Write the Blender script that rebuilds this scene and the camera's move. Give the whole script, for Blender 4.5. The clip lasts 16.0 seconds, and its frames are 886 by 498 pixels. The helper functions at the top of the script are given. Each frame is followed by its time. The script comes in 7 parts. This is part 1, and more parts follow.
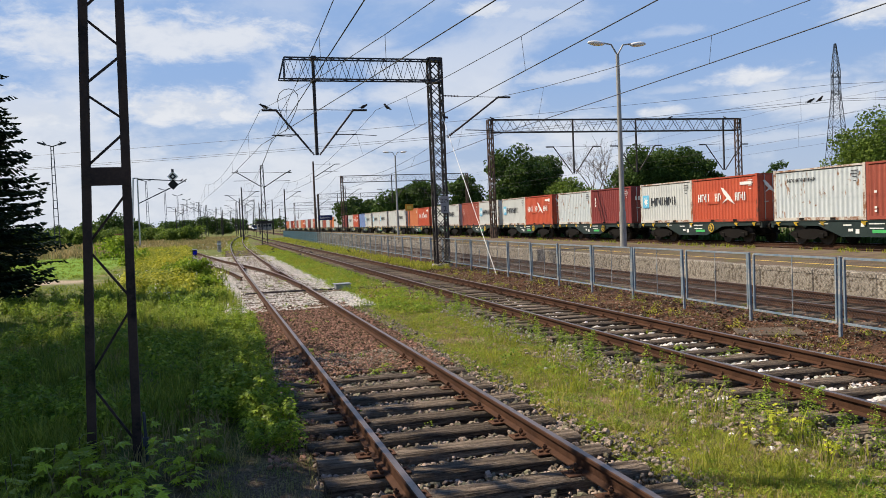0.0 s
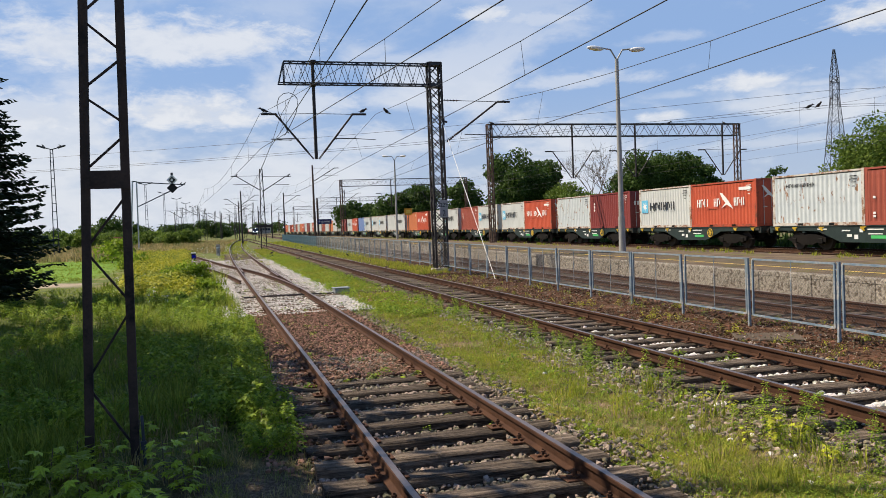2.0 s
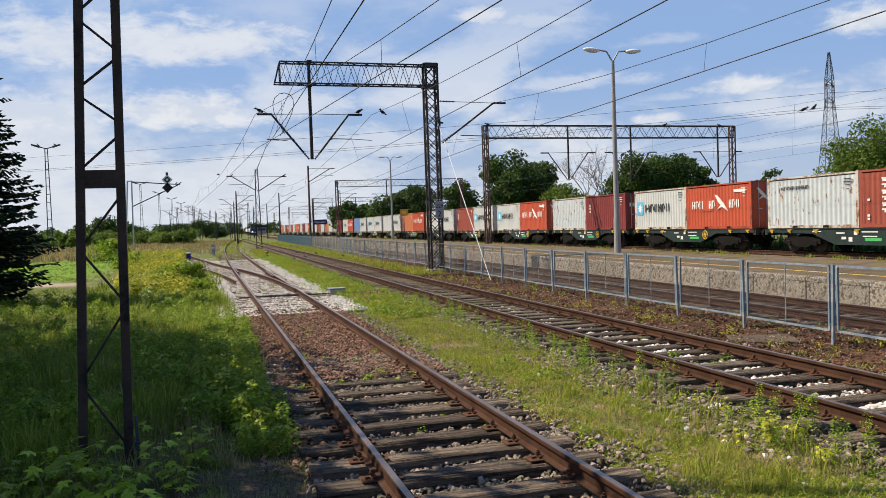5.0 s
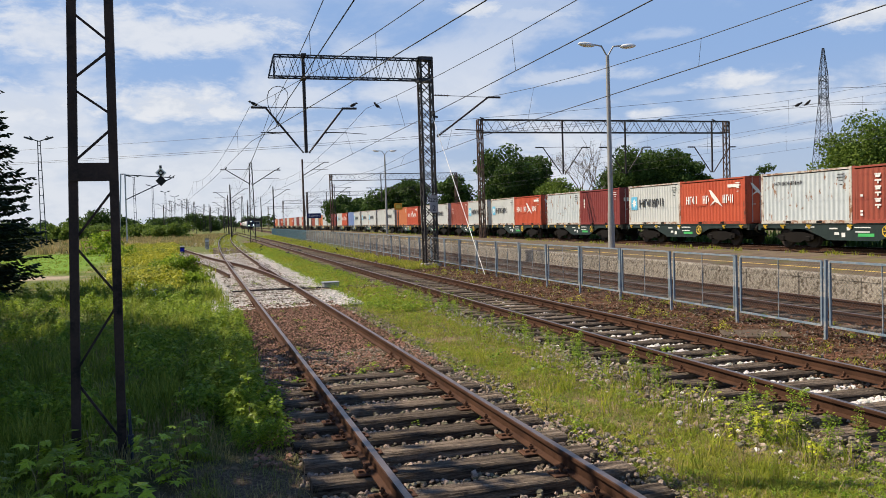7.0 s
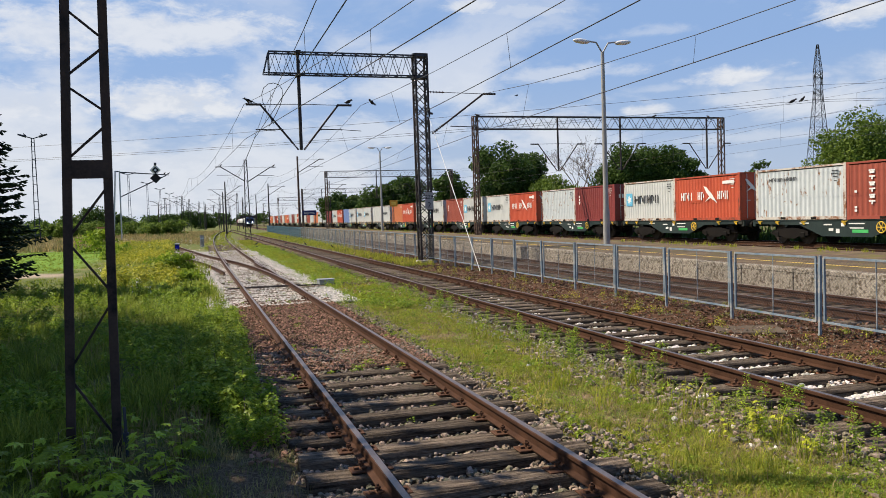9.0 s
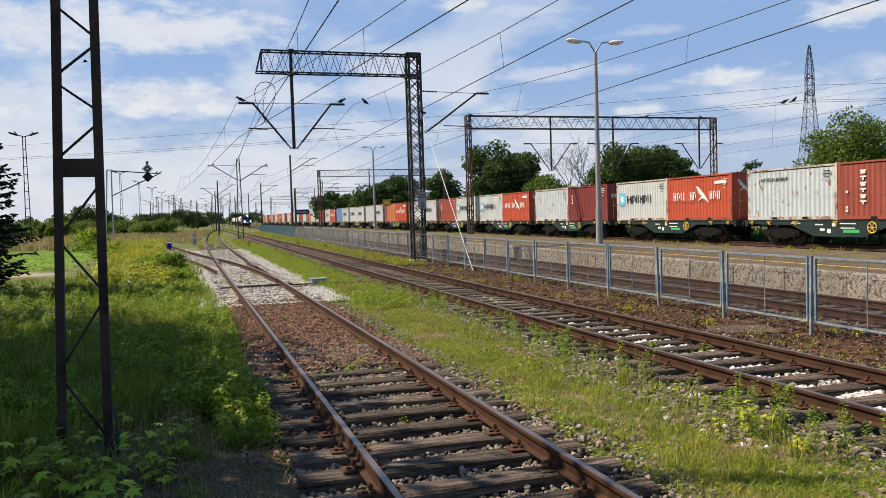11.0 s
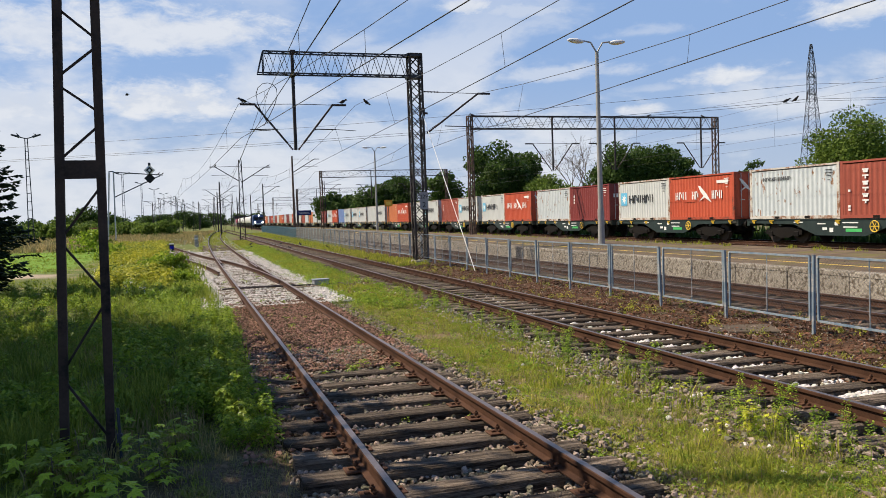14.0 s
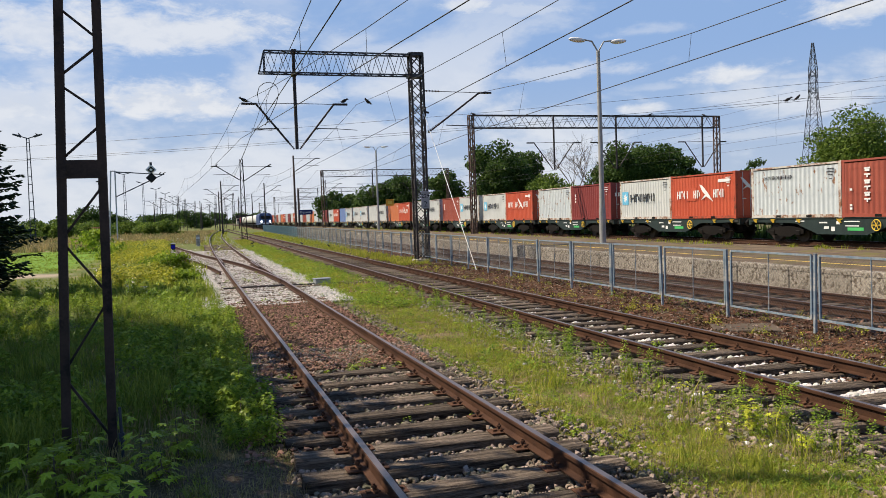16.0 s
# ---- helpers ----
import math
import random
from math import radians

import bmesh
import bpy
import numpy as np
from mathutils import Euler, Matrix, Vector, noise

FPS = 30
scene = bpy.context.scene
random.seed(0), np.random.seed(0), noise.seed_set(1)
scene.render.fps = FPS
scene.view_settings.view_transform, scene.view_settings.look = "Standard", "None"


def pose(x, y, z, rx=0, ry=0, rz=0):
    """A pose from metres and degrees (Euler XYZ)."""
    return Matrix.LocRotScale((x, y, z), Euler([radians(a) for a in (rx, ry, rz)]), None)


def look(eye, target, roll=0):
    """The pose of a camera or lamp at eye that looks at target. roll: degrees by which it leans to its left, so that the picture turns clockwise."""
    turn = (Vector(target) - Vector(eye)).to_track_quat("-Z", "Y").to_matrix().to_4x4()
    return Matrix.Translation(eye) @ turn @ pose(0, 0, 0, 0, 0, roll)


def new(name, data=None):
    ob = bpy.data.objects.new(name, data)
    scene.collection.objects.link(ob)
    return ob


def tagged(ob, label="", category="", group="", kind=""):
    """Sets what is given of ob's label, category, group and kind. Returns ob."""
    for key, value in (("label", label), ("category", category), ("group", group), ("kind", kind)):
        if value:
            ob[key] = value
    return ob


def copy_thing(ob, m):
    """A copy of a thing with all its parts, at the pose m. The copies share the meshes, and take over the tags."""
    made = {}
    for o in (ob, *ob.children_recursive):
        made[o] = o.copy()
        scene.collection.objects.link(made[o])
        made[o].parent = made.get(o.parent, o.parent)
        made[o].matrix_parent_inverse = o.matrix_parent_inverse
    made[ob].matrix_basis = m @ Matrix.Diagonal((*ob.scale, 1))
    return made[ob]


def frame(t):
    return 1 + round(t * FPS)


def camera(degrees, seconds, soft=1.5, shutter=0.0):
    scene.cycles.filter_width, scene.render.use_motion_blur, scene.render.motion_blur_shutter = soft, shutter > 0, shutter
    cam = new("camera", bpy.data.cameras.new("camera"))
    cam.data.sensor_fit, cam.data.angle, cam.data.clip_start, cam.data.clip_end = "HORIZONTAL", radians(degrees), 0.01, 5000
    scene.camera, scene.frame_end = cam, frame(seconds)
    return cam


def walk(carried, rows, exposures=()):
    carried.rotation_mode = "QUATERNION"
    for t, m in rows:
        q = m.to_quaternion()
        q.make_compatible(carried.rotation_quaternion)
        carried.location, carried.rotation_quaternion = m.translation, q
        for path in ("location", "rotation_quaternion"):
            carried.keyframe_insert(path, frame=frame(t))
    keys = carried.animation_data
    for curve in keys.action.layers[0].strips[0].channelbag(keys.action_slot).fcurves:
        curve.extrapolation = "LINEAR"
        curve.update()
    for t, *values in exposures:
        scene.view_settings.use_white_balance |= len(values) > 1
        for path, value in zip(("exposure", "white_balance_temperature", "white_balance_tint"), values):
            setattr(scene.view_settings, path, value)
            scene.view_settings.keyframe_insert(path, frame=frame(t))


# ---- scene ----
# ---- camera ----
cam = camera(58.15, 16.0, soft=0.48)
EYE = (0.0, 0.0, 2.12)


def aim(yaw, pitch, roll, dx):
    a, b = radians(yaw), radians(pitch)
    way = Vector((math.sin(a) * math.cos(b), math.cos(a) * math.cos(b), -math.sin(b)))
    eye = Vector(EYE) + Vector((dx, 0, 0))
    return look(eye, eye + way * 10, -roll)


PATH = [
    (0.0, 16.138, 2.101, 2.348, -0.012),
    (0.5, 16.122, 2.051, 2.346, -0.012),
    (1.0, 16.090, 1.986, 2.269, -0.012),
    (1.5, 16.111, 1.873, 2.265, -0.012),
    (2.0, 16.223, 1.799, 2.180, -0.012),
    (2.5, 16.280, 1.797, 2.181, -0.012),
    (3.0, 16.333, 1.770, 2.140, -0.012),
    (3.5, 16.353, 1.704, 2.131, -0.012),
    (4.0, 16.381, 1.674, 2.070, -0.012),
    (6.5, 16.885, 2.047, 1.794, -0.011),
    (7.0, 16.952, 2.173, 1.758, -0.011),
    (7.5, 16.944, 2.303, 1.728, -0.011),
    (8.0, 17.020, 2.354, 1.754, -0.007),
    (8.5, 17.131, 2.397, 1.857, -0.007),
    (9.0, 17.269, 2.412, 1.867, -0.007),
    (11.5, 17.809, 2.474, 1.753, -0.003),
    (12.0, 17.798, 2.449, 1.758, 0),
    (12.5, 17.675, 2.398, 1.806, 0),
    (13.0, 17.688, 2.394, 1.845, 0),
    (13.5, 17.683, 2.374, 1.892, 0),
    (14.0, 17.626, 2.441, 1.960, 0),
    (14.5, 17.557, 2.498, 1.995, 0),
    (15.0, 17.494, 2.555, 2.041, 0),
    (15.5, 17.440, 2.497, 2.097, 0),
    (16.0, 17.525, 2.493, 2.013, 0),
]
walk(cam, [(t, aim(*v)) for t, *v in PATH])

# ---- world, sun, exposure ----
SUN_WAY = Vector((-1.0, 0.57, 1.35)).normalized()
world = bpy.data.worlds.new("sky")
scene.world = world
world.use_nodes = True


class Nodes:
    """A short hand for node trees."""

    def __init__(self, tree):
        self.t = tree
        self.t.nodes.clear()

    def n(self, kind, ins=None):
        node = self.t.nodes.new("ShaderNode" + kind)
        for k, v in (ins or {}).items():
            self.put(node.inputs[k], v)
        return node

    def put(self, socket, v):
        if isinstance(v, bpy.types.NodeSocket):
            self.t.links.new(v, socket)
        elif isinstance(v, tuple) and len(v) == 3 and socket.type == "RGBA":
            socket.default_value = (*v, 1)
        else:
            socket.default_value = v

    def math(self, op, a, b=0.0, c=0.0, clamp=False):
        node = self.n("Math", {0: a, 1: b, 2: c})
        node.operation, node.use_clamp = op, clamp
        return node.outputs[0]

    def vec(self, op, a, b):
        node = self.n("VectorMath", {0: a, 1: b})
        node.operation = op
        return node.outputs[0]

    def mix(self, f, a, b, blend="MIX"):
        node = self.n("MixRGB", {0: f, 1: a, 2: b})
        node.blend_type = blend
        return node.outputs[0]

    def ramp(self, v, lo, hi, a=0.0, b=1.0):
        node = self.n("MapRange", {0: v, 1: lo, 2: hi, 3: a, 4: b})
        node.interpolation_type = "SMOOTHSTEP"
        return node.outputs[0]

    def noise(self, scale, detail=4.0, rough=0.55, vec=None, dist=0.0):
        ins = {"Scale": scale, "Detail": detail, "Roughness": rough, "Distortion": dist}
        if vec is not None:
            ins["Vector"] = vec
        return self.n("TexNoise", ins).outputs[0]


# azimuth, elevation (degrees), half width, half height, fullness
CUMULUS = [
    (37.6, 8.4, 0.06, 0.018, 1),
    (32.0, 6.7, 0.037, 0.009, 1),
    (45.2, 11.7, 0.057, 0.021, 1),
    (41.4, 8.1, 0.035, 0.007, 0.5),
    (19.7, 14.4, 0.043, 0.016, 0.9),
    (24.1, 13.9, 0.071, 0.016, 0.55),
    (25.9, 9.6, 0.106, 0.014, 0.55),
    (32.1, 11.9, 0.057, 0.009, 0.35),
    (-1.0, 12.6, 0.184, 0.039, 0.9),
    (-8.9, 12.2, 0.085, 0.043, 0.85),
    (-1.2, 8.1, 0.135, 0.032, 1),
    (13.9, 11.6, 0.106, 0.011, 0.45),
    (-10.1, 7.7, 0.078, 0.032, 0.9),
    (7.1, 8.7, 0.078, 0.028, 0.7),
    (32.8, 8.1, 0.043, 0.007, 0.35),
    (11.7, 5.9, 0.184, 0.025, 0.6),
    (38.6, 4.5, 0.113, 0.01, 0.4),
]


def make_sky():
    k = Nodes(world.node_tree)
    air = k.n("TexSky")
    air.sky_type, air.sun_disc = "NISHITA", False
    air.sun_elevation, air.sun_rotation = math.asin(SUN_WAY.z), math.atan2(SUN_WAY.x, SUN_WAY.y)
    air.altitude, air.dust_density, air.ozone_density = 200, 1.4, 1.6
    sky = air.outputs[0]
    d = k.n("TexCoord").outputs["Generated"]
    sep = k.n("SeparateXYZ", {0: d})
    x, y, z = sep.outputs
    # thin broken cloud: noise over the directions, flattened
    flat = k.vec("MULTIPLY", d, (1.0, 1.0, 2.3))
    big = k.noise(5.2, 10.0, 0.57, flat, 0.2)
    wide = k.noise(1.7, 3.0, 0.5, k.vec("ADD", flat, (3.7, 1.2, 0.4)), 0.0)
    dens = k.math("ADD", k.math("MULTIPLY", big, 0.62), k.math("MULTIPLY", wide, 0.38))
    # more cloud ahead and to the left, less to the right
    side = k.math("SUBTRACT", k.math("MULTIPLY", y, 0.075), k.math("MULTIPLY", x, 0.16))
    dens = k.math("ADD", k.math("ADD", dens, k.math("SUBTRACT", side, 0.055)), k.ramp(z, 0.30, 0.05, -0.02, 0.05))
    cover = k.math("MULTIPLY", k.ramp(dens, 0.47, 0.58), k.ramp(z, 0.30, 0.13, 0.25, 0.8))
    # single cumulus heaps with flat bases
    fluff = k.noise(24.0, 8.0, 0.62, flat, 0.25)
    ragged = k.math("MULTIPLY", k.math("SUBTRACT", fluff, 0.5), 2.3)
    for az, el, wide_a, high_a, full in CUMULUS:
        a, e = radians(az), radians(el)
        u = k.math("DIVIDE", k.math("ADD", k.math("MULTIPLY", x, math.cos(a)), k.math("MULTIPLY", y, -math.sin(a))), wide_a)
        v = k.math("DIVIDE", k.math("SUBTRACT", z, math.sin(e)), high_a)
        v = k.math("MAXIMUM", v, k.math("MULTIPLY", v, -1.5))
        away = k.math("SQRT", k.math("ADD", k.math("MULTIPLY", u, u), k.math("MULTIPLY", v, v)))
        ahead = k.ramp(k.math("ADD", k.math("MULTIPLY", x, math.sin(a)), k.math("MULTIPLY", y, math.cos(a))), 0.0, 0.2)
        heap = k.math("MULTIPLY", k.ramp(k.math("SUBTRACT", ragged, away), -1.15, -0.25), k.math("MULTIPLY", ahead, full))
        cover = k.math("MAXIMUM", cover, heap)
    shade = k.math("MULTIPLY", k.ramp(cover, 0.55, 1.0), k.ramp(fluff, 0.62, 0.36, 0.0, 0.9))
    white = k.mix(shade, (10.6, 10.8, 11.2), (8.4, 9.0, 10.1))
    # the air's haze is bright towards the sun and thinner on the far side
    sunward = k.math("ADD", k.math("MULTIPLY", x, -0.87), k.math("MULTIPLY", y, 0.49))
    haze = k.math("MULTIPLY", k.ramp(z, 0.20, 0.0, 0.0, 0.7), k.ramp(sunward, -1.0, -0.35, 0.35, 1.0))
    tint = k.mix(0.8, sky, (4.0, 6.2, 10.5))
    tint = k.mix(k.ramp(z, 0.30, 0.6), tint, (1.3, 2.7, 6.2))
    base = k.mix(haze, tint, (6.8, 7.7, 9.0))
    col = k.mix(k.math("MULTIPLY", cover, 0.9), base, white)
    bg = k.n("Background", {"Color": col, "Strength": 0.05})
    k.t.links.new(bg.outputs[0], k.n("OutputWorld").inputs[0])


make_sky()
sun_data = bpy.data.lights.new("sun", "SUN")
sun_data.energy, sun_data.angle, sun_data.color = 5.0, radians(0.55), (1.0, 0.87, 0.69)
sun = new("sun", sun_data)
sun.matrix_world = look((0, 0, 60), Vector((0, 0, 60)) - SUN_WAY)
scene.view_settings.exposure = 0.65

# ---- materials ----
def material(name, a, b, rough=0.7, metal=0.0, scale=6.0, fine=60.0, bump=0.3, depth=0.004, dirt=None, dirt_at=(0.55, 0.7), island=0.0, thing=0.0, spec=0.15, stretch=None, through_light=0.0):
    """Two mixed tones at two scales, dirt or rust in blots, relief; optional change from piece to piece."""
    m = bpy.data.materials.new(name)
    m.use_nodes = True
    k = Nodes(m.node_tree)
    pos = k.n("TexCoord").outputs["Object"]
    if stretch:
        pos = k.vec("MULTIPLY", pos, stretch)
    n1 = k.noise(scale, 4.0, 0.6, pos)
    n2 = k.noise(fine, 3.0, 0.6, pos)
    f = k.math("ADD", k.math("MULTIPLY", k.ramp(n1, 0.3, 0.7), 0.65), k.math("MULTIPLY", k.ramp(n2, 0.3, 0.7), 0.35))
    col = k.mix(f, a, b)
    if dirt:
        d = k.noise(scale * 0.6, 6.0, 0.7, k.vec("ADD", pos, (3.1, 1.7, 5.3)))
        col = k.mix(k.ramp(d, *dirt_at), col, dirt)
    if island:
        r = k.n("NewGeometry").outputs["Random Per Island"]
        col = k.mix(1.0, col, k.n("CombineColor", {0: k.ramp(r, 0, 1, 1 - island, 1 + island), 1: k.ramp(r, 0, 1, 1 - island * 0.8, 1 + island * 0.8), 2: k.ramp(r, 0, 1, 1 - island, 1 + island)}).outputs[0], "MULTIPLY")
    if thing:
        r = k.n("ObjectInfo").outputs["Random"]
        v = k.ramp(r, 0, 1, 1 - thing, 1 + thing)
        col = k.mix(1.0, col, k.n("CombineColor", {0: v, 1: v, 2: v}).outputs[0], "MULTIPLY")
    rgh = k.math("ADD", rough - 0.08, k.math("MULTIPLY", n1, 0.16), clamp=True)
    p = k.n("BsdfPrincipled", {"Base Color": col, "Roughness": rgh, "Metallic": metal, "Specular IOR Level": spec})
    if bump:
        h = k.math("ADD", n2, k.math("MULTIPLY", n1, 0.7))
        k.put(p.inputs["Normal"], k.n("Bump", {"Strength": bump, "Distance": depth, "Height": h}).outputs[0])
    shader = p.outputs[0]
    if through_light:
        tr = k.n("BsdfTranslucent", {"Color": col}).outputs[0]
        shader = k.n("MixShader", {0: through_light, 1: shader, 2: tr}).outputs[0]
    k.t.links.new(shader, k.n("OutputMaterial").inputs[0])
    return m


M_RAIL = material("rusty_rail", (0.032, 0.015, 0.009), (0.078, 0.038, 0.022), 0.75, 0.2, 3, 70, 0.4, 0.002)
M_RAILTOP = material("worn_rail_head", (0.17, 0.125, 0.10), (0.29, 0.235, 0.21), 0.38, 0.8, 2, 40, 0.15, 0.001)
M_WOOD = material("old_sleeper_wood", (0.018, 0.011, 0.007), (0.32, 0.25, 0.185), 0.9, 0, 4, 40, 1.0, 0.025, (0.016, 0.010, 0.007), (0.48, 0.66), thing=0.3, stretch=(0.35, 5, 5))
M_FAST = material("rusty_fastener", (0.06, 0.03, 0.02), (0.12, 0.06, 0.034), 0.85, 0.2, 20, 120, 0.5)
M_STONE_W = material("pale_ballast", (0.44, 0.41, 0.37), (0.66, 0.62, 0.57), 0.9, 0, 8, 60, 0.5, 0.006, island=0.28)
M_STONE_B = material("brown_ballast", (0.08, 0.062, 0.045), (0.34, 0.28, 0.215), 0.9, 0, 8, 60, 0.5, 0.006, island=0.45)
M_STONE_R = material("rusty_gravel", (0.12, 0.066, 0.043), (0.27, 0.165, 0.115), 0.92, 0, 8, 60, 0.5, 0.006, island=0.55)
M_STONE_G = material("grey_stone", (0.20, 0.175, 0.145), (0.42, 0.385, 0.34), 0.9, 0, 8, 60, 0.5, 0.006, island=0.4)
M_STONE_D = material("dark_brown_clods", (0.045, 0.022, 0.013), (0.155, 0.082, 0.048), 0.95, 0, 8, 60, 0.5, 0.006, island=0.6)
M_STEEL = material("dark_painted_steel", (0.018, 0.016, 0.016), (0.04, 0.033, 0.03), 0.6, 0.0, 3, 50, 0.3, 0.002, (0.09, 0.045, 0.028), (0.58, 0.74), spec=0.3)
M_STEEL_G = material("grey_painted_steel", (0.028, 0.034, 0.044), (0.06, 0.066, 0.078), 0.55, 0.0, 3, 50, 0.25, 0.002, (0.15, 0.08, 0.05), (0.62, 0.72))
M_STEEL_R = material("rusty_lattice_steel", (0.05, 0.034, 0.028), (0.13, 0.085, 0.065), 0.7, 0.0, 3, 50, 0.3, 0.002)
M_GALV = material("galvanised_steel", (0.36, 0.37, 0.38), (0.5, 0.51, 0.52), 0.5, 0.5, 3, 60, 0.15, 0.001)
M_BLUEPOST = material("blue_grey_fence_paint", (0.10, 0.155, 0.215), (0.23, 0.27, 0.30), 0.55, 0.1, 5, 60, 0.25, 0.002, (0.36, 0.35, 0.33), (0.5, 0.64))
M_BLUEFENCE = material("turquoise_fence_paint", (0.09, 0.175, 0.22), (0.14, 0.235, 0.28), 0.6, 0.1, 5, 60, 0.2, 0.002)
M_WIRE = material("weathered_wire", (0.05, 0.05, 0.052), (0.08, 0.08, 0.08), 0.6, 0.5, 5, 50, 0)
M_MESH = material("zinc_mesh_wire", (0.10, 0.105, 0.11), (0.17, 0.17, 0.17), 0.55, 0.5, 5, 50, 0)
M_CONC = material("weathered_concrete", (0.24, 0.215, 0.18), (0.50, 0.47, 0.42), 0.9, 0, 3.5, 30, 0.8, 0.03, (0.10, 0.085, 0.07), (0.47, 0.66))
M_EDGE = material("lime_streaked_concrete", (0.18, 0.155, 0.12), (0.42, 0.385, 0.33), 0.92, 0, 19, 75, 0.5, 0.01, (0.085, 0.066, 0.046), (0.46, 0.62), thing=0.12)
M_PAVE = material("platform_paving", (0.055, 0.038, 0.026), (0.185, 0.135, 0.088), 0.92, 0, 1.4, 14, 0.6, 0.01, (0.12, 0.105, 0.035), (0.50, 0.62))
M_YELLOW = material("worn_yellow_paint", (0.62, 0.42, 0.06), (0.72, 0.52, 0.12), 0.7, 0, 3, 30, 0.2, 0.002, (0.3, 0.26, 0.2), (0.62, 0.75))
M_POST = material("pale_lamp_post_paint", (0.26, 0.26, 0.25), (0.36, 0.355, 0.34), 0.6, 0.2, 2, 40, 0.15, 0.002, (0.22, 0.2, 0.18), (0.66, 0.8))
M_LAMPHEAD = material("white_lamp_housing", (0.6, 0.6, 0.6), (0.72, 0.72, 0.71), 0.4, 0, 4, 40, 0.1)
M_BARK = material("bark", (0.09, 0.07, 0.055), (0.17, 0.14, 0.11), 0.95, 0, 6, 40, 0.9, 0.02, stretch=(1, 1, 0.3))
M_LEAF = material("tree_leaves", (0.065, 0.115, 0.018), (0.15, 0.21, 0.035), 0.55, 0, 0.8, 9, 0, island=0.4, through_light=0.42, spec=0.18)
M_LEAF_D = material("dark_tree_leaves", (0.026, 0.060, 0.010), (0.080, 0.130, 0.024), 0.6, 0, 0.8, 9, 0, island=0.4, through_light=0.25, spec=0.18)
M_NEEDLE = material("spruce_needles", (0.010, 0.022, 0.010), (0.022, 0.042, 0.017), 0.7, 0, 2, 12, 0, island=0.35, spec=0.18)
M_GRASS = material("grass_blades", (0.185, 0.225, 0.020), (0.37, 0.375, 0.048), 0.6, 0, 0.9, 7, 0, 0, (0.44, 0.35, 0.12), (0.55, 0.72), island=0.4, through_light=0.4, spec=0.18)
M_GRASS_D = material("lush_grass_blades", (0.13, 0.19, 0.021), (0.31, 0.345, 0.048), 0.6, 0, 0.9, 7, 0, 0, (0.28, 0.24, 0.08), (0.6, 0.76), island=0.4, through_light=0.4, spec=0.18)
M_DRYGRASS = material("dry_tall_grass", (0.26, 0.20, 0.085), (0.38, 0.31, 0.14), 0.75, 0, 0.6, 7, 0, 0, (0.16, 0.2, 0.05), (0.5, 0.66), island=0.35, through_light=0.3, spec=0.18)
M_WEED = material("weed_leaves", (0.12, 0.21, 0.018), (0.30, 0.38, 0.034), 0.5, 0, 1.5, 12, 0, island=0.4, through_light=0.42, spec=0.18)
M_WEED_Y = material("yellow_flowering_weed", (0.24, 0.26, 0.02), (0.42, 0.40, 0.04), 0.6, 0, 0.6, 9, 0, 0, (0.12, 0.19, 0.03), (0.5, 0.66), island=0.4, through_light=0.35, spec=0.18)
M_FLOWER_W = material("white_umbels", (0.6, 0.6, 0.55), (0.75, 0.74, 0.68), 0.7, 0, 5, 30, 0, through_light=0.3)
M_MAPLE = material("maple_leaf", (0.17, 0.27, 0.016), (0.40, 0.46, 0.032), 0.42, 0, 7, 40, 0.25, 0.004, (0.46, 0.42, 0.04), (0.58, 0.70), thing=0.45, spec=0.3, through_light=0.35)
M_MAPLE_Y = material("yellowing_maple_leaf", (0.30, 0.36, 0.025), (0.52, 0.50, 0.04), 0.5, 0, 7, 40, 0.2, 0.004, (0.16, 0.26, 0.03), (0.55, 0.70), thing=0.3, spec=0.2, through_light=0.35)
M_MAST = material("rust_stained_black_steel", (0.020, 0.014, 0.012), (0.060, 0.038, 0.030), 0.75, 0.0, 3.5, 40, 0.5, 0.003, (0.008, 0.006, 0.006), (0.54, 0.66), spec=0.25)

# ---- building helpers ----
def part(name, bm, mat, parent=None, label="", smooth=False):
    """Links a bmesh as one mesh object under a thing or a part."""
    me = bpy.data.meshes.new(name)
    bm.to_mesh(me)
    bm.free()
    me.materials.append(mat)
    if smooth:
        me.polygons.foreach_set("use_smooth", [True] * len(me.polygons))
    ob = new(name, me)
    ob.parent = parent
    if label:
        tagged(ob, label)
    return ob


def shared(name, me, parent, m=None, label=""):
    """One more object on a mesh that others use too."""
    ob = new(name, me)
    ob.parent = parent
    if m is not None:
        ob.matrix_basis = m
    if label:
        tagged(ob, label)
    return ob


def thing(name, at=(0, 0, 0), turn=0, **tags):
    ob = new(name)
    ob.empty_display_size = 0.1
    ob.matrix_basis = pose(*at, 0, 0, turn)
    return tagged(ob, **tags)


def box(bm, x0, x1, y0, y1, z0, z1, bevel=0.0):
    m = Matrix.Translation(((x0 + x1) / 2, (y0 + y1) / 2, (z0 + z1) / 2)) @ Matrix.Diagonal((abs(x1 - x0), abs(y1 - y0), abs(z1 - z0), 1))
    made = bmesh.ops.create_cube(bm, size=1, matrix=m)
    if bevel:
        edges = list({e for v in made["verts"] for e in v.link_edges})
        bmesh.ops.bevel(bm, geom=edges, offset=bevel, segments=1, affect="EDGES")
    return bm


def frame_of(a, b):
    a, b = Vector(a), Vector(b)
    way = b - a
    return Matrix.Translation(a) @ way.to_track_quat("Z", "Y").to_matrix().to_4x4(), way.length


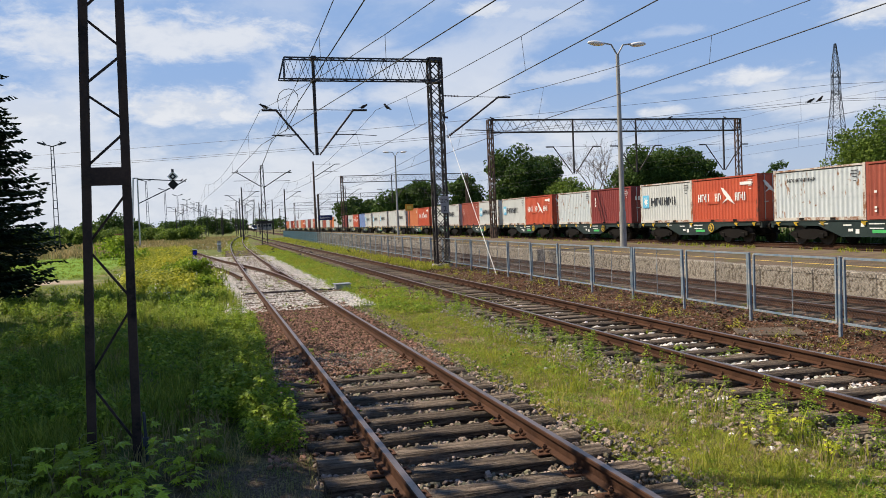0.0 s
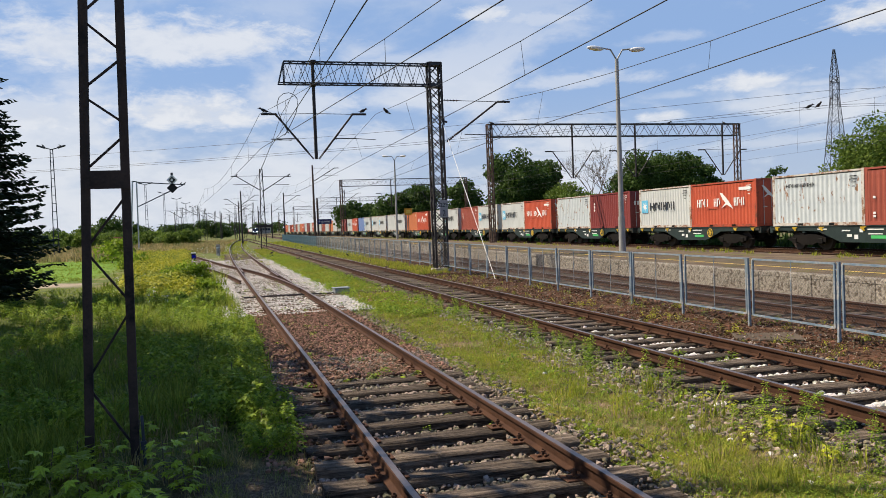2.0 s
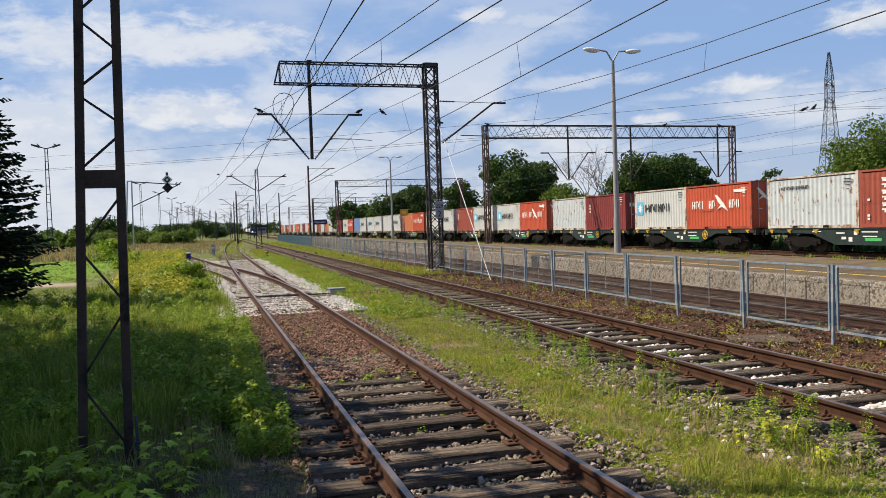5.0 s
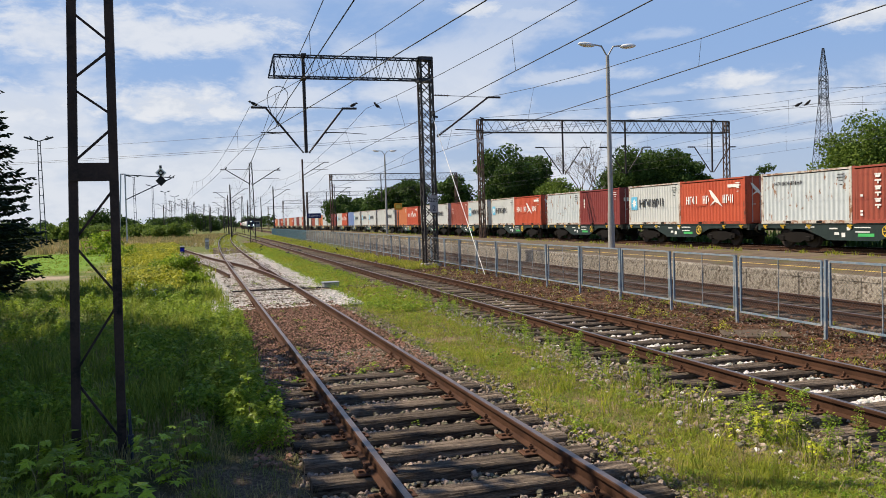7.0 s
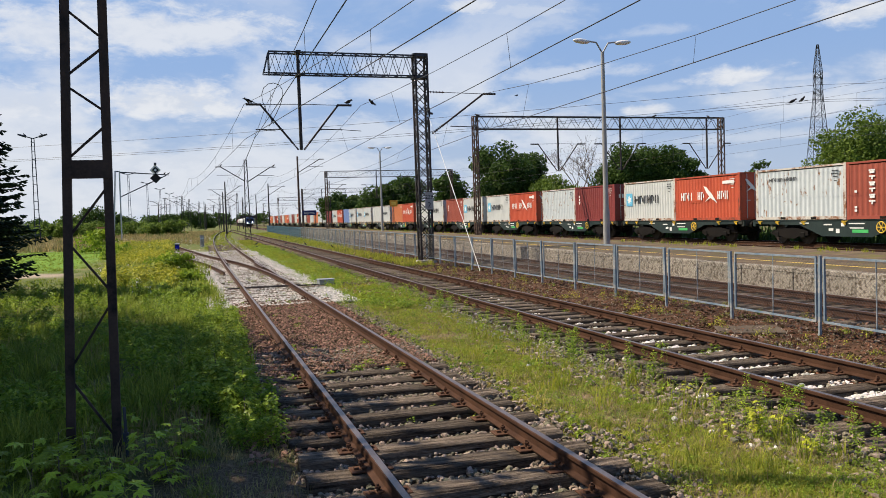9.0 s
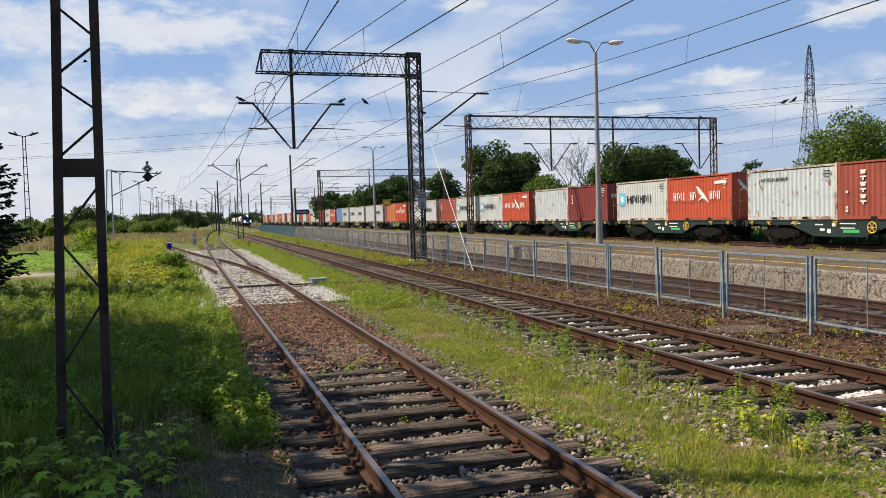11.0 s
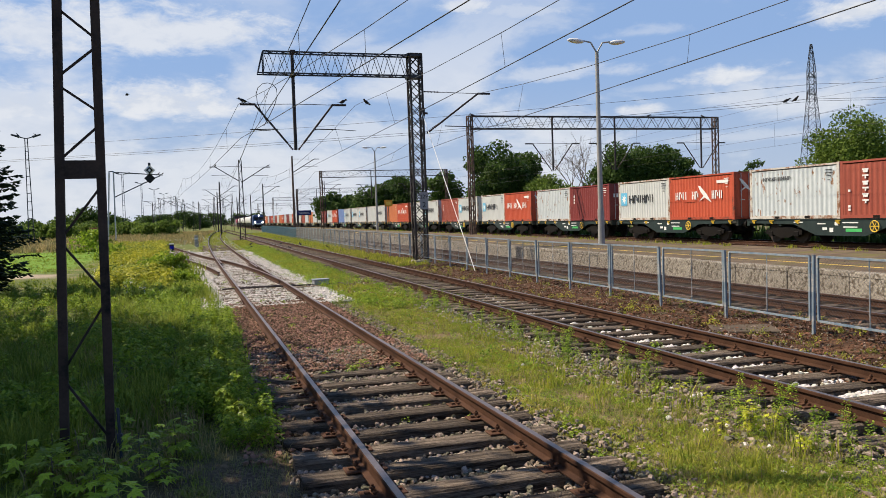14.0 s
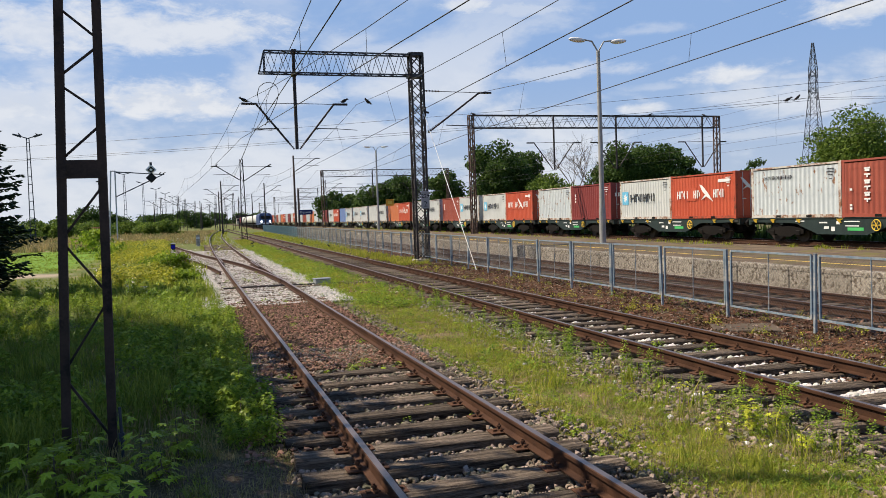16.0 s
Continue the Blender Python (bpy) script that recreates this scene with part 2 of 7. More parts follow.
def beam(bm, a, b, w, h=None):
    """A square bar from a to b."""
    m, n = frame_of(a, b)
    h = h or w
    bmesh.ops.create_cube(bm, size=1, matrix=m @ Matrix.Translation((0, 0, n / 2)) @ Matrix.Diagonal((w, h, n, 1)))
    return bm


def rod(bm, a, b, r, r2=None, seg=8, caps=True):
    """A round bar from a to b."""
    m, n = frame_of(a, b)
    bmesh.ops.create_cone(bm, cap_ends=caps, segments=seg, radius1=r, radius2=r if r2 is None else r2, depth=n, matrix=m @ Matrix.Translation((0, 0, n / 2)))
    return bm


def angle_bar(bm, a, b, w, t, turn=0):
    """An L profile from a to b."""
    m, n = frame_of(a, b)
    m = m @ pose(0, 0, 0, 0, 0, turn)
    bmesh.ops.create_cube(bm, size=1, matrix=m @ Matrix.Translation((w / 2, 0, n / 2)) @ Matrix.Diagonal((w, t, n, 1)))
    bmesh.ops.create_cube(bm, size=1, matrix=m @ Matrix.Translation((0, w / 2 + t / 2, n / 2)) @ Matrix.Diagonal((t, w - t, n, 1)))
    return bm


def np_mesh(name, verts, faces, mat, parent=None, smooth=False):
    """A mesh of triangles from arrays."""
    verts, faces = np.asarray(verts, np.float32), np.asarray(faces, np.int32)
    me = bpy.data.meshes.new(name)
    me.vertices.add(len(verts))
    me.vertices.foreach_set("co", verts.ravel())
    me.loops.add(faces.size)
    me.loops.foreach_set("vertex_index", faces.ravel())
    me.polygons.add(len(faces))
    me.polygons.foreach_set("loop_start", np.arange(0, faces.size, faces.shape[1], dtype=np.int32))
    me.polygons.foreach_set("use_smooth", np.full(len(faces), smooth))
    me.update(calc_edges=True)
    me.materials.append(mat)
    ob = new(name, me)
    ob.parent = parent
    return ob


def scatter(base_v, base_f, places, turns, sizes, rng, tilt=0.0):
    """Copies of one small mesh (arrays) at many places, as arrays."""
    n, k = len(places), len(base_v)
    c, s = np.cos(turns), np.sin(turns)
    v = np.repeat(base_v[None], n, 0) * np.asarray(sizes).reshape(n, 1, -1)
    if tilt:
        a = rng.normal(0, tilt, n)
        ca, sa = np.cos(a)[:, None], np.sin(a)[:, None]
        y, z = v[..., 1].copy(), v[..., 2].copy()
        v[..., 1], v[..., 2] = ca * y - sa * z, sa * y + ca * z
    x, y = v[..., 0].copy(), v[..., 1].copy()
    v[..., 0], v[..., 1] = c[:, None] * x - s[:, None] * y, s[:, None] * x + c[:, None] * y
    v += places[:, None, :]
    f = base_f[None] + (np.arange(n) * k)[:, None, None]
    return v.reshape(-1, 3), f.reshape(-1, base_f.shape[1])


def skew(y):
    """The station's lines run a little askew of the siding."""
    return 0.028 * (y - 11.0)


def bend_a(y):
    """How far the siding has swung to the right at y."""
    d = max(0.0, y - 35.0)
    return 0.0002 * d * d


def bend_b(y):
    return 0.010 * max(0.0, y - 16.0)


A_MID, B_MID, C_MID, E_MID, D_MID, GAUGE = 2.08, 6.87, 12.10, 25.45, 29.42, 1.505
PLAT_X0, PLAT_X1, PLAT_Z = 13.75, 19.9, 0.56

# ---- ground ----
def lift(x, y):
    """Height of the ground: beds near the tracks, a low bank to the left."""
    xs = x - skew(y) if x > 8 else x
    z = -0.075 + 0.03 * noise.noise((x * 0.7, y * 0.7, 0)) + 0.02 * noise.noise((x * 2.3, y * 2.3, 3))
    if 0.75 < x < 3.45 and y < 20:
        z = -0.14 if y < 10 else -0.085
    for mid in (B_MID + bend_b(y),):
        if abs(x - mid) < 1.5:
            z = -0.12
    if x < 0.6:
        z += 0.10 * min(1.0, (0.6 - x) / 1.5) * noise.noise((x * 0.35, y * 0.35, 8)) + 0.03 * min(1.0, (0.6 - x) / 2)
    return z


def make_ground():
    far = [60, 90, 140, 220, 400, 800, 1600, 3000]
    xs = [-v for v in reversed(far)] + list(np.arange(-40, -12, 2.0)) + list(np.arange(-12, 14, 0.3)) + list(np.arange(14, 60, 2.5)) + far[1:]
    ys = [-3000, -1000, -300, -100, -50, -25, -12, -6, -2] + list(np.arange(0, 40, 0.3)) + list(np.arange(40, 120, 1.5)) + [125, 135, 150, 175, 200, 240, 300, 400, 600, 1000, 1800, 3000]
    v = [(x, y, lift(x, y) if abs(x) < 60 and -10 < y < 300 else -0.08) for y in ys for x in xs]
    w = len(xs)
    f = [(j * w + i, j * w + i + 1, j * w + w + i + 1, j * w + w + i) for j in range(len(ys) - 1) for i in range(w - 1)]
    m = bpy.data.materials.new("ground_soil_and_turf")
    m.use_nodes = True
    k = Nodes(m.node_tree)
    pos = k.n("TexCoord").outputs["Object"]
    sep = k.n("SeparateXYZ", {0: pos})
    x, y = sep.outputs[0], sep.outputs[1]
    n_big, n_mid, n_fine = k.noise(0.35, 4, 0.6, pos), k.noise(2.2, 5, 0.65, pos), k.noise(26, 4, 0.7, pos)
    wob = k.math("MULTIPLY", k.math("SUBTRACT", n_mid, 0.5), 1.6)
    xw = k.math("ADD", x, wob)
    turf = k.mix(k.ramp(n_mid, 0.35, 0.65), (0.075, 0.10, 0.028), (0.135, 0.15, 0.045))
    turf = k.mix(k.ramp(n_big, 0.52, 0.66), turf, (0.19, 0.165, 0.075))
    turf = k.mix(k.ramp(n_fine, 0.55, 0.75), turf, (0.07, 0.055, 0.035))
    dirt = k.mix(k.ramp(n_mid, 0.35, 0.68), (0.042, 0.022, 0.013), (0.125, 0.068, 0.040))
    dirt = k.mix(k.ramp(n_fine, 0.52, 0.75), dirt, (0.18, 0.125, 0.09))
    bed = k.mix(k.ramp(n_fine, 0.35, 0.7), (0.07, 0.05, 0.038), (0.17, 0.125, 0.095))
    pale = k.mix(k.ramp(n_fine, 0.35, 0.65), (0.28, 0.25, 0.21), (0.5, 0.46, 0.41))

    def band(v, lo, hi, soft=0.25):
        return k.math("MULTIPLY", k.ramp(v, lo - soft, lo + soft), k.ramp(v, hi + soft, hi - soft))

    xs_ = k.math("SUBTRACT", xw, k.math("MULTIPLY", k.math("SUBTRACT", y, 11.0), 0.028))
    strip = k.mix(k.ramp(n_mid, 0.4, 0.62), (0.20, 0.135, 0.082), (0.13, 0.13, 0.04))
    strip = k.mix(k.ramp(n_fine, 0.5, 0.75), strip, (0.36, 0.29, 0.21))
    col = k.mix(k.math("MULTIPLY", band(xw, 3.0, 5.6, 0.3), k.ramp(y, 45, 28)), turf, strip)
    lawn = k.mix(k.ramp(n_mid, 0.35, 0.65), (0.10, 0.19, 0.022), (0.15, 0.24, 0.035))
    col = k.mix(k.math("MULTIPLY", k.ramp(xw, -5.0, -7.0), band(y, 43, 78, 3.0)), col, lawn)
    col = k.mix(k.math("MULTIPLY", band(xw, 0.75, 3.5), k.ramp(y, 40, 25)), col, bed)
    col = k.mix(k.math("MULTIPLY", band(xw, -0.1, 4.6, 0.5), k.math("MULTIPLY", k.ramp(k.math("ADD", y, wob), 19.5, 21.5), k.ramp(k.math("ADD", y, wob), 72, 50))), col, pale)
    col = k.mix(k.math("MULTIPLY", band(xw, 5.2, 8.4), k.ramp(y, 140, 90)), col, bed)
    col = k.mix(k.math("MULTIPLY", band(xs_, 7.9, 13.9), k.ramp(y, 75, 45)), col, dirt)
    col = k.mix(band(xs_, 10.6, 13.9), col, bed)
    col = k.mix(k.math("MULTIPLY", k.math("MULTIPLY", band(x, 23.8, 60, 1.0), k.ramp(n_mid, 0.42, 0.55)), 0.8), col, bed)
    # worn brown soil at the siding's edge by the mast
    col = k.mix(k.math("MULTIPLY", band(xw, -0.55, 0.85, 0.3), k.ramp(y, 8.6, 7.0)), col, k.mix(k.ramp(n_fine, 0.4, 0.7), (0.075, 0.052, 0.033), (0.19, 0.145, 0.10)))
    # bare sandy lane by the trees
    col = k.mix(k.math("MULTIPLY", band(k.math("ADD", y, k.math("MULTIPLY", x, 0.4)), 35.5, 39.0, 0.7), k.ramp(xw, -4.9, -6.0)), col, (0.30, 0.245, 0.185))
    p = k.n("BsdfPrincipled", {"Base Color": col, "Roughness": 0.95, "Specular IOR Level": 0.1})
    k.put(p.inputs["Normal"], k.n("Bump", {"Strength": 0.9, "Distance": 0.03, "Height": k.math("ADD", n_fine, k.math("MULTIPLY", n_mid, 0.6))}).outputs[0])
    k.t.links.new(p.outputs[0], k.n("OutputMaterial").inputs[0])
    ob = np_mesh("ground", v, f, m, smooth=True)
    tagged(ob, "patchy turf, brown dirt and gravel of a railway yard", "ground", kind="structure")


make_ground()

# ---- platform ----
def make_platform():
    top = thing("platform", kind="structure", label="low island platform with stained concrete edge and grey paving", category="platform")
    y0, y1 = 2.0, 165.0
    bm = bmesh.new()
    for a, b in ((y0, 60.0), (60.0, y1)):
        v = [bm.verts.new((x + skew(y), y, z)) for y in (a, b) for x in (PLAT_X0 + 0.30, PLAT_X1) for z in (-0.2, PLAT_Z)]
        for q in ((0, 1, 5, 4), (2, 6, 7, 3), (1, 3, 7, 5)):
            bm.faces.new([v[i] for i in q])
    part("paving", bm, M_PAVE, top, "grey paving with moss in the joints")
    bm = bmesh.new()
    for a, b in ((y0, 60.0), (60.0, y1)):
        v = [bm.verts.new((x + skew(y), y, PLAT_Z + 0.004)) for y in (a, b) for x in (14.98, 15.10)]
        bm.faces.new((v[0], v[1], v[3], v[2]))
    part("safety_line", bm, M_YELLOW, top, "worn yellow painted safety line")
    bm = bmesh.new()
    box(bm, -0.0, 0.30, -0.99, 0.99, -0.75, -0.004, 0.015)
    box(bm, -0.012, 0.30, -0.99, 0.99, -0.13, 0.0, 0.02)
    me = bpy.data.meshes.new("edge_block")
    bm.to_mesh(me)
    bm.free()
    me.materials.append(M_EDGE)
    for i in range(70):
        y = y0 + 1 + 2.0 * i
        shared("edge_block", me, top, pose(PLAT_X0 + skew(y) + random.uniform(-0.012, 0.012), y, PLAT_Z + random.uniform(-0.01, 0.008), 0, random.uniform(-0.6, 0.6), -1.6))


make_platform()

# ---- tracks ----
RAIL_PROFILE = [(-0.062, 0.0), (0.062, 0.0), (0.062, 0.010), (0.012, 0.026), (0.009, 0.10), (0.034, 0.114), (0.034, 0.142), (0.027, 0.149), (-0.027, 0.149), (-0.034, 0.142), (-0.034, 0.114), (-0.009, 0.10), (-0.012, 0.026), (-0.062, 0.010)]


def rail(points, parent, z=0.011):
    """A rail along points (x, y): profile swept, head worn bright."""
    bm = bmesh.new()
    rings = []
    for i, (x, y) in enumerate(points):
        a, b = Vector(points[max(0, i - 1)]), Vector(points[min(len(points) - 1, i + 1)])
        side = Vector((b - a).to_tuple()).normalized()
        side = Vector((side.y, -side.x))
        rings.append([bm.verts.new((x + side.x * u, y + side.y * u, z + w)) for u, w in RAIL_PROFILE])
    n = len(RAIL_PROFILE)
    for r, q in zip(rings, rings[1:]):
        for j in range(n):
            face = bm.faces.new((r[j], r[(j + 1) % n], q[(j + 1) % n], q[j]))
            face.material_index = 1 if j in (7,) else 0
    for r in (rings[0], rings[-1]):
        bm.faces.new(r)
    bmesh.ops.recalc_face_normals(bm, faces=bm.faces[:])
    ob = part("rail", bm, M_RAIL, parent)
    ob.data.materials.append(M_RAILTOP)
    return ob


def sleeper_mesh(seed, length=2.55):
    r = random.Random(seed)
    bm = bmesh.new()
    nx = 9
    rows = []
    for i in range(nx):
        x = -length / 2 + length * i / (nx - 1)
        w, h = 0.125 + r.uniform(-0.007, 0.007), r.uniform(-0.006, 0.004)
        end = r.uniform(-0.02, 0.02) if i in (0, nx - 1) else 0
        rows.append([bm.verts.new((x + end, yy, zz)) for yy, zz in ((-w, -0.16), (-w, -0.02 + h), (-w + 0.018, h), (-0.02, h - r.uniform(0, 0.007)), (w - 0.018, h), (w, -0.02 + h), (w, -0.16))])
    for p, q in zip(rows, rows[1:]):
        for j in range(6):
            bm.faces.new((p[j], p[j + 1], q[j + 1], q[j]))
    bm.faces.new(rows[0])
    bm.faces.new(rows[-1])
    bmesh.ops.recalc_face_normals(bm, faces=bm.faces[:])
    me = bpy.data.meshes.new("sleeper")
    bm.to_mesh(me)
    bm.free()
    me.materials.append(M_WOOD)
    return me


def fastener_mesh():
    """Base plate with two clips and square-headed bolts."""
    bm = bmesh.new()
    box(bm, -0.18, 0.18, -0.085, 0.085, 0.0, 0.014, 0.004)
    for s in (-1, 1):
        box(bm, s * 0.066 - 0.02, s * 0.066 + 0.02, -0.045, 0.045, 0.014, 0.038, 0.006)
        box(bm, s * 0.125 - 0.02, s * 0.125 + 0.02, -0.02, 0.02, 0.014, 0.032)
        rod(bm, (s * 0.082, 0, 0.03), (s * 0.082, 0, 0.085), 0.012, seg=6)
        rod(bm, (s * 0.082, 0, 0.05), (s * 0.082, 0, 0.068), 0.024, seg=6)
    me = bpy.data.meshes.new("fastener")
    bm.to_mesh(me)
    bm.free()
    me.materials.append(M_FAST)
    return me


SLEEPERS = [sleeper_mesh(i) for i in range(5)]
FASTENER = fastener_mesh()
rt = random.Random(5)


def track(mid, y0, y1, first, count, clip_count, label, step=0.605, skip=None, rough=1.0):
    """Rails, wooden sleepers and fasteners. mid: centre line as a function of y."""
    top = thing("railway_track", kind="structure", label=label, category="track")
    ys = [y0]
    while ys[-1] < y1:
        ys.append(ys[-1] + (3.0 if ys[-1] > 35 else 6.0))
    for s in (-0.5, 0.5):
        rail([(mid(y) + s * GAUGE, y) for y in ys], top)
    for i in range(count):
        y = first + step * i + rt.uniform(-0.02, 0.02)
        if skip and skip[0] < y < skip[1]:
            continue
        turn = -math.degrees(math.atan(mid(y + 0.5) - mid(y - 0.5))) + rt.uniform(-1.2, 1.2) * rough
        shared("sleeper", SLEEPERS[i % 5], top, pose(mid(y) + rt.uniform(-0.05, 0.05) * rough, y, rt.uniform(-0.012, 0.004), 0, 0, turn))
        if i < clip_count:
            for s in (-0.5, 0.5):
                shared("fastener", FASTENER, top, pose(mid(y) + s * GAUGE, y, 0.0, 0, 0, turn))
    return top


def mid_a(y):
    return A_MID + bend_a(y)


def mid_b(y):
    return B_MID + bend_b(y)


def mid_c(y):
    return C_MID + skew(y)


track(mid_a, -6, 230, 0.48, 130, 36, "rusty siding rails on weathered dark wooden sleepers", skip=(12.3, 20.8))
track(mid_b, -6, 230, 0.68, 190, 60, "rusty running track on dark wooden sleepers and pale ballast")
track(mid_c, -6, 760, 0.5, 200, 30, "rusty main line track beside the platform")
track(lambda y: E_MID + skew(y) * 0.3, -6, 420, 0.5, 60, 0, "main line track behind the platform", step=2.4)
track(lambda y: D_MID, -6, 480, 0.5, 120, 0, "goods track under the container train", step=1.2)


def mid_branch(y):
    """The turnout's leg to the left."""
    d = max(0.0, y - 24.0)
    return A_MID - 0.0032 * d * d if d < 24 else A_MID - 0.0032 * 576 - 0.1536 * 0.72 * (d - 24) + 0.0007 * (d - 24) ** 2


def make_branch():
    top = thing("turnout_track", kind="structure", label="rusty turnout rails leaving the siding over pale ballast", category="track")
    ys = list(np.arange(27.0, 100.0, 2.0))
    rail([(mid_branch(y) + 0.5 * GAUGE, y) for y in ys if y > 25], top)
    rail([(mid_branch(y) - 0.5 * GAUGE, y) for y in ys if y > 31], top)
    rail([(mid_a(y) - 0.5 * GAUGE + 0.10, y) for y in np.arange(40, 46, 1.0)], top)
    rail([(mid_a(y) + 0.5 * GAUGE - 0.10, y) for y in np.arange(35, 41, 1.0)], top)
    for i in range(60):
        y = 40.0 + 0.62 * i
        shared("sleeper", SLEEPERS[i % 5], top, pose(mid_branch(y), y, 0.0, 0, 0, 10))
    bm = bmesh.new()
    rod(bm, (0.9, 25.9, 0.03), (4.6, 25.6, 0.03), 0.022)
    rod(bm, (1.2, 26.2, 0.02), (3.2, 26.2, 0.02), 0.018)
    part("point_rod", bm, M_STEEL, top, "dark steel point rods")


make_branch()


def stone_mesh(coarse):
    """A rough pebble as arrays: a small solid to be knocked out of shape."""
    if coarse:
        v = np.array([(1, 0, 0), (-1, 0, 0), (0, 1, 0), (0, -1, 0), (0, 0, 1), (0, 0, -1)], float)
        f = np.array([(0, 2, 4), (2, 1, 4), (1, 3, 4), (3, 0, 4), (2, 0, 5), (1, 2, 5), (3, 1, 5), (0, 3, 5)])
        return v, f
    bm = bmesh.new()
    bmesh.ops.create_icosphere(bm, subdivisions=1, radius=1)
    v = np.array([x.co[:] for x in bm.verts])
    f = np.array([[x.index for x in fc.verts] for fc in bm.faces])
    bm.free()
    return v, f


def stones(name, n, spot, size, mat, label, seed, coarse=False, worn=False):
    rng = np.random.default_rng(seed)
    bv, bf = stone_mesh(coarse)
    vs, fs, k = [], [], 0
    pts = np.array(spot(rng, n))
    for g in range(6):
        shape = bv * rng.uniform(0.82 if worn else 0.55, 1.12 if worn else 1.25, (len(bv), 1)) * rng.uniform(0.75, 1.2, 3)
        sel = pts[g::6]
        s = rng.uniform(size[0], size[1], (len(sel), 1)) * np.ones((1, 3)) * rng.uniform([0.8, 0.8, 0.55], [1.25, 1.25, 0.9], (len(sel), 3))
        v, f = scatter(shape, bf, sel, rng.uniform(0, 6.3, len(sel)), s, rng, 0.5)
        vs.append(v), fs.append(f + k)
        k += len(v)
    ob = np_mesh(name, np.concatenate(vs), np.concatenate(fs), mat)
    return tagged(ob, label, "gravel", kind="stuff")


def between(mid, half, y0, y1, z, power=1.6, gap=None):
    """Places in a track's bed, denser near the start; gap keeps them off the sleepers (first, step)."""
    def spot(rng, n):
        y = y0 + (y1 - y0) * rng.random(n) ** power
        if gap:
            first, step = gap
            k = np.round((y - first - step / 2) / step)
            y = first + step / 2 + k * step + np.clip(rng.normal(0, 0.075, n), -0.16, 0.16)
        x = np.array([mid(v) for v in y]) + rng.uniform(-half, half, n)
        return np.stack([x, y, z + rng.uniform(-0.015, 0.02, n)], 1)
    return spot


def rising(y):
    """The siding's gravel climbs from below the sleepers' tops to above them."""
    return np.interp(y, [3.0, 8.5, 10.5, 12.0, 13.0], [-0.105, -0.092, -0.055, -0.018, -0.006])


def siding_bed(rng, n):
    p = between(mid_a, 1.35, 3.5, 10.6, 0.0, 1.0, (0.48, 0.605))(rng, n)
    p[:, 2] += rising(p[:, 1])
    return p


def siding_half_buried(rng, n):
    p = between(mid_a, 1.35, 9.3, 13.0, 0.0, 0.8)(rng, n)
    p[:, 2] += rising(p[:, 1]) - 0.008
    return p


stones("siding_gravel", 6000, siding_bed, (0.014, 0.042), M_STONE_B, "grey-brown gravel between the siding's sleepers", 1)
stones("siding_mixed_gravel", 5500, siding_half_buried, (0.012, 0.032), M_STONE_B, "grey-brown gravel half burying the siding's sleepers", 50)
stones("rusty_gravel", 21000, between(mid_a, 1.25, 11.2, 21.4, -0.02, 1.15), (0.014, 0.034), M_STONE_R, "rust-brown gravel covering the siding's sleepers", 2)
stones("pale_ballast", 30000, between(mid_a, 1.95, 20.5, 62, -0.028, 1.5), (0.018, 0.044), M_STONE_W, "pale crushed stone ballast round the turnout", 3)
stones("turnout_ballast", 5000, between(mid_branch, 1.5, 30, 66, -0.03, 1.3), (0.025, 0.055), M_STONE_W, "pale crushed stone along the turnout leg", 33, True)
stones("track_ballast", 3600, between(mid_b, 0.60, 4.5, 26, -0.085, 1.2, (0.68, 0.605)), (0.028, 0.058), M_STONE_W, "whitish ballast stones between dark sleepers", 4, worn=True)
stones("far_track_ballast", 6200, between(mid_b, 0.72, 22, 80, -0.05, 1.3), (0.02, 0.05), M_STONE_B, "grey-brown ballast between the rails further on", 44, True)
stones("spilled_ballast", 1500, between(lambda y: 4.7, 1.15, 20.5, 28, -0.06, 1.0), (0.018, 0.042), M_STONE_W, "pale stones spilled beside the point machine", 45)
stones("brown_spoil", 2200, between(lambda y: 5.1, 0.75, 19.5, 27.5, -0.05, 1.0), (0.018, 0.05), M_STONE_R, "reddish-brown spoil beside the point machine", 46)
stones("verge_ballast", 800, between(lambda y: mid_b(y) - 1.45, 0.45, 9.5, 23, -0.055, 1.0), (0.014, 0.038), M_STONE_G, "pale stones along the track's edge", 47)
stones("near_verge_ballast", 1500, between(lambda y: mid_b(y) - 1.65, 0.55, 4.5, 12, -0.065, 1.0), (0.012, 0.045), M_STONE_B, "pale stones along the track's edge", 48)
stones("near_white_stones", 45, between(lambda y: mid_b(y) - 1.7, 0.75, 4.8, 12, -0.06, 1.0), (0.015, 0.04), M_STONE_W, "white stones scattered beside the track", 52, worn=True)
stones("siding_edge_gravel", 3200, between(lambda y: 3.35, 0.42, 4.5, 20, -0.06, 1.0), (0.012, 0.042), M_STONE_B, "grey-brown gravel along the siding's edge", 49)
stones("siding_shoulder", 2200, between(lambda y: 0.72, 0.35, 7.2, 20, -0.055, 1.0), (0.012, 0.04), M_STONE_R, "rust-brown gravel on the siding's shoulder", 54)
stones("track_side_gravel", 4600, between(mid_b, 1.75, 4, 40, -0.06, 1.4), (0.014, 0.04), M_STONE_B, "scattered gravel beside the track", 5, True)
stones("verge_pebbles", 5200, between(lambda y: 4.6, 1.1, 4, 34, -0.075, 1.2), (0.010, 0.028), M_STONE_B, "scattered pale pebbles in the grass strip", 6, True)
stones("fence_side_clods", 24000, between(lambda y: 9.4 + skew(y), 1.9, 6, 42, -0.07, 1.5), (0.012, 0.042), M_STONE_D, "dark brown clods and cinders along the fence", 7, True)
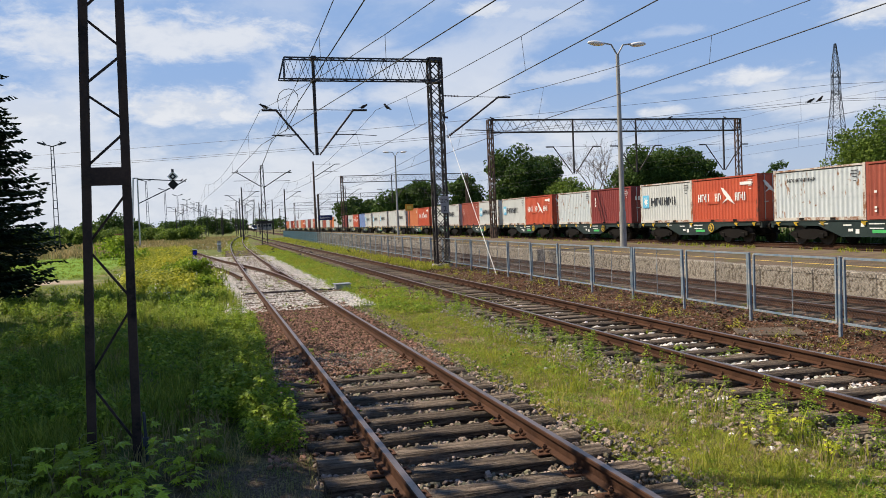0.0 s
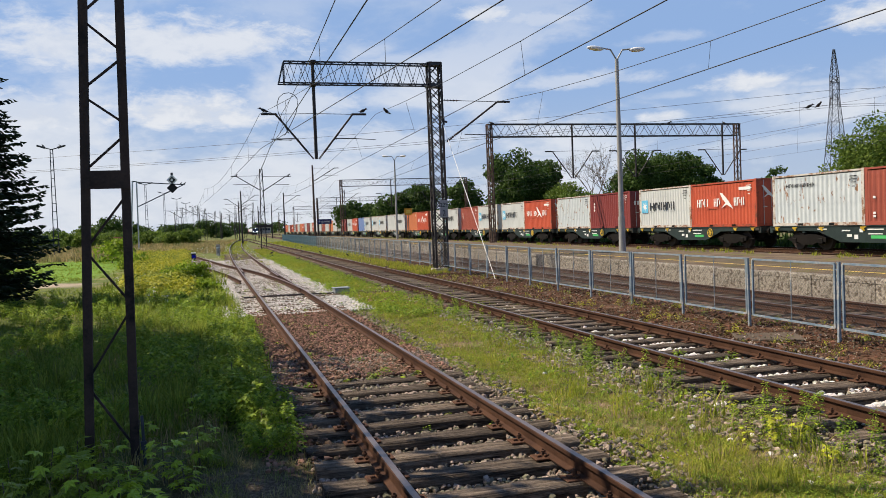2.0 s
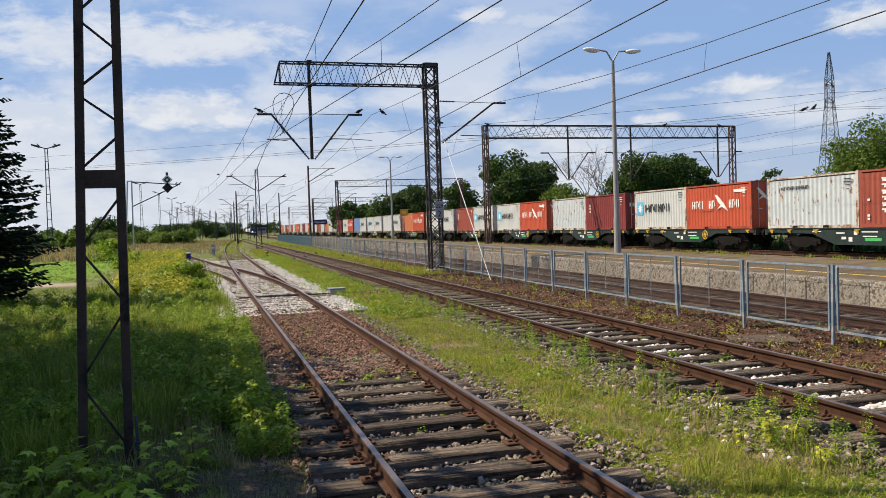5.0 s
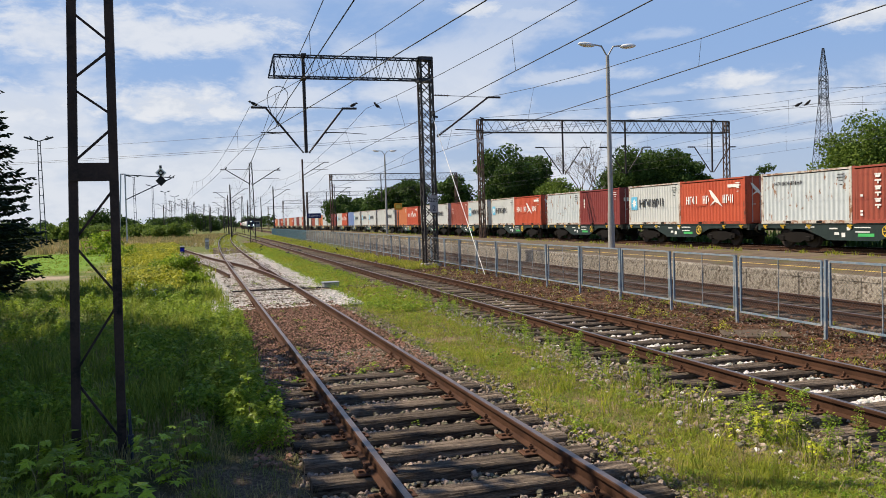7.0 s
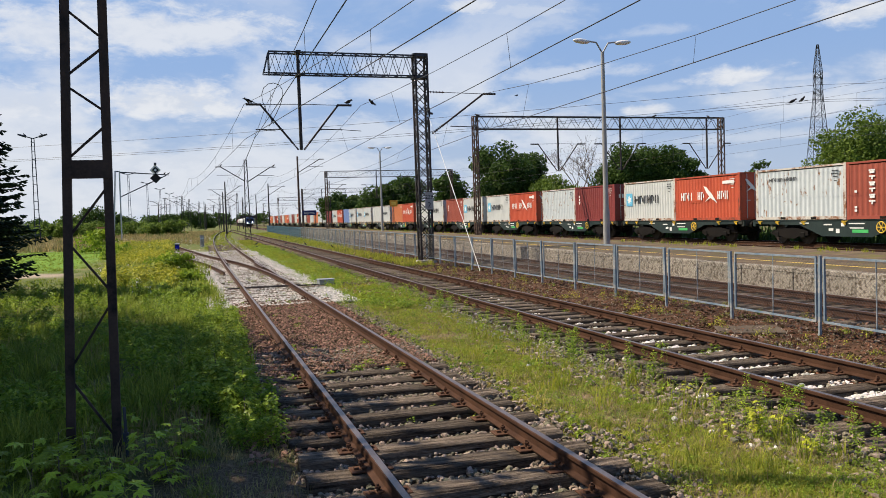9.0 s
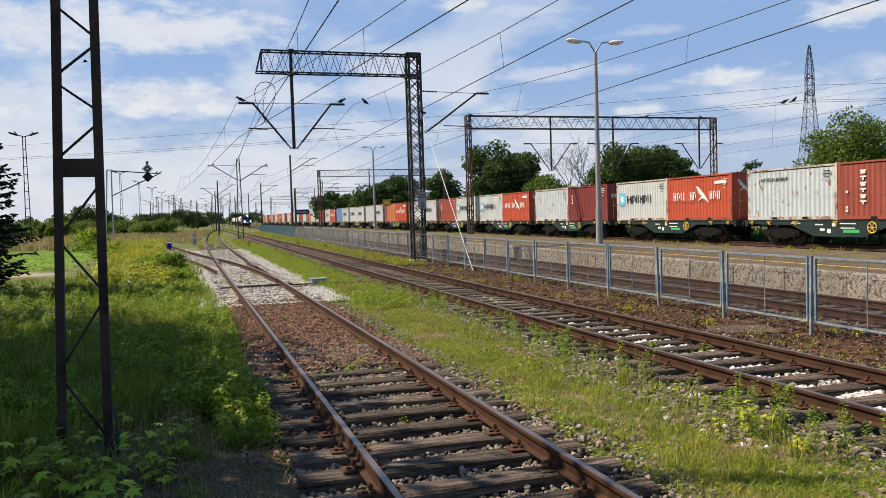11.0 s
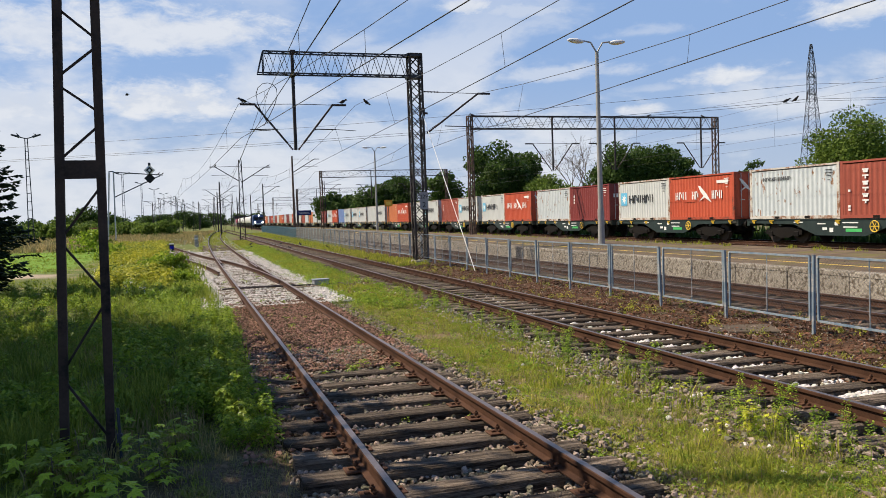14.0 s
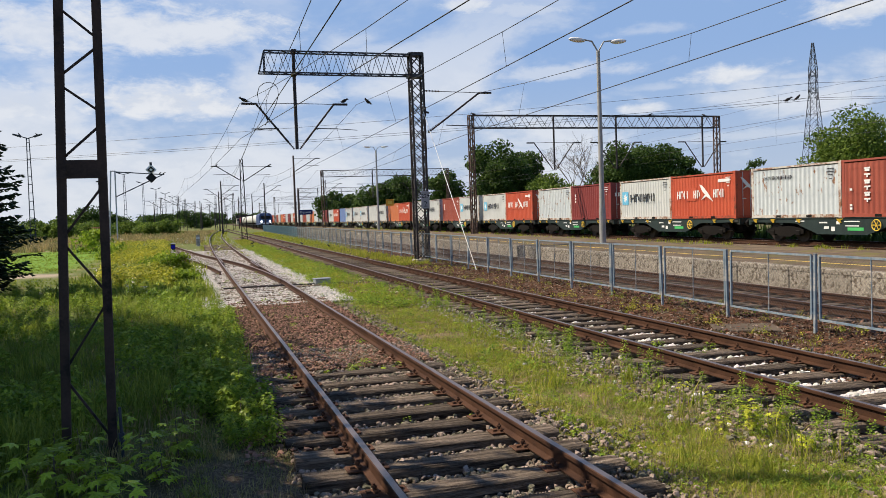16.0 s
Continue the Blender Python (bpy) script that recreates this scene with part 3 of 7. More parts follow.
stones("fence_side_pebbles", 3600, between(lambda y: 9.0 + skew(y), 1.4, 5, 42, -0.055, 1.2), (0.010, 0.03), M_STONE_B, "grey pebbles in the dirt along the fence", 55, True)
stones("main_line_ballast", 14000, between(mid_c, 1.6, 6, 60, -0.055, 1.3), (0.018, 0.05), M_STONE_R, "rust-stained ballast of the main line", 8, True)

# ---- fence ----
def make_fence():
    """Posts with chain-link panels in tubular frames; each panel a thing of the fence."""
    top = thing("chain_link_fence", label="blue-grey chain-link fence on steel posts along the line", category="fence")
    step, y0 = 2.36, 1.30
    post = bmesh.new()
    box(post, -0.024, 0.024, -0.024, 0.024, -0.12, 1.24, 0.004)
    box(post, -0.027, 0.027, -0.027, 0.027, 1.24, 1.25)
    me_post = bpy.data.meshes.new("post")
    post.to_mesh(me_post), post.free()
    me_post.materials.append(M_BLUEPOST)
    w, z0, z1 = step - 0.20, 0.15, 1.22
    fr = bmesh.new()
    for a, b in (((0, 0, z0), (0, w, z0)), ((0, 0, z1), (0, w, z1)), ((0, 0, z0), (0, 0, z1)), ((0, w, z0), (0, w, z1))):
        beam(fr, a, b, 0.034)
    beam(fr, (0, w / 2, z0), (0, w / 2, z1), 0.014)
    for z in (z0 + 0.1, z1 - 0.1):
        beam(fr, (0, -0.10, z), (0, 0, z), 0.02)
    me_frame = bpy.data.meshes.new("panel_frame")
    fr.to_mesh(me_frame), fr.free()
    me_frame.materials.append(M_BLUEPOST)
    # diamond mesh: thin square wires running both ways
    v, f = [], []
    pitch, h, r = 0.07, z1 - z0, 0.0022
    starts = np.arange(-h, w, pitch)
    for s in (1, -1):
        for a in starts:
            y_a, y_b = max(a, 0.0), min(a + h, w)
            if y_b - y_a < 0.02:
                continue
            za, zb = (y_a - a), (y_b - a)
            if s < 0:
                za, zb = h - za, h - zb
            k = len(v)
            for yy, zz in ((y_a, za), (y_b, zb)):
                v += [(s * 0.003 - r, yy, z0 + zz), (s * 0.003 + r, yy, z0 + zz - r), (s * 0.003 + r, yy, z0 + zz + r * 1.4)]
            for j in range(3):
                n = (j + 1) % 3
                f += [(k + j, k + n, k + 3 + n), (k + j, k + 3 + n, k + 3 + j)]
    me_net = None
    rng = random.Random(3)
    for i in range(60):
        y = y0 + step * i
        x = 9.86 + skew(y)
        shared("post", me_post, top, pose(x, y, 0, rng.uniform(-0.8, 0.8), rng.uniform(-1, 1), 0))
        panel = shared("panel_frame", me_frame, top, pose(x + 0.02, y + 0.10, rng.uniform(-0.02, 0.015), 0, rng.uniform(-0.6, 0.6), -1.6))
        if me_net is None:
            net = np_mesh("wire_mesh", v, f, M_MESH, panel)
            tagged(net, "zinc diamond wire mesh")
            me_net = net.data
        else:
            shared("wire_mesh", me_net, panel, None, "zinc diamond wire mesh")
    # boarded stretch at the far end
    far = thing("board_fence", label="turquoise-blue painted slatted fence at the platform end", category="fence")
    slat = bmesh.new()
    box(slat, -0.006, 0.006, -0.018, 0.018, 0.05, 1.25)
    me_slat = bpy.data.meshes.new("slat")
    slat.to_mesh(me_slat), slat.free()
    me_slat.materials.append(M_BLUEFENCE)
    for i in range(280):
        y = 96 + 0.25 * i
        shared("slat", me_slat, far, pose(9.75 + skew(y), y, 0, 0, 0, 0))
    for z in (0.4, 1.1):
        bm = bmesh.new()
        beam(bm, (9.79 + skew(96), 96, z), (9.79 + skew(166), 166, z), 0.05)
        part("fence_rail", bm, M_BLUEFENCE, far)


make_fence()


# ---- catenary structures ----
def lattice(bm, a, b, w, d, side, n, bar=0.06, lace=0.03, faces=(1, 1, 1, 1), cross=False):
    """A four-chord lattice girder from a to b; side: its width direction; w, d: width and depth."""
    a, b = Vector(a), Vector(b)
    way = (b - a).normalized()
    u = Vector(side).normalized()
    v = way.cross(u).normalized()
    corner = [(-1, -1), (1, -1), (1, 1), (-1, 1)]

    def at(t, i):
        return a.lerp(b, t) + u * (corner[i][0] * w / 2) + v * (corner[i][1] * d / 2)

    for i in range(4):
        beam(bm, at(0, i), at(1, i), bar)
    for i in range(4):
        if not faces[i]:
            continue
        j = (i + 1) % 4
        for s in range(n):
            p, q = (i, j) if (s + i) % 2 else (j, i)
            beam(bm, at(s / n, p), at((s + 1) / n, q), lace, lace * 0.6)
            if cross:
                beam(bm, at(s / n, q), at((s + 1) / n, p), lace, lace * 0.6)
    for t in (0, 1):
        for i in range(4):
            beam(bm, at(t, i), at(t, (i + 1) % 4), lace * 1.3)
    return bm


def insulator(bm, a, b, r=0.055, n=5):
    a, b = Vector(a), Vector(b)
    rod(bm, a, b, r * 0.4, seg=6)
    for i in range(n):
        c = a.lerp(b, (i + 0.5) / n)
        d = (b - a).normalized() * 0.018
        rod(bm, c - d, c + d, r, r * 0.6, seg=8)
    return bm


M_INSUL = material("brown_glazed_insulator", (0.05, 0.03, 0.025), (0.08, 0.05, 0.04), 0.25, 0, 5, 40, 0)
M_SIGN = material("white_sign_enamel", (0.6, 0.6, 0.58), (0.7, 0.7, 0.68), 0.5, 0, 6, 40, 0.1)
M_BLACK = material("black_paint", (0.012, 0.012, 0.013), (0.025, 0.025, 0.026), 0.5, 0, 6, 40, 0)
M_BLUESIGN = material("dark_blue_enamel", (0.012, 0.022, 0.085), (0.02, 0.035, 0.12), 0.4, 0, 4, 30, 0)


def writing(text, size, mat, parent, m, name="lettering", align="CENTER", extrude=0.002):
    """Letters with the built-in font, turned into a mesh."""
    cu = bpy.data.curves.new(name, "FONT")
    cu.body, cu.size, cu.align_x, cu.align_y, cu.extrude = text, size, align, "CENTER", extrude
    cu.resolution_u = 2
    tmp = bpy.data.objects.new(name, cu)
    scene.collection.objects.link(tmp)
    me = bpy.data.meshes.new_from_object(tmp.evaluated_get(bpy.context.evaluated_depsgraph_get()))
    bpy.data.objects.remove(tmp)
    me.materials.clear()
    me.materials.append(mat)
    return shared(name, me, parent, m)


def v_arms(parent, x, y, z_low, z_top, left, right, steady=True):
    """A hanging V of two cantilever tubes from the foot of a drop pipe."""
    for s, reach in ((-1, left), (1, right)):
        if not reach:
            continue
        bm = bmesh.new()
        foot = Vector((x + s * 0.12, y, z_low))
        tip = Vector((x + s * reach, y, z_top))
        rod(bm, foot.lerp(tip, 0.16), tip, 0.045)
        rod(bm, tip - Vector((s * 0.04, 0, 0)), tip + Vector((s * 0.62, 0, 0.0)), 0.05)
        rod(bm, (x, y, z_top + 0.03), tip, 0.014)
        part("cantilever", bm, M_STEEL, parent, "dark steel cantilever tube")
        bm = bmesh.new()
        insulator(bm, foot, foot.lerp(tip, 0.17), 0.06)
        part("insulator", bm, M_INSUL, parent)
        if steady:
            bm = bmesh.new()
            c = foot.lerp(tip, 0.46)
            out = 0.95 if s > 0 else 0.75
            rod(bm, c, c + Vector((s * out * 0.0 + 0.1, 0, -0.03)), 0.03)
            e = c + Vector((1.0 if s > 0 else -1.1, 0, -0.02))
            rod(bm, c, e, 0.022)
            rod(bm, e - Vector((0.0, 0, 0)), e + Vector((0.9 if s > 0 else 0.9, 0, -0.06)), 0.014)
            part("steady_arm", bm, M_STEEL, parent)


def make_portal():
    """One-legged portal with a truss over two tracks."""
    y = 36.0
    top = thing("catenary_portal", label="dark steel lattice mast with an overhanging truss for the overhead line", category="catenary mast")
    bm = bmesh.new()
    lattice(bm, (10.34, y, -0.1), (10.34, y, 9.62), 0.56, 0.5, (1, 0, 0), 17, 0.085, 0.05, cross=True)
    part("mast", bm, M_STEEL, top)
    bm = bmesh.new()
    box(bm, 9.95, 10.75, y - 0.4, y + 0.4, -0.2, 0.06, 0.02)
    part("footing", bm, M_CONC, top, "concrete footing")
    bm = bmesh.new()
    lattice(bm, (3.42, y, 9.07), (10.1, y, 9.07), 0.5, 0.94, (0, 1, 0), 22, 0.06, 0.032, (0, 1, 0, 1))
    for s in (-0.25, 0.25):
        beam(bm, (3.42, y + s, 9.54), (3.18, y + s, 8.6), 0.05)
        beam(bm, (3.18, y + s, 8.6), (3.5, y + s, 8.6), 0.05)
        for i in range(11):
            beam(bm, (3.42 + i * 0.607, y - 0.25, 9.54 if s > 0 else 8.6), (3.42 + (i + 1) * 0.607, y + 0.25, 9.54 if s > 0 else 8.6), 0.03)
    box(bm, 9.95, 10.66, y - 0.28, y + 0.28, 8.5, 8.66)
    box(bm, 9.95, 10.66, y - 0.28, y + 0.28, 9.5, 9.64)
    part("truss", bm, M_STEEL_G, top, "grey steel truss")
    bm = bmesh.new()
    rod(bm, (4.71, y, 9.62), (4.71, y, 5.25), 0.075)
    box(bm, 4.6, 4.82, y - 0.3, y + 0.3, 9.5, 9.62)
    box(bm, 4.6, 4.82, y - 0.3, y + 0.3, 8.5, 8.62)
    part("drop_pipe", bm, M_STEEL, top)
    v_arms(top, 4.71, y, 5.25, 7.25, 1.72, 1.72)
    bm = bmesh.new()
    tip = Vector((13.45, y, 7.86))
    rod(bm, (11.3, y, 6.3), tip, 0.045)
    rod(bm, tip, tip + Vector((0.62, 0, 0)), 0.05)
    rod(bm, (11.5, y, 7.9), tip, 0.014)
    rod(bm, (11.75, y, 6.32), (13.2, y, 6.28), 0.022)
    part("cantilever", bm, M_STEEL, top, "dark steel cantilever tube")
    bm = bmesh.new()
    insulator(bm, (10.85, y, 5.98), (11.3, y, 6.3), 0.065)
    insulator(bm, (10.75, y, 7.92), (11.5, y, 7.9), 0.055)
    part("insulator", bm, M_INSUL, top)
    bm = bmesh.new()
    rod(bm, (10.6, y, 6.95), (10.9, y, 6.9), 0.05)
    rod(bm, (10.72, y - 0.1, 6.75), (10.72, y - 0.1, 7.15), 0.03)
    part("bracket", bm, M_STEEL, top)
    # kilometre plate
    plate = bmesh.new()
    box(plate, 10.29, 10.69, y - 0.325, y - 0.315, 2.42, 3.22)
    pl = part("distance_plate", plate, M_POST, top, "white kilometre plate with black figures")
    writing("229", 0.26, M_BLACK, pl, pose(10.49, y - 0.329, 3.0, 90, 0, 0))
    writing("2", 0.36, M_BLACK, pl, pose(10.49, y - 0.329, 2.62, 90, 0, 0))
    bm = bmesh.new()
    rod(bm, (10.55, y - 0.3, 6.9), (10.12, 28.0, 0.0), 0.014)
    part("stay_rod", bm, M_SIGN, top, "white-painted stay rod")


make_portal()


def gantry(y, x0, x1, z_top, drops, label, depth=0.95, mat=None, legs=(True, True)):
    """A truss between two lattice legs, with drop pipes and arms."""
    top = thing("catenary_gantry", label=label, category="catenary gantry", group="gantries over the goods tracks")
    mat = mat or M_STEEL
    n = int((x1 - x0) / 0.62) // 2 * 2
    bm = bmesh.new()
    lattice(bm, (x0, y, z_top - depth / 2), (x1, y, z_top - depth / 2), 0.5, depth, (0, 1, 0), n, 0.07, 0.04, (0, 1, 0, 1))
    part("truss", bm, mat, top, "grey-brown steel truss")
    for x, on in ((x0, legs[0]), (x1, legs[1])):
        if on:
            bm = bmesh.new()
            lattice(bm, (x, y, -0.1), (x, y, z_top), 0.32, 0.4, (1, 0, 0), 18, 0.08, 0.05)
            part("leg", bm, M_STEEL_R, top, "rust-streaked lattice leg")
    for x in drops:
        bm = bmesh.new()
        rod(bm, (x, y, z_top), (x, y, z_top - 4.2), 0.075)
        part("drop_pipe", bm, M_STEEL, top)
        v_arms(top, x, y, z_top - 4.2, z_top - 2.1, 1.7, 1.7, False)
    return top


gantry(57.0, 20.55, 42.4, 9.50, (27.4, 32.9, 41.0), "brown lattice gantry spanning the goods tracks and train")
gantry(118.0, 18.9, 38.4, 9.2, (26.5, 33.0), "grey lattice gantry far along the line")
gantry(185.0, 24.0, 45.0, 9.2, (28.5, 34.0), "grey lattice gantry far along the line")
gantry(250.0, 25.0, 49.0, 9.2, (31.5, 38.0), "grey lattice gantry far along the line")
gantry(330.0, 27.0, 56.0, 9.2, (34.5, 42.0), "grey lattice gantry far along the line")


def catenary_pole(x, y, h, arms, label, twin=True, tilt=0.0, mat=None):
    """A pole with V or single cantilevers. arms: (side, reach) pairs."""
    top = thing("catenary_pole", (x, y, -0.1), label=label, category="catenary pole", group="poles of the overhead line")
    mat = mat or M_STEEL
    bm = bmesh.new()
    if twin:
        for s in (-1, 1):
            beam(bm, (s * 0.30, 0, 0), (s * 0.14, 0, h), 0.10, 0.10)
        n = int(h / 0.9)
        for i in range(n):
            t0, t1 = i / n, (i + 1) / n
            s = 1 if i % 2 else -1
            beam(bm, (s * (0.30 - 0.16 * t0), 0, h * t0), (-s * (0.30 - 0.16 * t1), 0, h * t1), 0.05)
    else:
        rod(bm, (0, 0, 0), (0, 0, h), 0.17, 0.11, 10)
    part("pole", bm, mat, top)
    for s, reach, z in arms:
        bm = bmesh.new()
        rod(bm, (s * 0.1, 0, z - 1.7), (s * reach, 0, z), 0.05)
        rod(bm, (s * reach - s * 0.05, 0, z), (s * (reach + 0.6), 0, z), 0.055)
        rod(bm, (0, 0, z + 0.03), (s * reach, 0, z), 0.02)
        rod(bm, (s * reach * 0.5, 0, z - 0.95), (s * (reach + 0.4), 0, z - 0.95), 0.025)
        part("cantilever", bm, M_STEEL, top)
    return top


DARKPOLE = "dark steel catenary pole with cantilever arms beside the tracks"
catenary_pole(5.95, 95, 9.4, ((-1, 2.8, 8.6), (1, 2.8, 8.5)), DARKPOLE)
catenary_pole(13.3, 106, 10.6, ((1, 2.9, 10.2),), "brown round catenary pole behind the fence", False, mat=M_STEEL_R)
catenary_pole(5.6, 150, 9.6, ((1, 2.6, 8.8), (-1, 2.4, 8.2)), DARKPOLE, False)
catenary_pole(14.6, 165, 9.8, ((1, 2.8, 9.2),), DARKPOLE, False)
catenary_pole(-2.2, 175, 8.0, ((-1, 3.2, 7.6),), DARKPOLE)
catenary_pole(-1.0, 210, 8.4, ((-1, 3.0, 7.9),), DARKPOLE)
catenary_pole(7.0, 230, 9.5, ((-1, 2.7, 8.7), (1, 2.7, 8.7)), DARKPOLE)
catenary_pole(14.0, 245, 9.6, ((1, 2.8, 9.0),), DARKPOLE, False)
catenary_pole(3.2, 260, 9.0, ((-1, 3.0, 8.3),), DARKPOLE, False)
catenary_pole(9.0, 300, 9.5, ((-1, 2.7, 8.7), (1, 2.7, 8.7)), DARKPOLE)

for i, (x, y, h, a) in enumerate(((-6.0, 190, 8.2, -1), (-9.5, 240, 8.6, 1), (1.5, 235, 8.4, -1), (6.5, 190, 9.2, 1), (10.5, 205, 9.4, -1), (4.0, 290, 9.0, 1), (11.0, 270, 9.4, 1), (16.5, 225, 9.6, 1), (17.5, 300, 9.6, 1), (8.0, 345, 9.4, -1), (15.0, 350, 9.4, 1), (-2.5, 340, 9.0, 1), (20.0, 400, 9.6, 1), (12.0, 420, 9.4, -1), (24.5, 150, 9.4, 1), (26.6, 205, 9.4, 1))):
    catenary_pole(x, y, h, ((a, 2.7, h - 0.7),), DARKPOLE, i % 2 == 0)


# ---- wires ----
def sweep(points, r, seg=5):
    """A tube along points, as one skin."""
    bm = bmesh.new()
    rings = []
    for i, p in enumerate(points):
        a, b = Vector(points[max(0, i - 1)]), Vector(points[min(len(points) - 1, i + 1)])
        q = (b - a).to_track_quat("Z", "Y")
        rings.append([bm.verts.new(Vector(p) + q @ Vector((r * math.cos(k * 6.2832 / seg), r * math.sin(k * 6.2832 / seg), 0))) for k in range(seg)])
    for u, v in zip(rings, rings[1:]):
        for k in range(seg):
            bm.faces.new((u[k], u[(k + 1) % seg], v[(k + 1) % seg], v[k]))
    return bm


def wires():
    def run(points, r, name, label, kids=()):
        ob = part(name, sweep(points, r), M_WIRE)
        tagged(ob, label, "overhead wire", "overhead wires")
        for a, b in kids:
            bm = bmesh.new()
            rod(bm, a, b, 0.006, seg=4, caps=False)
            part("dropper", bm, M_WIRE, ob)

    spans = [(-24, 36), (36, 95), (95, 150), (150, 230), (230, 330)]
    lines = [
        (lambda y: 2.35 + 0.041 * (y - 14) if y < 36 else 3.25 + 0.012 * (y - 36), lambda y: 2.48 + 0.008 * (y - 12) + max(0, y - 36) * 0.02, 7.25, 1.05, 5.75, 0.012),
        (lambda y: 4.6 - 0.096 * (y - 12) if y < 36 else 2.3 - 0.045 * (y - 36), None, 7.25, 1.0, 5.75, 0.012),
        (lambda y: 7.3 + 0.006 * (y - 6) + max(0, y - 36) * 0.012, lambda y: 7.31 + 0.026 * (y - 12.6) if y < 36 else 7.92, 7.25, 0.95, 5.74, 0.012),
        (lambda y: 12.5 + 0.043 * (y - 14) if y < 36 else 13.45 + 0.02 * (y - 36), lambda y: 12.45 + 0.025 * (y - 12.9), 7.86, 1.5, 5.98, 0.014),
        (lambda y: E_MID + 0.2, None, 7.2, 0.6, 5.92, 0.0065),
        (lambda y: D_MID + 0.4, None, 7.4, 0.5, 5.65, 0.0065),
        (lambda y: 35.6, None, 7.4, 0.6, 5.8, 0.0065),
    ]
    for mid, low, z_sup, sag, z_c, r in lines:
        low = low or mid
        mess, cont, drop = [], [], []
        for a, b in spans:
            n = 10
            for i in range(n + (b == spans[-1][1])):
                t = i / n
                y = a + (b - a) * t
                zm = z_sup - 4 * sag * t * (1 - t)
                zc = z_c - 0.5 * t * (1 - t)
                mess.append((mid(y), y, zm))
                cont.append((low(y), y, zc))
                if i % 2 == 1:
                    drop.append((mess[-1], cont[-1]))
        run(mess, r * 0.8, "messenger_wire", "thin dark catenary messenger wire with droppers", drop)
        run(cont, r, "contact_wire", "dark grooved contact wire over the track")


wires()

# ---- container train ----
def paint(name, a, b, rust=None, at=(0.62, 0.72), spec=0.4):
    a, b = tuple(0.88 * v for v in a), tuple(0.88 * v for v in b)
    return material(name, a, b, 0.55, 0.0, 1.6, 22, 0.15, 0.002, rust, at, stretch=(1, 1, 0.45), spec=spec)


P_RUSTY = material("rust_spotted_white_paint", (0.39, 0.43, 0.45), (0.48, 0.52, 0.54), 0.55, 0, 4.5, 40, 0.15, 0.002, (0.22, 0.115, 0.06), (0.585, 0.64), stretch=(1, 1, 0.5), spec=0.4)
P_RUSTFRAME = material("rusting_white_frame_paint", (0.40, 0.37, 0.33), (0.52, 0.5, 0.46), 0.6, 0, 5, 40, 0.2, 0.002, (0.2, 0.095, 0.05), (0.45, 0.6), spec=0.3)
P_REDFRAME = material("grimy_red_frame_paint", (0.30, 0.05, 0.025), (0.40, 0.075, 0.035), 0.6, 0, 5, 40, 0.2, 0.002, (0.1, 0.04, 0.025), (0.48, 0.64), spec=0.3)
P_WHITE = paint("dull_white_paint", (0.47, 0.49, 0.48), (0.56, 0.58, 0.57), (0.42, 0.36, 0.3), (0.62, 0.75))
P_ORANGE = paint("faded_red_orange_paint", (0.42, 0.062, 0.026), (0.50, 0.088, 0.036), (0.38, 0.09, 0.04), (0.62, 0.76))
P_DARKRED = paint("dark_red_paint", (0.17, 0.024, 0.022), (0.22, 0.034, 0.03), (0.16, 0.05, 0.035), (0.6, 0.76))
P_BROWN = paint("brown_red_paint", (0.26, 0.055, 0.035), (0.32, 0.075, 0.045), (0.24, 0.08, 0.05), (0.6, 0.75))
P_RUST_OR = paint("orange_brown_paint", (0.47, 0.14, 0.05), (0.55, 0.18, 0.07), (0.3, 0.12, 0.05), (0.6, 0.75))
P_BLUE = paint("pale_blue_paint", (0.13, 0.2, 0.42), (0.18, 0.26, 0.48), (0.2, 0.16, 0.16), (0.62, 0.75))
P_FRAME = paint("wagon_dark_green_paint", (0.014, 0.024, 0.024), (0.026, 0.042, 0.040), (0.05, 0.04, 0.03), (0.55, 0.7), 0.25)
P_BOGIE = paint("grimy_bogie_steel", (0.006, 0.0055, 0.005), (0.016, 0.013, 0.011), (0.035, 0.02, 0.013), (0.58, 0.72), 0.1)
P_YEL = paint("yellow_paint", (0.72, 0.45, 0.03), (0.78, 0.52, 0.06), (0.3, 0.2, 0.08), (0.66, 0.78))
P_MARKW = paint("white_marking", (0.68, 0.68, 0.67), (0.75, 0.75, 0.74))
P_MARKK = paint("black_marking", (0.02, 0.02, 0.025), (0.035, 0.035, 0.04))
P_MARKB = paint("light_blue_marking", (0.10, 0.40, 0.62), (0.14, 0.46, 0.68))
P_WHEEL = material("worn_wheel_steel", (0.035, 0.027, 0.023), (0.07, 0.055, 0.048), 0.6, 0.3, 4, 50, 0.2)

CL, CW, CH = 6.06, 2.44, 2.59


def corrugated(length, height, depth=0.036, pitch=0.278, margin=0.1):
    """A trapezoid-ribbed sheet in the y-z plane, ribs upright."""
    bm = bmesh.new()
    n = int((length - 2 * margin) / pitch)
    p = (length - 2 * margin) / n
    prof = [(-length / 2, 0), (-length / 2 + margin, 0)]
    for i in range(n):
        y = -length / 2 + margin + i * p
        prof += [(y + 0.25 * p, 0), (y + 0.5 * p, depth), (y + 0.75 * p, depth), (y + p, 0)]
    prof.append((length / 2, 0))
    lo = [bm.verts.new((x, y, 0)) for y, x in prof]
    hi = [bm.verts.new((x, y, height)) for y, x in prof]
    for i in range(len(prof) - 1):
        bm.faces.new((lo[i], lo[i + 1], hi[i + 1], hi[i]))
    bmesh.ops.recalc_face_normals(bm, faces=bm.faces[:])
    return bm


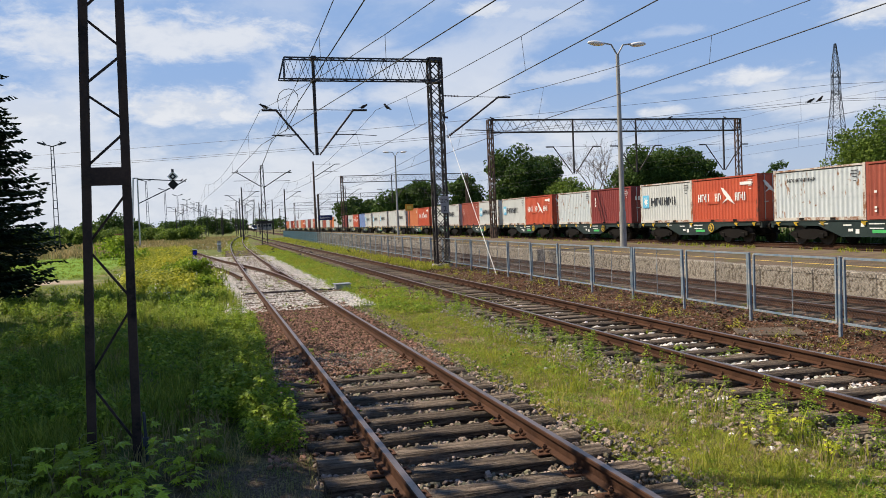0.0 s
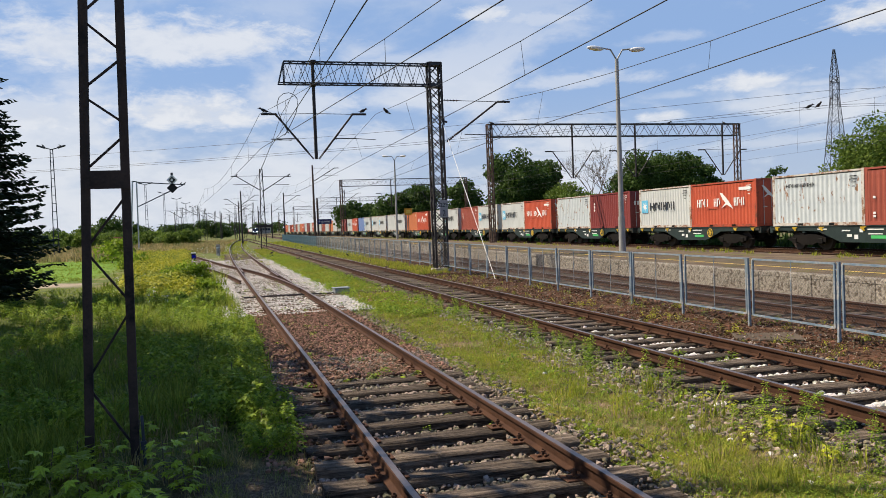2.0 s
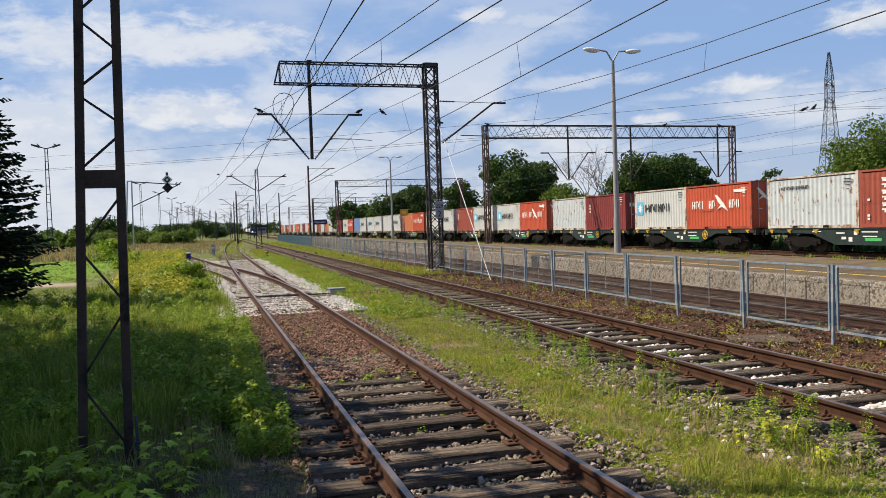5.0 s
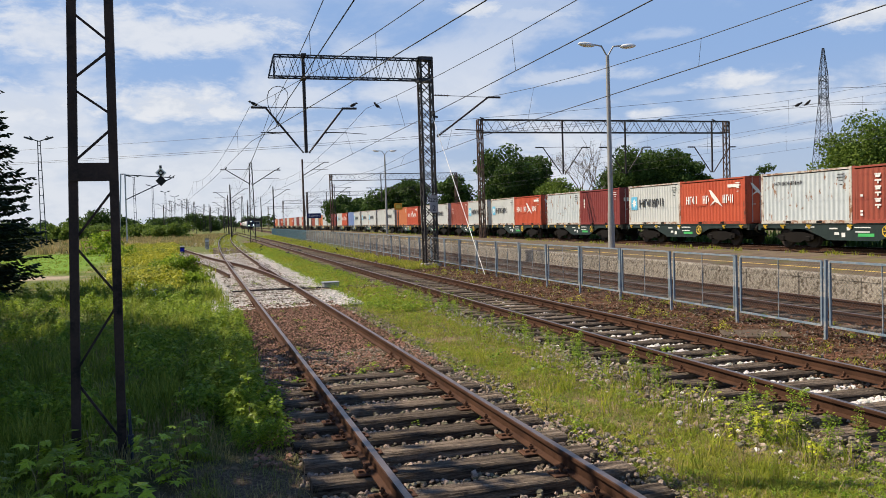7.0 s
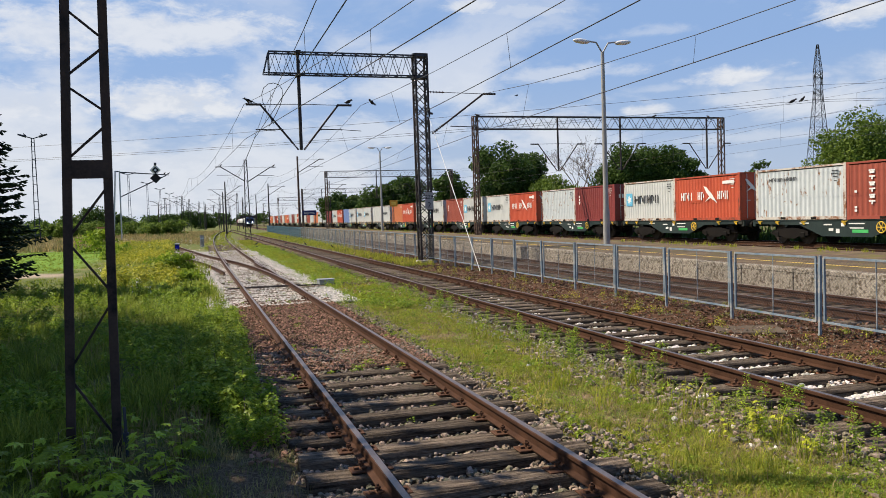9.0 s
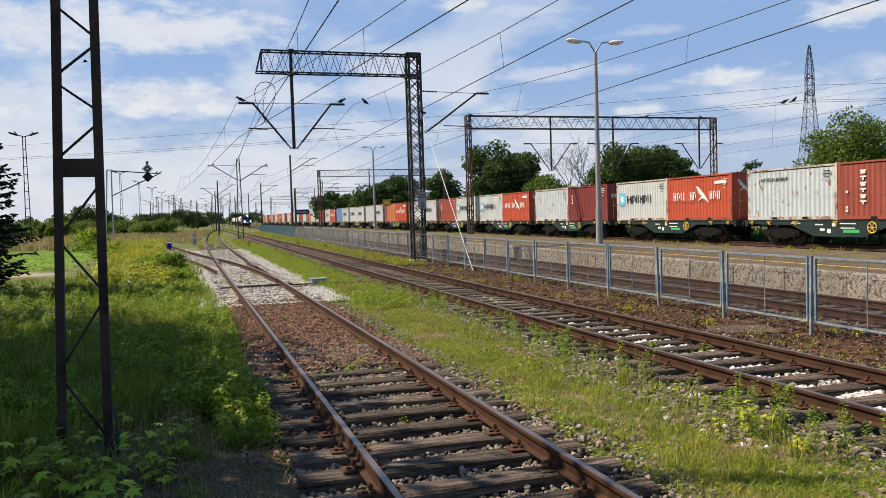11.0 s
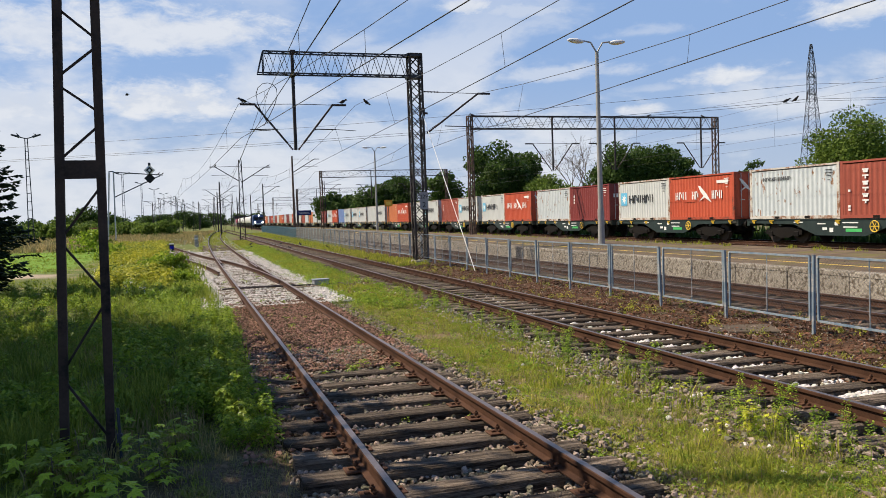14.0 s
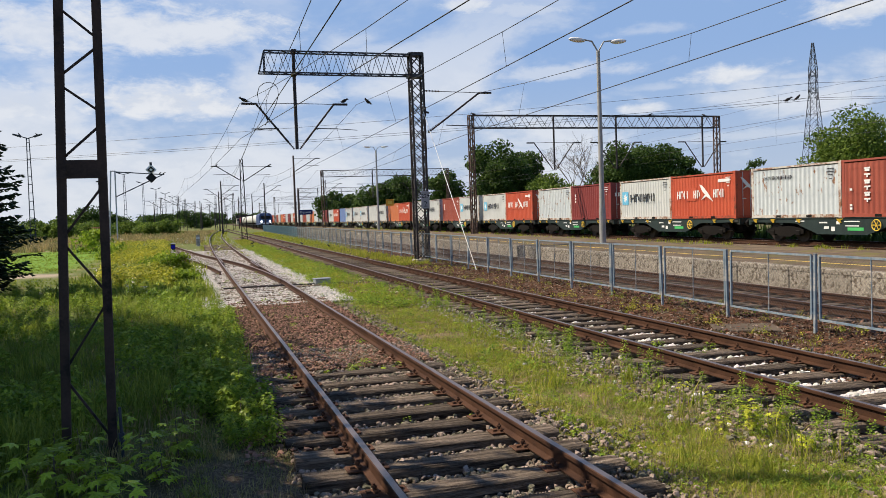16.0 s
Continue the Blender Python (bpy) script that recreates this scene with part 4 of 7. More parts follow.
def mark(parent, mat, y, z, w, h, name="marking", x=-0.006, shape="bar", lean=0.0):
    """A flat painted mark on the side that faces the platform (the -x side)."""
    bm = bmesh.new()
    if shape == "bar":
        box(bm, -0.003, 0.003, -w / 2, w / 2, -h / 2, h / 2)
    elif shape == "swoosh":
        v = [bm.verts.new((0, yy * w, zz * h)) for yy, zz in ((-0.5, -0.5), (-0.12, 0.02), (0.3, 0.45), (0.5, 0.5), (0.28, 0.1), (0.08, -0.1), (0.42, -0.42), (0.0, -0.2))]
        bm.faces.new(v)
    else:
        v = [bm.verts.new((0, math.cos(i * math.pi / 7) * w / 2 * (1 if i % 2 == 0 else 0.42), math.sin(i * math.pi / 7) * h / 2 * (1 if i % 2 == 0 else 0.42))) for i in range(14)]
        bm.faces.new(v)
    if shape != "bar":
        bmesh.ops.reverse_faces(bm, faces=bm.faces[:])
        bmesh.ops.solidify(bm, geom=bm.faces[:], thickness=0.004)
    ob = part(name, bm, mat, parent)
    ob.location = (-CW / 2 + x, y, z)
    return ob


def word(parent, mat, y, z, h, widths, stroke=0.2, gap=0.28):
    """A row of block shapes in place of lettering; reads from far to near along the side."""
    at = y
    for i, w in enumerate(widths):
        ww = w * h
        c = at - ww / 2
        s = stroke * h
        kind = i % 3
        mark(parent, mat, c + ww / 2 - s / 2, z, s, h)
        mark(parent, mat, c - ww / 2 + s / 2, z, s, h if kind != 1 else h * 0.5)
        if kind != 2:
            mark(parent, mat, c, z + (h / 2 - s / 2 if kind else 0), ww - 2 * s, s)
        at -= ww + gap * h


def container(coat, label, marks=None):
    """A twenty-foot box: ribbed sides and ends, frame, roof, doors with lock rods."""
    top = thing("shipping_container", label=label, category="container", group="containers on the train")
    for s in (-1, 1):
        bm = corrugated(CL - 0.3, CH - 0.32)
        ob = part("side_panel", bm, coat, top)
        ob.matrix_basis = pose(s * (CW / 2 - 0.012), 0, 0.17, 0, 0, 0 if s < 0 else 180)
    fr = bmesh.new()
    for x in (-1, 1):
        for y in (-1, 1):
            box(fr, x * CW / 2, x * (CW / 2 - 0.15), y * CL / 2, y * (CL / 2 - 0.17), 0.0, CH, 0.006)
            box(fr, x * (CW / 2 + 0.005), x * (CW / 2 - 0.17), y * (CL / 2 + 0.004), y * (CL / 2 - 0.18), 0, 0.12, 0.004)
            box(fr, x * (CW / 2 + 0.005), x * (CW / 2 - 0.17), y * (CL / 2 + 0.004), y * (CL / 2 - 0.18), CH - 0.12, CH + 0.004, 0.004)
        box(fr, x * CW / 2, x * (CW / 2 - 0.06), -CL / 2 + 0.17, CL / 2 - 0.17, CH - 0.1, CH - 0.015)
        box(fr, x * (CW / 2 + 0.003), x * (CW / 2 - 0.06), -CL / 2 + 0.17, CL / 2 - 0.17, 0.02, 0.17)
    for y in (-1, 1):
        box(fr, -CW / 2 + 0.15, CW / 2 - 0.15, y * CL / 2, y * (CL / 2 - 0.1), CH - 0.12, CH - 0.005)
        box(fr, -CW / 2 + 0.15, CW / 2 - 0.15, y * CL / 2, y * (CL / 2 - 0.1), 0.02, 0.17)
    part("corner_frame", fr, P_RUSTFRAME if coat in (P_RUSTY, P_WHITE) else P_REDFRAME if coat is P_ORANGE else coat, top)
    # fork-lift pockets as flat black boxes: the openings' shade is painted
    bm = bmesh.new()
    for y in (1.03, -1.03):
        box(bm, -CW / 2 - 0.006, -CW / 2 + 0.02, y - 0.18, y + 0.18, 0.03, 0.145)
    part("fork_pocket", bm, P_BOGIE, top, "fork-lift pockets, their shaded insides painted as black boxes")
    bm = corrugated(CL - 0.2, CW - 0.12, 0.02, 0.21)
    ob = part("roof", bm, coat, top)
    ob.matrix_basis = Matrix.Translation((-(CW - 0.12) / 2, 0, CH - 0.03)) @ pose(0, 0, 0, 0, 90, 0)
    bm = corrugated(CW - 0.3, CH - 0.29, 0.04, 0.25, 0.06)
    ob = part("end_panel", bm, coat, top)
    ob.matrix_basis = pose(0, CL / 2 - 0.03, 0.17, 0, 0, -90)
    for s in (-1, 1):
        bm = bmesh.new()
        x0, x1 = s * 0.01, s * (CW / 2 - 0.16)
        box(bm, x0, x1, -CL / 2 + 0.02, -CL / 2 + 0.06, 0.17, CH - 0.12, 0.004)
        for i in range(4):
            z = 0.35 + i * 0.55
            box(bm, x0 + s * 0.07, x1 - s * 0.07, -CL / 2 + 0.005, -CL / 2 + 0.02, z, z + 0.28)
        door = part("door", bm, coat, top)
        bm = bmesh.new()
        for x in (0.28, 0.78):
            rod(bm, (s * x, -CL / 2 - 0.03, 0.1), (s * x, -CL / 2 - 0.03, CH - 0.08), 0.018, seg=6)
            box(bm, s * x - 0.05, s * x + 0.2, -CL / 2 - 0.05, -CL / 2 - 0.03, 1.05, 1.09)
        part("lock_rod", bm, M_GALV, door, "zinc-grey lock rods")
    if marks:
        marks(top)
    # number and weight panel, as plain bars
    ink = P_MARKK if coat in (P_RUSTY, P_WHITE) else P_MARKW
    for i, (w, z) in enumerate(((0.42, 2.27), (0.5, 2.13), (0.28, 1.99), (0.16, 1.80))):
        mark(top, ink, -CL / 2 + 0.62, z, w, 0.04)
    return top


def m_star(top):
    mark(top, P_MARKB, 2.32, 1.42, 0.78, 0.85)
    mark(top, P_MARKW, 2.32, 1.42, 0.62, 0.68, x=-0.011, shape="star")
    word(top, P_MARKK, 1.68, 1.40, 0.52, (0.95, 0.8, 0.62, 0.68, 0.66, 0.7), 0.19, 0.22)


def m_line(top):
    word(top, P_MARKK, 2.0, 2.02, 0.19, (1.0, 0.9, 0.7, 0.7, 0.7, 0.8, 0.3, 0.6, 0.4, 0.9, 0.7), 0.2, 0.25)


def m_red(top):
    word(top, P_MARKW, 2.4, 1.42, 0.46, (0.6, 0.7, 0.75), 0.17, 0.15)
    mark(top, P_ORANGE, 1.0, 1.42, 1.05, 0.75, x=-0.004)
    word(top, P_MARKW, 0.75, 1.42, 0.46, (0.55, 0.6), 0.17, 0.15)
    mark(top, P_MARKW, -0.45, 1.48, 1.25, 1.0, shape="swoosh")
    word(top, P_MARKW, -1.1, 1.42, 0.46, (0.5, 0.6, 0.55), 0.17, 0.15)
    mark(top, P_MARKW, -2.05, 2.12, 1.0, 0.17)
    ob = mark(top, P_MARKW, 0, 0, 0.85, 0.75, "end_emblem", shape="swoosh")
    ob.matrix_basis = pose(-0.5, -CL / 2 - 0.055, 1.85, 0, 0, 90)


def m_column(top):
    for i in range(6):
        z = 2.1 - i * 0.27
        mark(top, P_MARKW, 1.6, z + 0.06, 0.34, 0.07)
        mark(top, P_MARKW, 1.6, z - 0.03, 0.08 if i % 2 else 0.26, 0.1)
    for z in (1.25, 0.55, 0.4):
        mark(top, P_MARKW, 2.5, z, 0.14, 0.1)


def m_side(top):
    for i in range(3):
        ob = mark(top, P_MARKW, 0, 0, 0.14, 0.26, "end_mark")
        ob.matrix_basis = pose(-0.85 + 0.24 * i, -CL / 2 - 0.055, 1.75, 0, 0, 90)
    for i in range(3):
        mark(top, P_MARKW, 2.3, 1.85 - i * 0.24, 0.16, 0.17)


def wagon():
    """A two-box flat wagon with fish-bellied sills and two bogies."""
    top = thing("flat_wagon", label="dark green container flat wagon on two bogies", category="wagon", group="wagons of the container train")
    L = 12.5
    bm = bmesh.new()
    for s in (-1, 1):
        prof = [(-L / 2, 0.98), (-L / 2, 1.16), (L / 2, 1.16), (L / 2, 0.98), (2.9, 0.92), (1.5, 0.42), (-1.5, 0.42), (-2.9, 0.92)]
        for x in (s * 1.18, s * 1.24):
            v = [bm.verts.new((x, y, z)) for y, z in prof]
            bm.faces.new(v)
        box(bm, s * 1.12, s * 1.27, -L / 2, L / 2, 1.14, 1.17)
        box(bm, s * 1.14, s * 1.27, -1.5, 1.5, 0.405, 0.435)
    for y in (-L / 2, -3.9, 0, 3.9, L / 2):
        box(bm, -1.2, 1.2, y - 0.1, y + 0.1, 0.85, 1.15)
    box(bm, -0.35, 0.35, -L / 2, L / 2, 0.8, 1.1)
    part("underframe", bm, P_FRAME, top)
    for s in (-1, 1):
        bog = bmesh.new()
        for x in (-1.02, 1.02):
            v = [bog.verts.new((x, y, z)) for y, z in ((-1.25, 0.62), (-1.25, 0.42), (-0.6, 0.36), (-0.35, 0.25), (0.35, 0.25), (0.6, 0.36), (1.25, 0.42), (1.25, 0.62), (0.5, 0.78), (-0.5, 0.78))]
            f = bog.faces.new(v)
            ext = bmesh.ops.extrude_face_region(bog, geom=[f])
            bmesh.ops.translate(bog, verts=[e for e in ext["geom"] if isinstance(e, bmesh.types.BMVert)], vec=(-0.1, 0, 0))
            for y in (-0.9, 0.9):
                box(bog, x - 0.14, x + 0.05, y - 0.15, y + 0.15, 0.3, 0.58, 0.03)
            for y in (-0.55, -0.35, 0.35, 0.55):
                rod(bog, (x - 0.02, y, 0.4), (x - 0.02, y, 0.66), 0.06)
        box(bog, -1.05, 1.05, -0.25, 0.25, 0.45, 0.8, 0.03)
        b = part("bogie", bog, P_BOGIE, top, "grimy dark bogie frame")
        b.location = (0, s * 3.75, 0)
        for y in (-0.9, 0.9):
            w = bmesh.new()
            for x in (-0.75, 0.75):
                k = math.copysign(1, x)
                rod(w, (x - 0.065, 0, 0), (x + 0.065, 0, 0), 0.46, seg=20)
                rod(w, (x - k * 0.09, 0, 0), (x - k * 0.05, 0, 0), 0.49, seg=20)
            rod(w, (-1.0, 0, 0), (1.0, 0, 0), 0.08)
            ob = part("wheelset", w, P_WHEEL, b, "worn steel wheels on an axle")
            ob.location = (0, y, 0.46)
    # black sill, tank and rods added to stand for the shade beneath the wagon
    bm = bmesh.new()
    box(bm, -0.42, 0.42, -5.6, 5.6, 0.52, 0.82, 0.03)
    part("centre_sill", bm, P_BOGIE, top, "black centre sill added to fill the shade under the wagon")
    bm = bmesh.new()
    rod(bm, (-0.62, -1.1, 0.62), (-0.62, 0.1, 0.62), 0.2, seg=14)
    part("air_reservoir", bm, P_BOGIE, top, "black reservoir added to fill the shade under the wagon")
    bm = bmesh.new()
    for s in (-1, 1):
        rod(bm, (-0.9, s * 1.6, 0.6), (-0.9, s * 5.4, 0.5), 0.03)
        rod(bm, (0.9, s * 1.6, 0.6), (0.9, s * 5.4, 0.5), 0.03)
    part("brake_rod", bm, P_BOGIE, top)
    bm = bmesh.new()
    for s in (-1, 1):
        for x in (-0.85, 0.85):
            rod(bm, (x, s * L / 2, 0.92), (x, s * (L / 2 + 0.42), 0.92), 0.08)
            rod(bm, (x, s * (L / 2 + 0.4), 0.92), (x, s * (L / 2 + 0.46), 0.92), 0.22, seg=14)
        box(bm, -0.06, 0.06, s * L / 2, s * (L / 2 + 0.45), 0.82, 0.95)
    part("buffer", bm, P_BOGIE, top)
    for y in (-5.8, -4.3, 0.05, 2.6, 4.4, 5.7):
        bm = bmesh.new()
        v = [bm.verts.new((-1.285, y + a, z)) for a, z in ((-0.2, 1.13), (0.2, 1.13), (0.17, 1.05), (0.03, 0.94), (-0.09, 0.94), (-0.04, 1.05))]
        f = bm.faces.new(v)
        bmesh.ops.solidify(bm, geom=[f], thickness=0.03)
        part("lashing_bracket", bm, P_YEL, top, "yellow folding container stop")
    bm = bmesh.new()
    for i in range(16):
        a, b = i * math.pi / 8, (i + 1) * math.pi / 8
        rod(bm, (-1.32, -2.0 + 0.24 * math.cos(a), 0.84 + 0.24 * math.sin(a)), (-1.32, -2.0 + 0.24 * math.cos(b), 0.84 + 0.24 * math.sin(b)), 0.022, seg=6)
    for i in range(3):
        a = i * math.pi / 3
        rod(bm, (-1.32, -2.0 + 0.24 * math.cos(a), 0.84 + 0.24 * math.sin(a)), (-1.32, -2.0 - 0.24 * math.cos(a), 0.84 - 0.24 * math.sin(a)), 0.018, seg=6)
    part("brake_wheel", bm, P_YEL, top, "yellow hand-brake wheel")
    bm = bmesh.new()
    for y, z, w, h in ((1.1, 0.95, 0.5, 0.06), (0.9, 0.72, 0.28, 0.12), (0.5, 0.66, 0.22, 0.2), (0.2, 0.95, 0.2, 0.16), (-0.6, 1.0, 0.9, 0.05), (-0.6, 0.8, 0.8, 0.05), (2.6, 1.02, 0.6, 0.05)):
        box(bm, -1.246, -1.252, y - w / 2, y + w / 2, z - h / 2, z + h / 2)
    part("stencil_mark", bm, P_MARKW, top, "white stencilled panels")
    bm = bmesh.new()
    for y, z, w, h in ((-0.8, 0.66, 0.9, 0.14),):
        box(bm, -1.246, -1.252, y - w / 2, y + w / 2, z - h / 2, z + h / 2)
    part("stencil_mark", bm, material("green_marking", (0.05, 0.35, 0.1), (0.08, 0.4, 0.13), 0.5), top, "green stencilled panel")
    return top


def make_train():
    x, z_rail, deck = D_MID, 0.16, 1.175
    kinds = {
        "tri": container(P_BROWN, "brown-red shipping container with a white upright marking", m_column),
        "line": container(P_RUSTY, "white shipping container spotted with rust, small dark marking", m_line),
        "red": container(P_ORANGE, "red-orange shipping container with a white emblem", m_red),
        "star": container(P_WHITE, "white shipping container with a blue square and black marking", m_star),
        "dark": container(P_DARKRED, "dark red shipping container with small white marks", m_side),
        "white": container(P_RUSTY, "plain white shipping container with rust streaks"),
        "brown": container(P_BROWN, "brown-red shipping container with white marks", m_side),
        "orange": container(P_RUST_OR, "faded orange-brown ribbed shipping container"),
        "blue": container(P_BLUE, "faded pale blue ribbed shipping container"),
        "plain": container(P_WHITE, "dull white ribbed shipping container"),
    }
    order = ["brown", "red", "tri", "line", "red", "star", "dark", "white", "red", "star", "star", "brown", "star", "plain", "red", "orange", "star", "plain", "star", "star", "star", "blue",
             "red", "star", "dark", "plain", "white", "orange", "white", "brown", "plain", "white", "red", "plain", "dark", "white", "red", "orange", "plain", "brown", "white", "red", "dark", "white", "orange", "red"]
    first = wagon()
    used = set()
    n = len(order) // 2
    for i in range(n):
        mid = 29.03 + 13.43 * (i - 1)
        m = pose(x, mid, z_rail)
        if i == 0:
            first.matrix_basis = m
        else:
            copy_thing(first, m)
        for j, s in ((0, -1), (1, 1)):
            kind = order[2 * i + j]
            m = pose(x, mid + s * 3.045, z_rail + deck)
            if kind not in used:
                kinds[kind].matrix_basis = m
                used.add(kind)
            else:
                copy_thing(kinds[kind], m)


make_train()

# ---- near mast ----
def near_mast():
    top = thing("lattice_mast", label="dark rusty two-legged steel mast standing in the weeds", category="mast")
    y = 8.0
    H = 7.4

    def at(side, z):
        """Centre line of a leg at height z."""
        if side < 0:
            return Vector((-1.186 + 0.0325 * z, y, z))
        return Vector((-0.788 + 0.0135 * z, y, z))

    for s in (-1, 1):
        bm = bmesh.new()
        prof = [(-0.039, 0.0), (0.039, 0.0), (0.039, 0.055), (0.031, 0.055), (0.031, 0.008), (-0.031, 0.008), (-0.031, 0.055), (-0.039, 0.055)]
        rings = [[bm.verts.new(at(s, z) + Vector((u, v, 0))) for u, v in prof] for z in (-0.15, 1.2, 2.5, 3.8, 5.5, H)]
        for r0, r1 in zip(rings, rings[1:]):
            for i in range(8):
                bm.faces.new((r0[i], r0[(i + 1) % 8], r1[(i + 1) % 8], r1[i]))
        bm.faces.new(rings[0]), bm.faces.new(rings[-1])
        bmesh.ops.recalc_face_normals(bm, faces=bm.faces[:])
        part("leg", bm, M_MAST, top, "rusty steel channel leg")
    bm = bmesh.new()
    box(bm, at(-1, 2.65).x - 0.035, at(1, 2.65).x + 0.035, y - 0.012, y - 0.003, 2.565, 2.735)
    part("plate", bm, M_MAST, top, "riveted connecting plate")
    for (s0, z0), (s1, z1) in (((1, 0.12), (-1, 0.72)), ((-1, 0.80), (1, 1.42)), ((1, 1.50), (-1, 1.98)), ((-1, 2.02), (1, 2.50)), ((-1, 2.74), (1, 3.06)), ((1, 3.18), (-1, 3.42)), ((-1, 3.50), (1, 3.78)), ((1, 3.85), (-1, 4.12)), ((-1, 4.2), (1, 4.5)), ((1, 4.6), (-1, 4.9)), ((-1, 5.0), (1, 5.3)), ((1, 5.4), (-1, 5.7)), ((-1, 5.8), (1, 6.1))):
        bm = bmesh.new()
        beam(bm, at(s0, z0) + Vector((0, 0.03, 0)), at(s1, z1) + Vector((0, 0.03, 0)), 0.021, 0.021)
        part("lacing_bar", bm, M_MAST, top)
    bm = bmesh.new()
    rod(bm, (-0.70, 7.98, -0.05), (-0.71, 7.98, 0.42), 0.014)
    box(bm, -0.73, -0.68, 7.95, 7.99, 0.10, 0.18)
    part("earth_conductor", bm, M_STEEL_G, top, "grey earthing strap")


near_mast()


# ---- platform lamps ----
def platform_lamp(x, y, z0, h, arm, label, mat):
    top = thing("street_lamp", (x, y, z0), label=label, category="lamp", group="lamps of the station")
    bm = bmesh.new()
    rod(bm, (0, 0, 0), (0, 0, 1.6), 0.155, 0.15, 14)
    rod(bm, (0, 0, 1.6), (0, 0, h), 0.125, 0.08, 14)
    part("post", bm, mat, top, smooth=False)
    bm = bmesh.new()
    for s in (-1, 1):
        rod(bm, (0, 0, h - 0.05), (s * 0.3, 0, h + 0.42), 0.035)
        rod(bm, (s * 0.3, 0, h + 0.42), (s * arm, 0, h + 0.48), 0.035)
    part("arm", bm, mat, top)
    for s in (-1, 1):
        bm = bmesh.new()
        bmesh.ops.create_uvsphere(bm, u_segments=14, v_segments=8, radius=1, matrix=Matrix.Translation((s * (arm + 0.3), 0, h + 0.46)) @ pose(0, 0, 0, 0, -s * 5, 0) @ Matrix.Diagonal((0.42, 0.17, 0.11, 1)))
        part("lamp_head", bm, M_LAMPHEAD, top, "white lamp housing", True)
    return top


platform_lamp(18.0, 32.6, PLAT_Z, 8.72, 0.75, "tall pale twin-armed lamp post on the platform", M_POST)
platform_lamp(21.2, 92.0, PLAT_Z, 9.3, 0.75, "tall pale twin-armed lamp post on the platform", M_POST)


def field_lamp(x, y, h, s=1.0):
    top = thing("street_lamp", (x, y, -0.1), label="narrow lattice lamp mast with two arms in the field", category="lamp", group="lattice lamps in the field")
    bm = bmesh.new()
    for e in (-1, 1):
        beam(bm, (e * 0.30 * s, 0, 0), (e * 0.14 * s, 0, h), 0.09 * s)
    n = 13
    for i in range(n):
        t = (i + 0.5) / n
        w = (0.30 - 0.16 * t) * s
        beam(bm, (-w, 0, h * t), (w, 0, h * t), 0.07 * s)
    part("mast", bm, M_STEEL_G, top)
    for e in (-1, 1):
        bm = bmesh.new()
        rod(bm, (0, 0, h), (e * 0.8 * s, 0, h + 0.25 * s), 0.06 * s)
        rod(bm, (e * 0.7 * s, 0, h + 0.22 * s), (e * 1.6 * s, 0, h + 0.5 * s), 0.14 * s, 0.10 * s)
        part("lamp_head", bm, M_STEEL_G, top)


field_lamp(-18.0, 106, 13.0)
for i in range(8):
    field_lamp(-13.5 + 1.7 * i, 190 + 42 * i, 13.5)

# ---- vegetation ----
def blade_clump(rng, n, h, spread, width, lean=0.35):
    """A tuft of bent blades as arrays."""
    vs, fs = [], []
    for i in range(n):
        a, r = rng.uniform(0, 6.3), spread * math.sqrt(rng.random())
        x, y = r * math.cos(a), r * math.sin(a)
        d = rng.uniform(0, 6.3)
        l, hh, w = abs(rng.normal(lean, 0.2)), h * rng.uniform(0.45, 1.15), width * rng.uniform(0.7, 1.3)
        ux, uy = math.cos(d), math.sin(d)
        px, py = -uy * w / 2, ux * w / 2
        k = len(vs)
        for t, ww, b in ((0, 1, 0), (0.55, 0.85, 0.3), (1.0, 0.0, 1.0)):
            cx, cy, cz = x + ux * l * hh * b, y + uy * l * hh * b, hh * t * (1 - 0.25 * l * b)
            if ww:
                vs += [(cx - px * ww, cy - py * ww, cz), (cx + px * ww, cy + py * ww, cz)]
            else:
                vs.append((cx, cy, cz))
        fs += [(k, k + 1, k + 3), (k, k + 3, k + 2), (k + 2, k + 3, k + 4)]
    return np.array(vs), np.array(fs)


def leafy_plant(rng, n, h, spread, leaf, droop=0.5):
    """A stem with many pointed leaves as arrays."""
    vs, fs = [], []
    for s in range(3):
        a = s * 2.1
        k = len(vs)
        r = 0.006 * (h / 0.5)
        vs += [(r * math.cos(a), r * math.sin(a), -0.02), (r * math.cos(a + 2.1), r * math.sin(a + 2.1), -0.02), (0, 0, h)]
        fs.append((k, k + 1, k + 2))
    for i in range(n):
        t = rng.random() ** 0.8
        z, a = h * (0.12 + 0.9 * t), rng.uniform(0, 6.3)
        reach = spread * (1.05 - 0.6 * t) * rng.uniform(0.25, 1.0)
        s = leaf * rng.uniform(0.6, 1.25)
        ux, uy = math.cos(a), math.sin(a)
        up = rng.normal(0.05, 0.35)
        c = np.array([ux * reach, uy * reach, z])
        o = np.array([ux, uy, up - droop * 0.4]) * s
        w = np.array([-uy, ux, rng.normal(0, 0.25)]) * s * 0.36
        k = len(vs)
        vs += [tuple(c), tuple(c + o * 0.45 + w), tuple(c + o + np.array([0, 0, -droop * s * 0.4])), tuple(c + o * 0.45 - w)]
        fs += [(k, k + 1, k + 2), (k, k + 2, k + 3)]
    return np.array(vs), np.array(fs)


def ground_z(x, y):
    return np.array([lift(float(a), float(b)) for a, b in zip(x, y)])


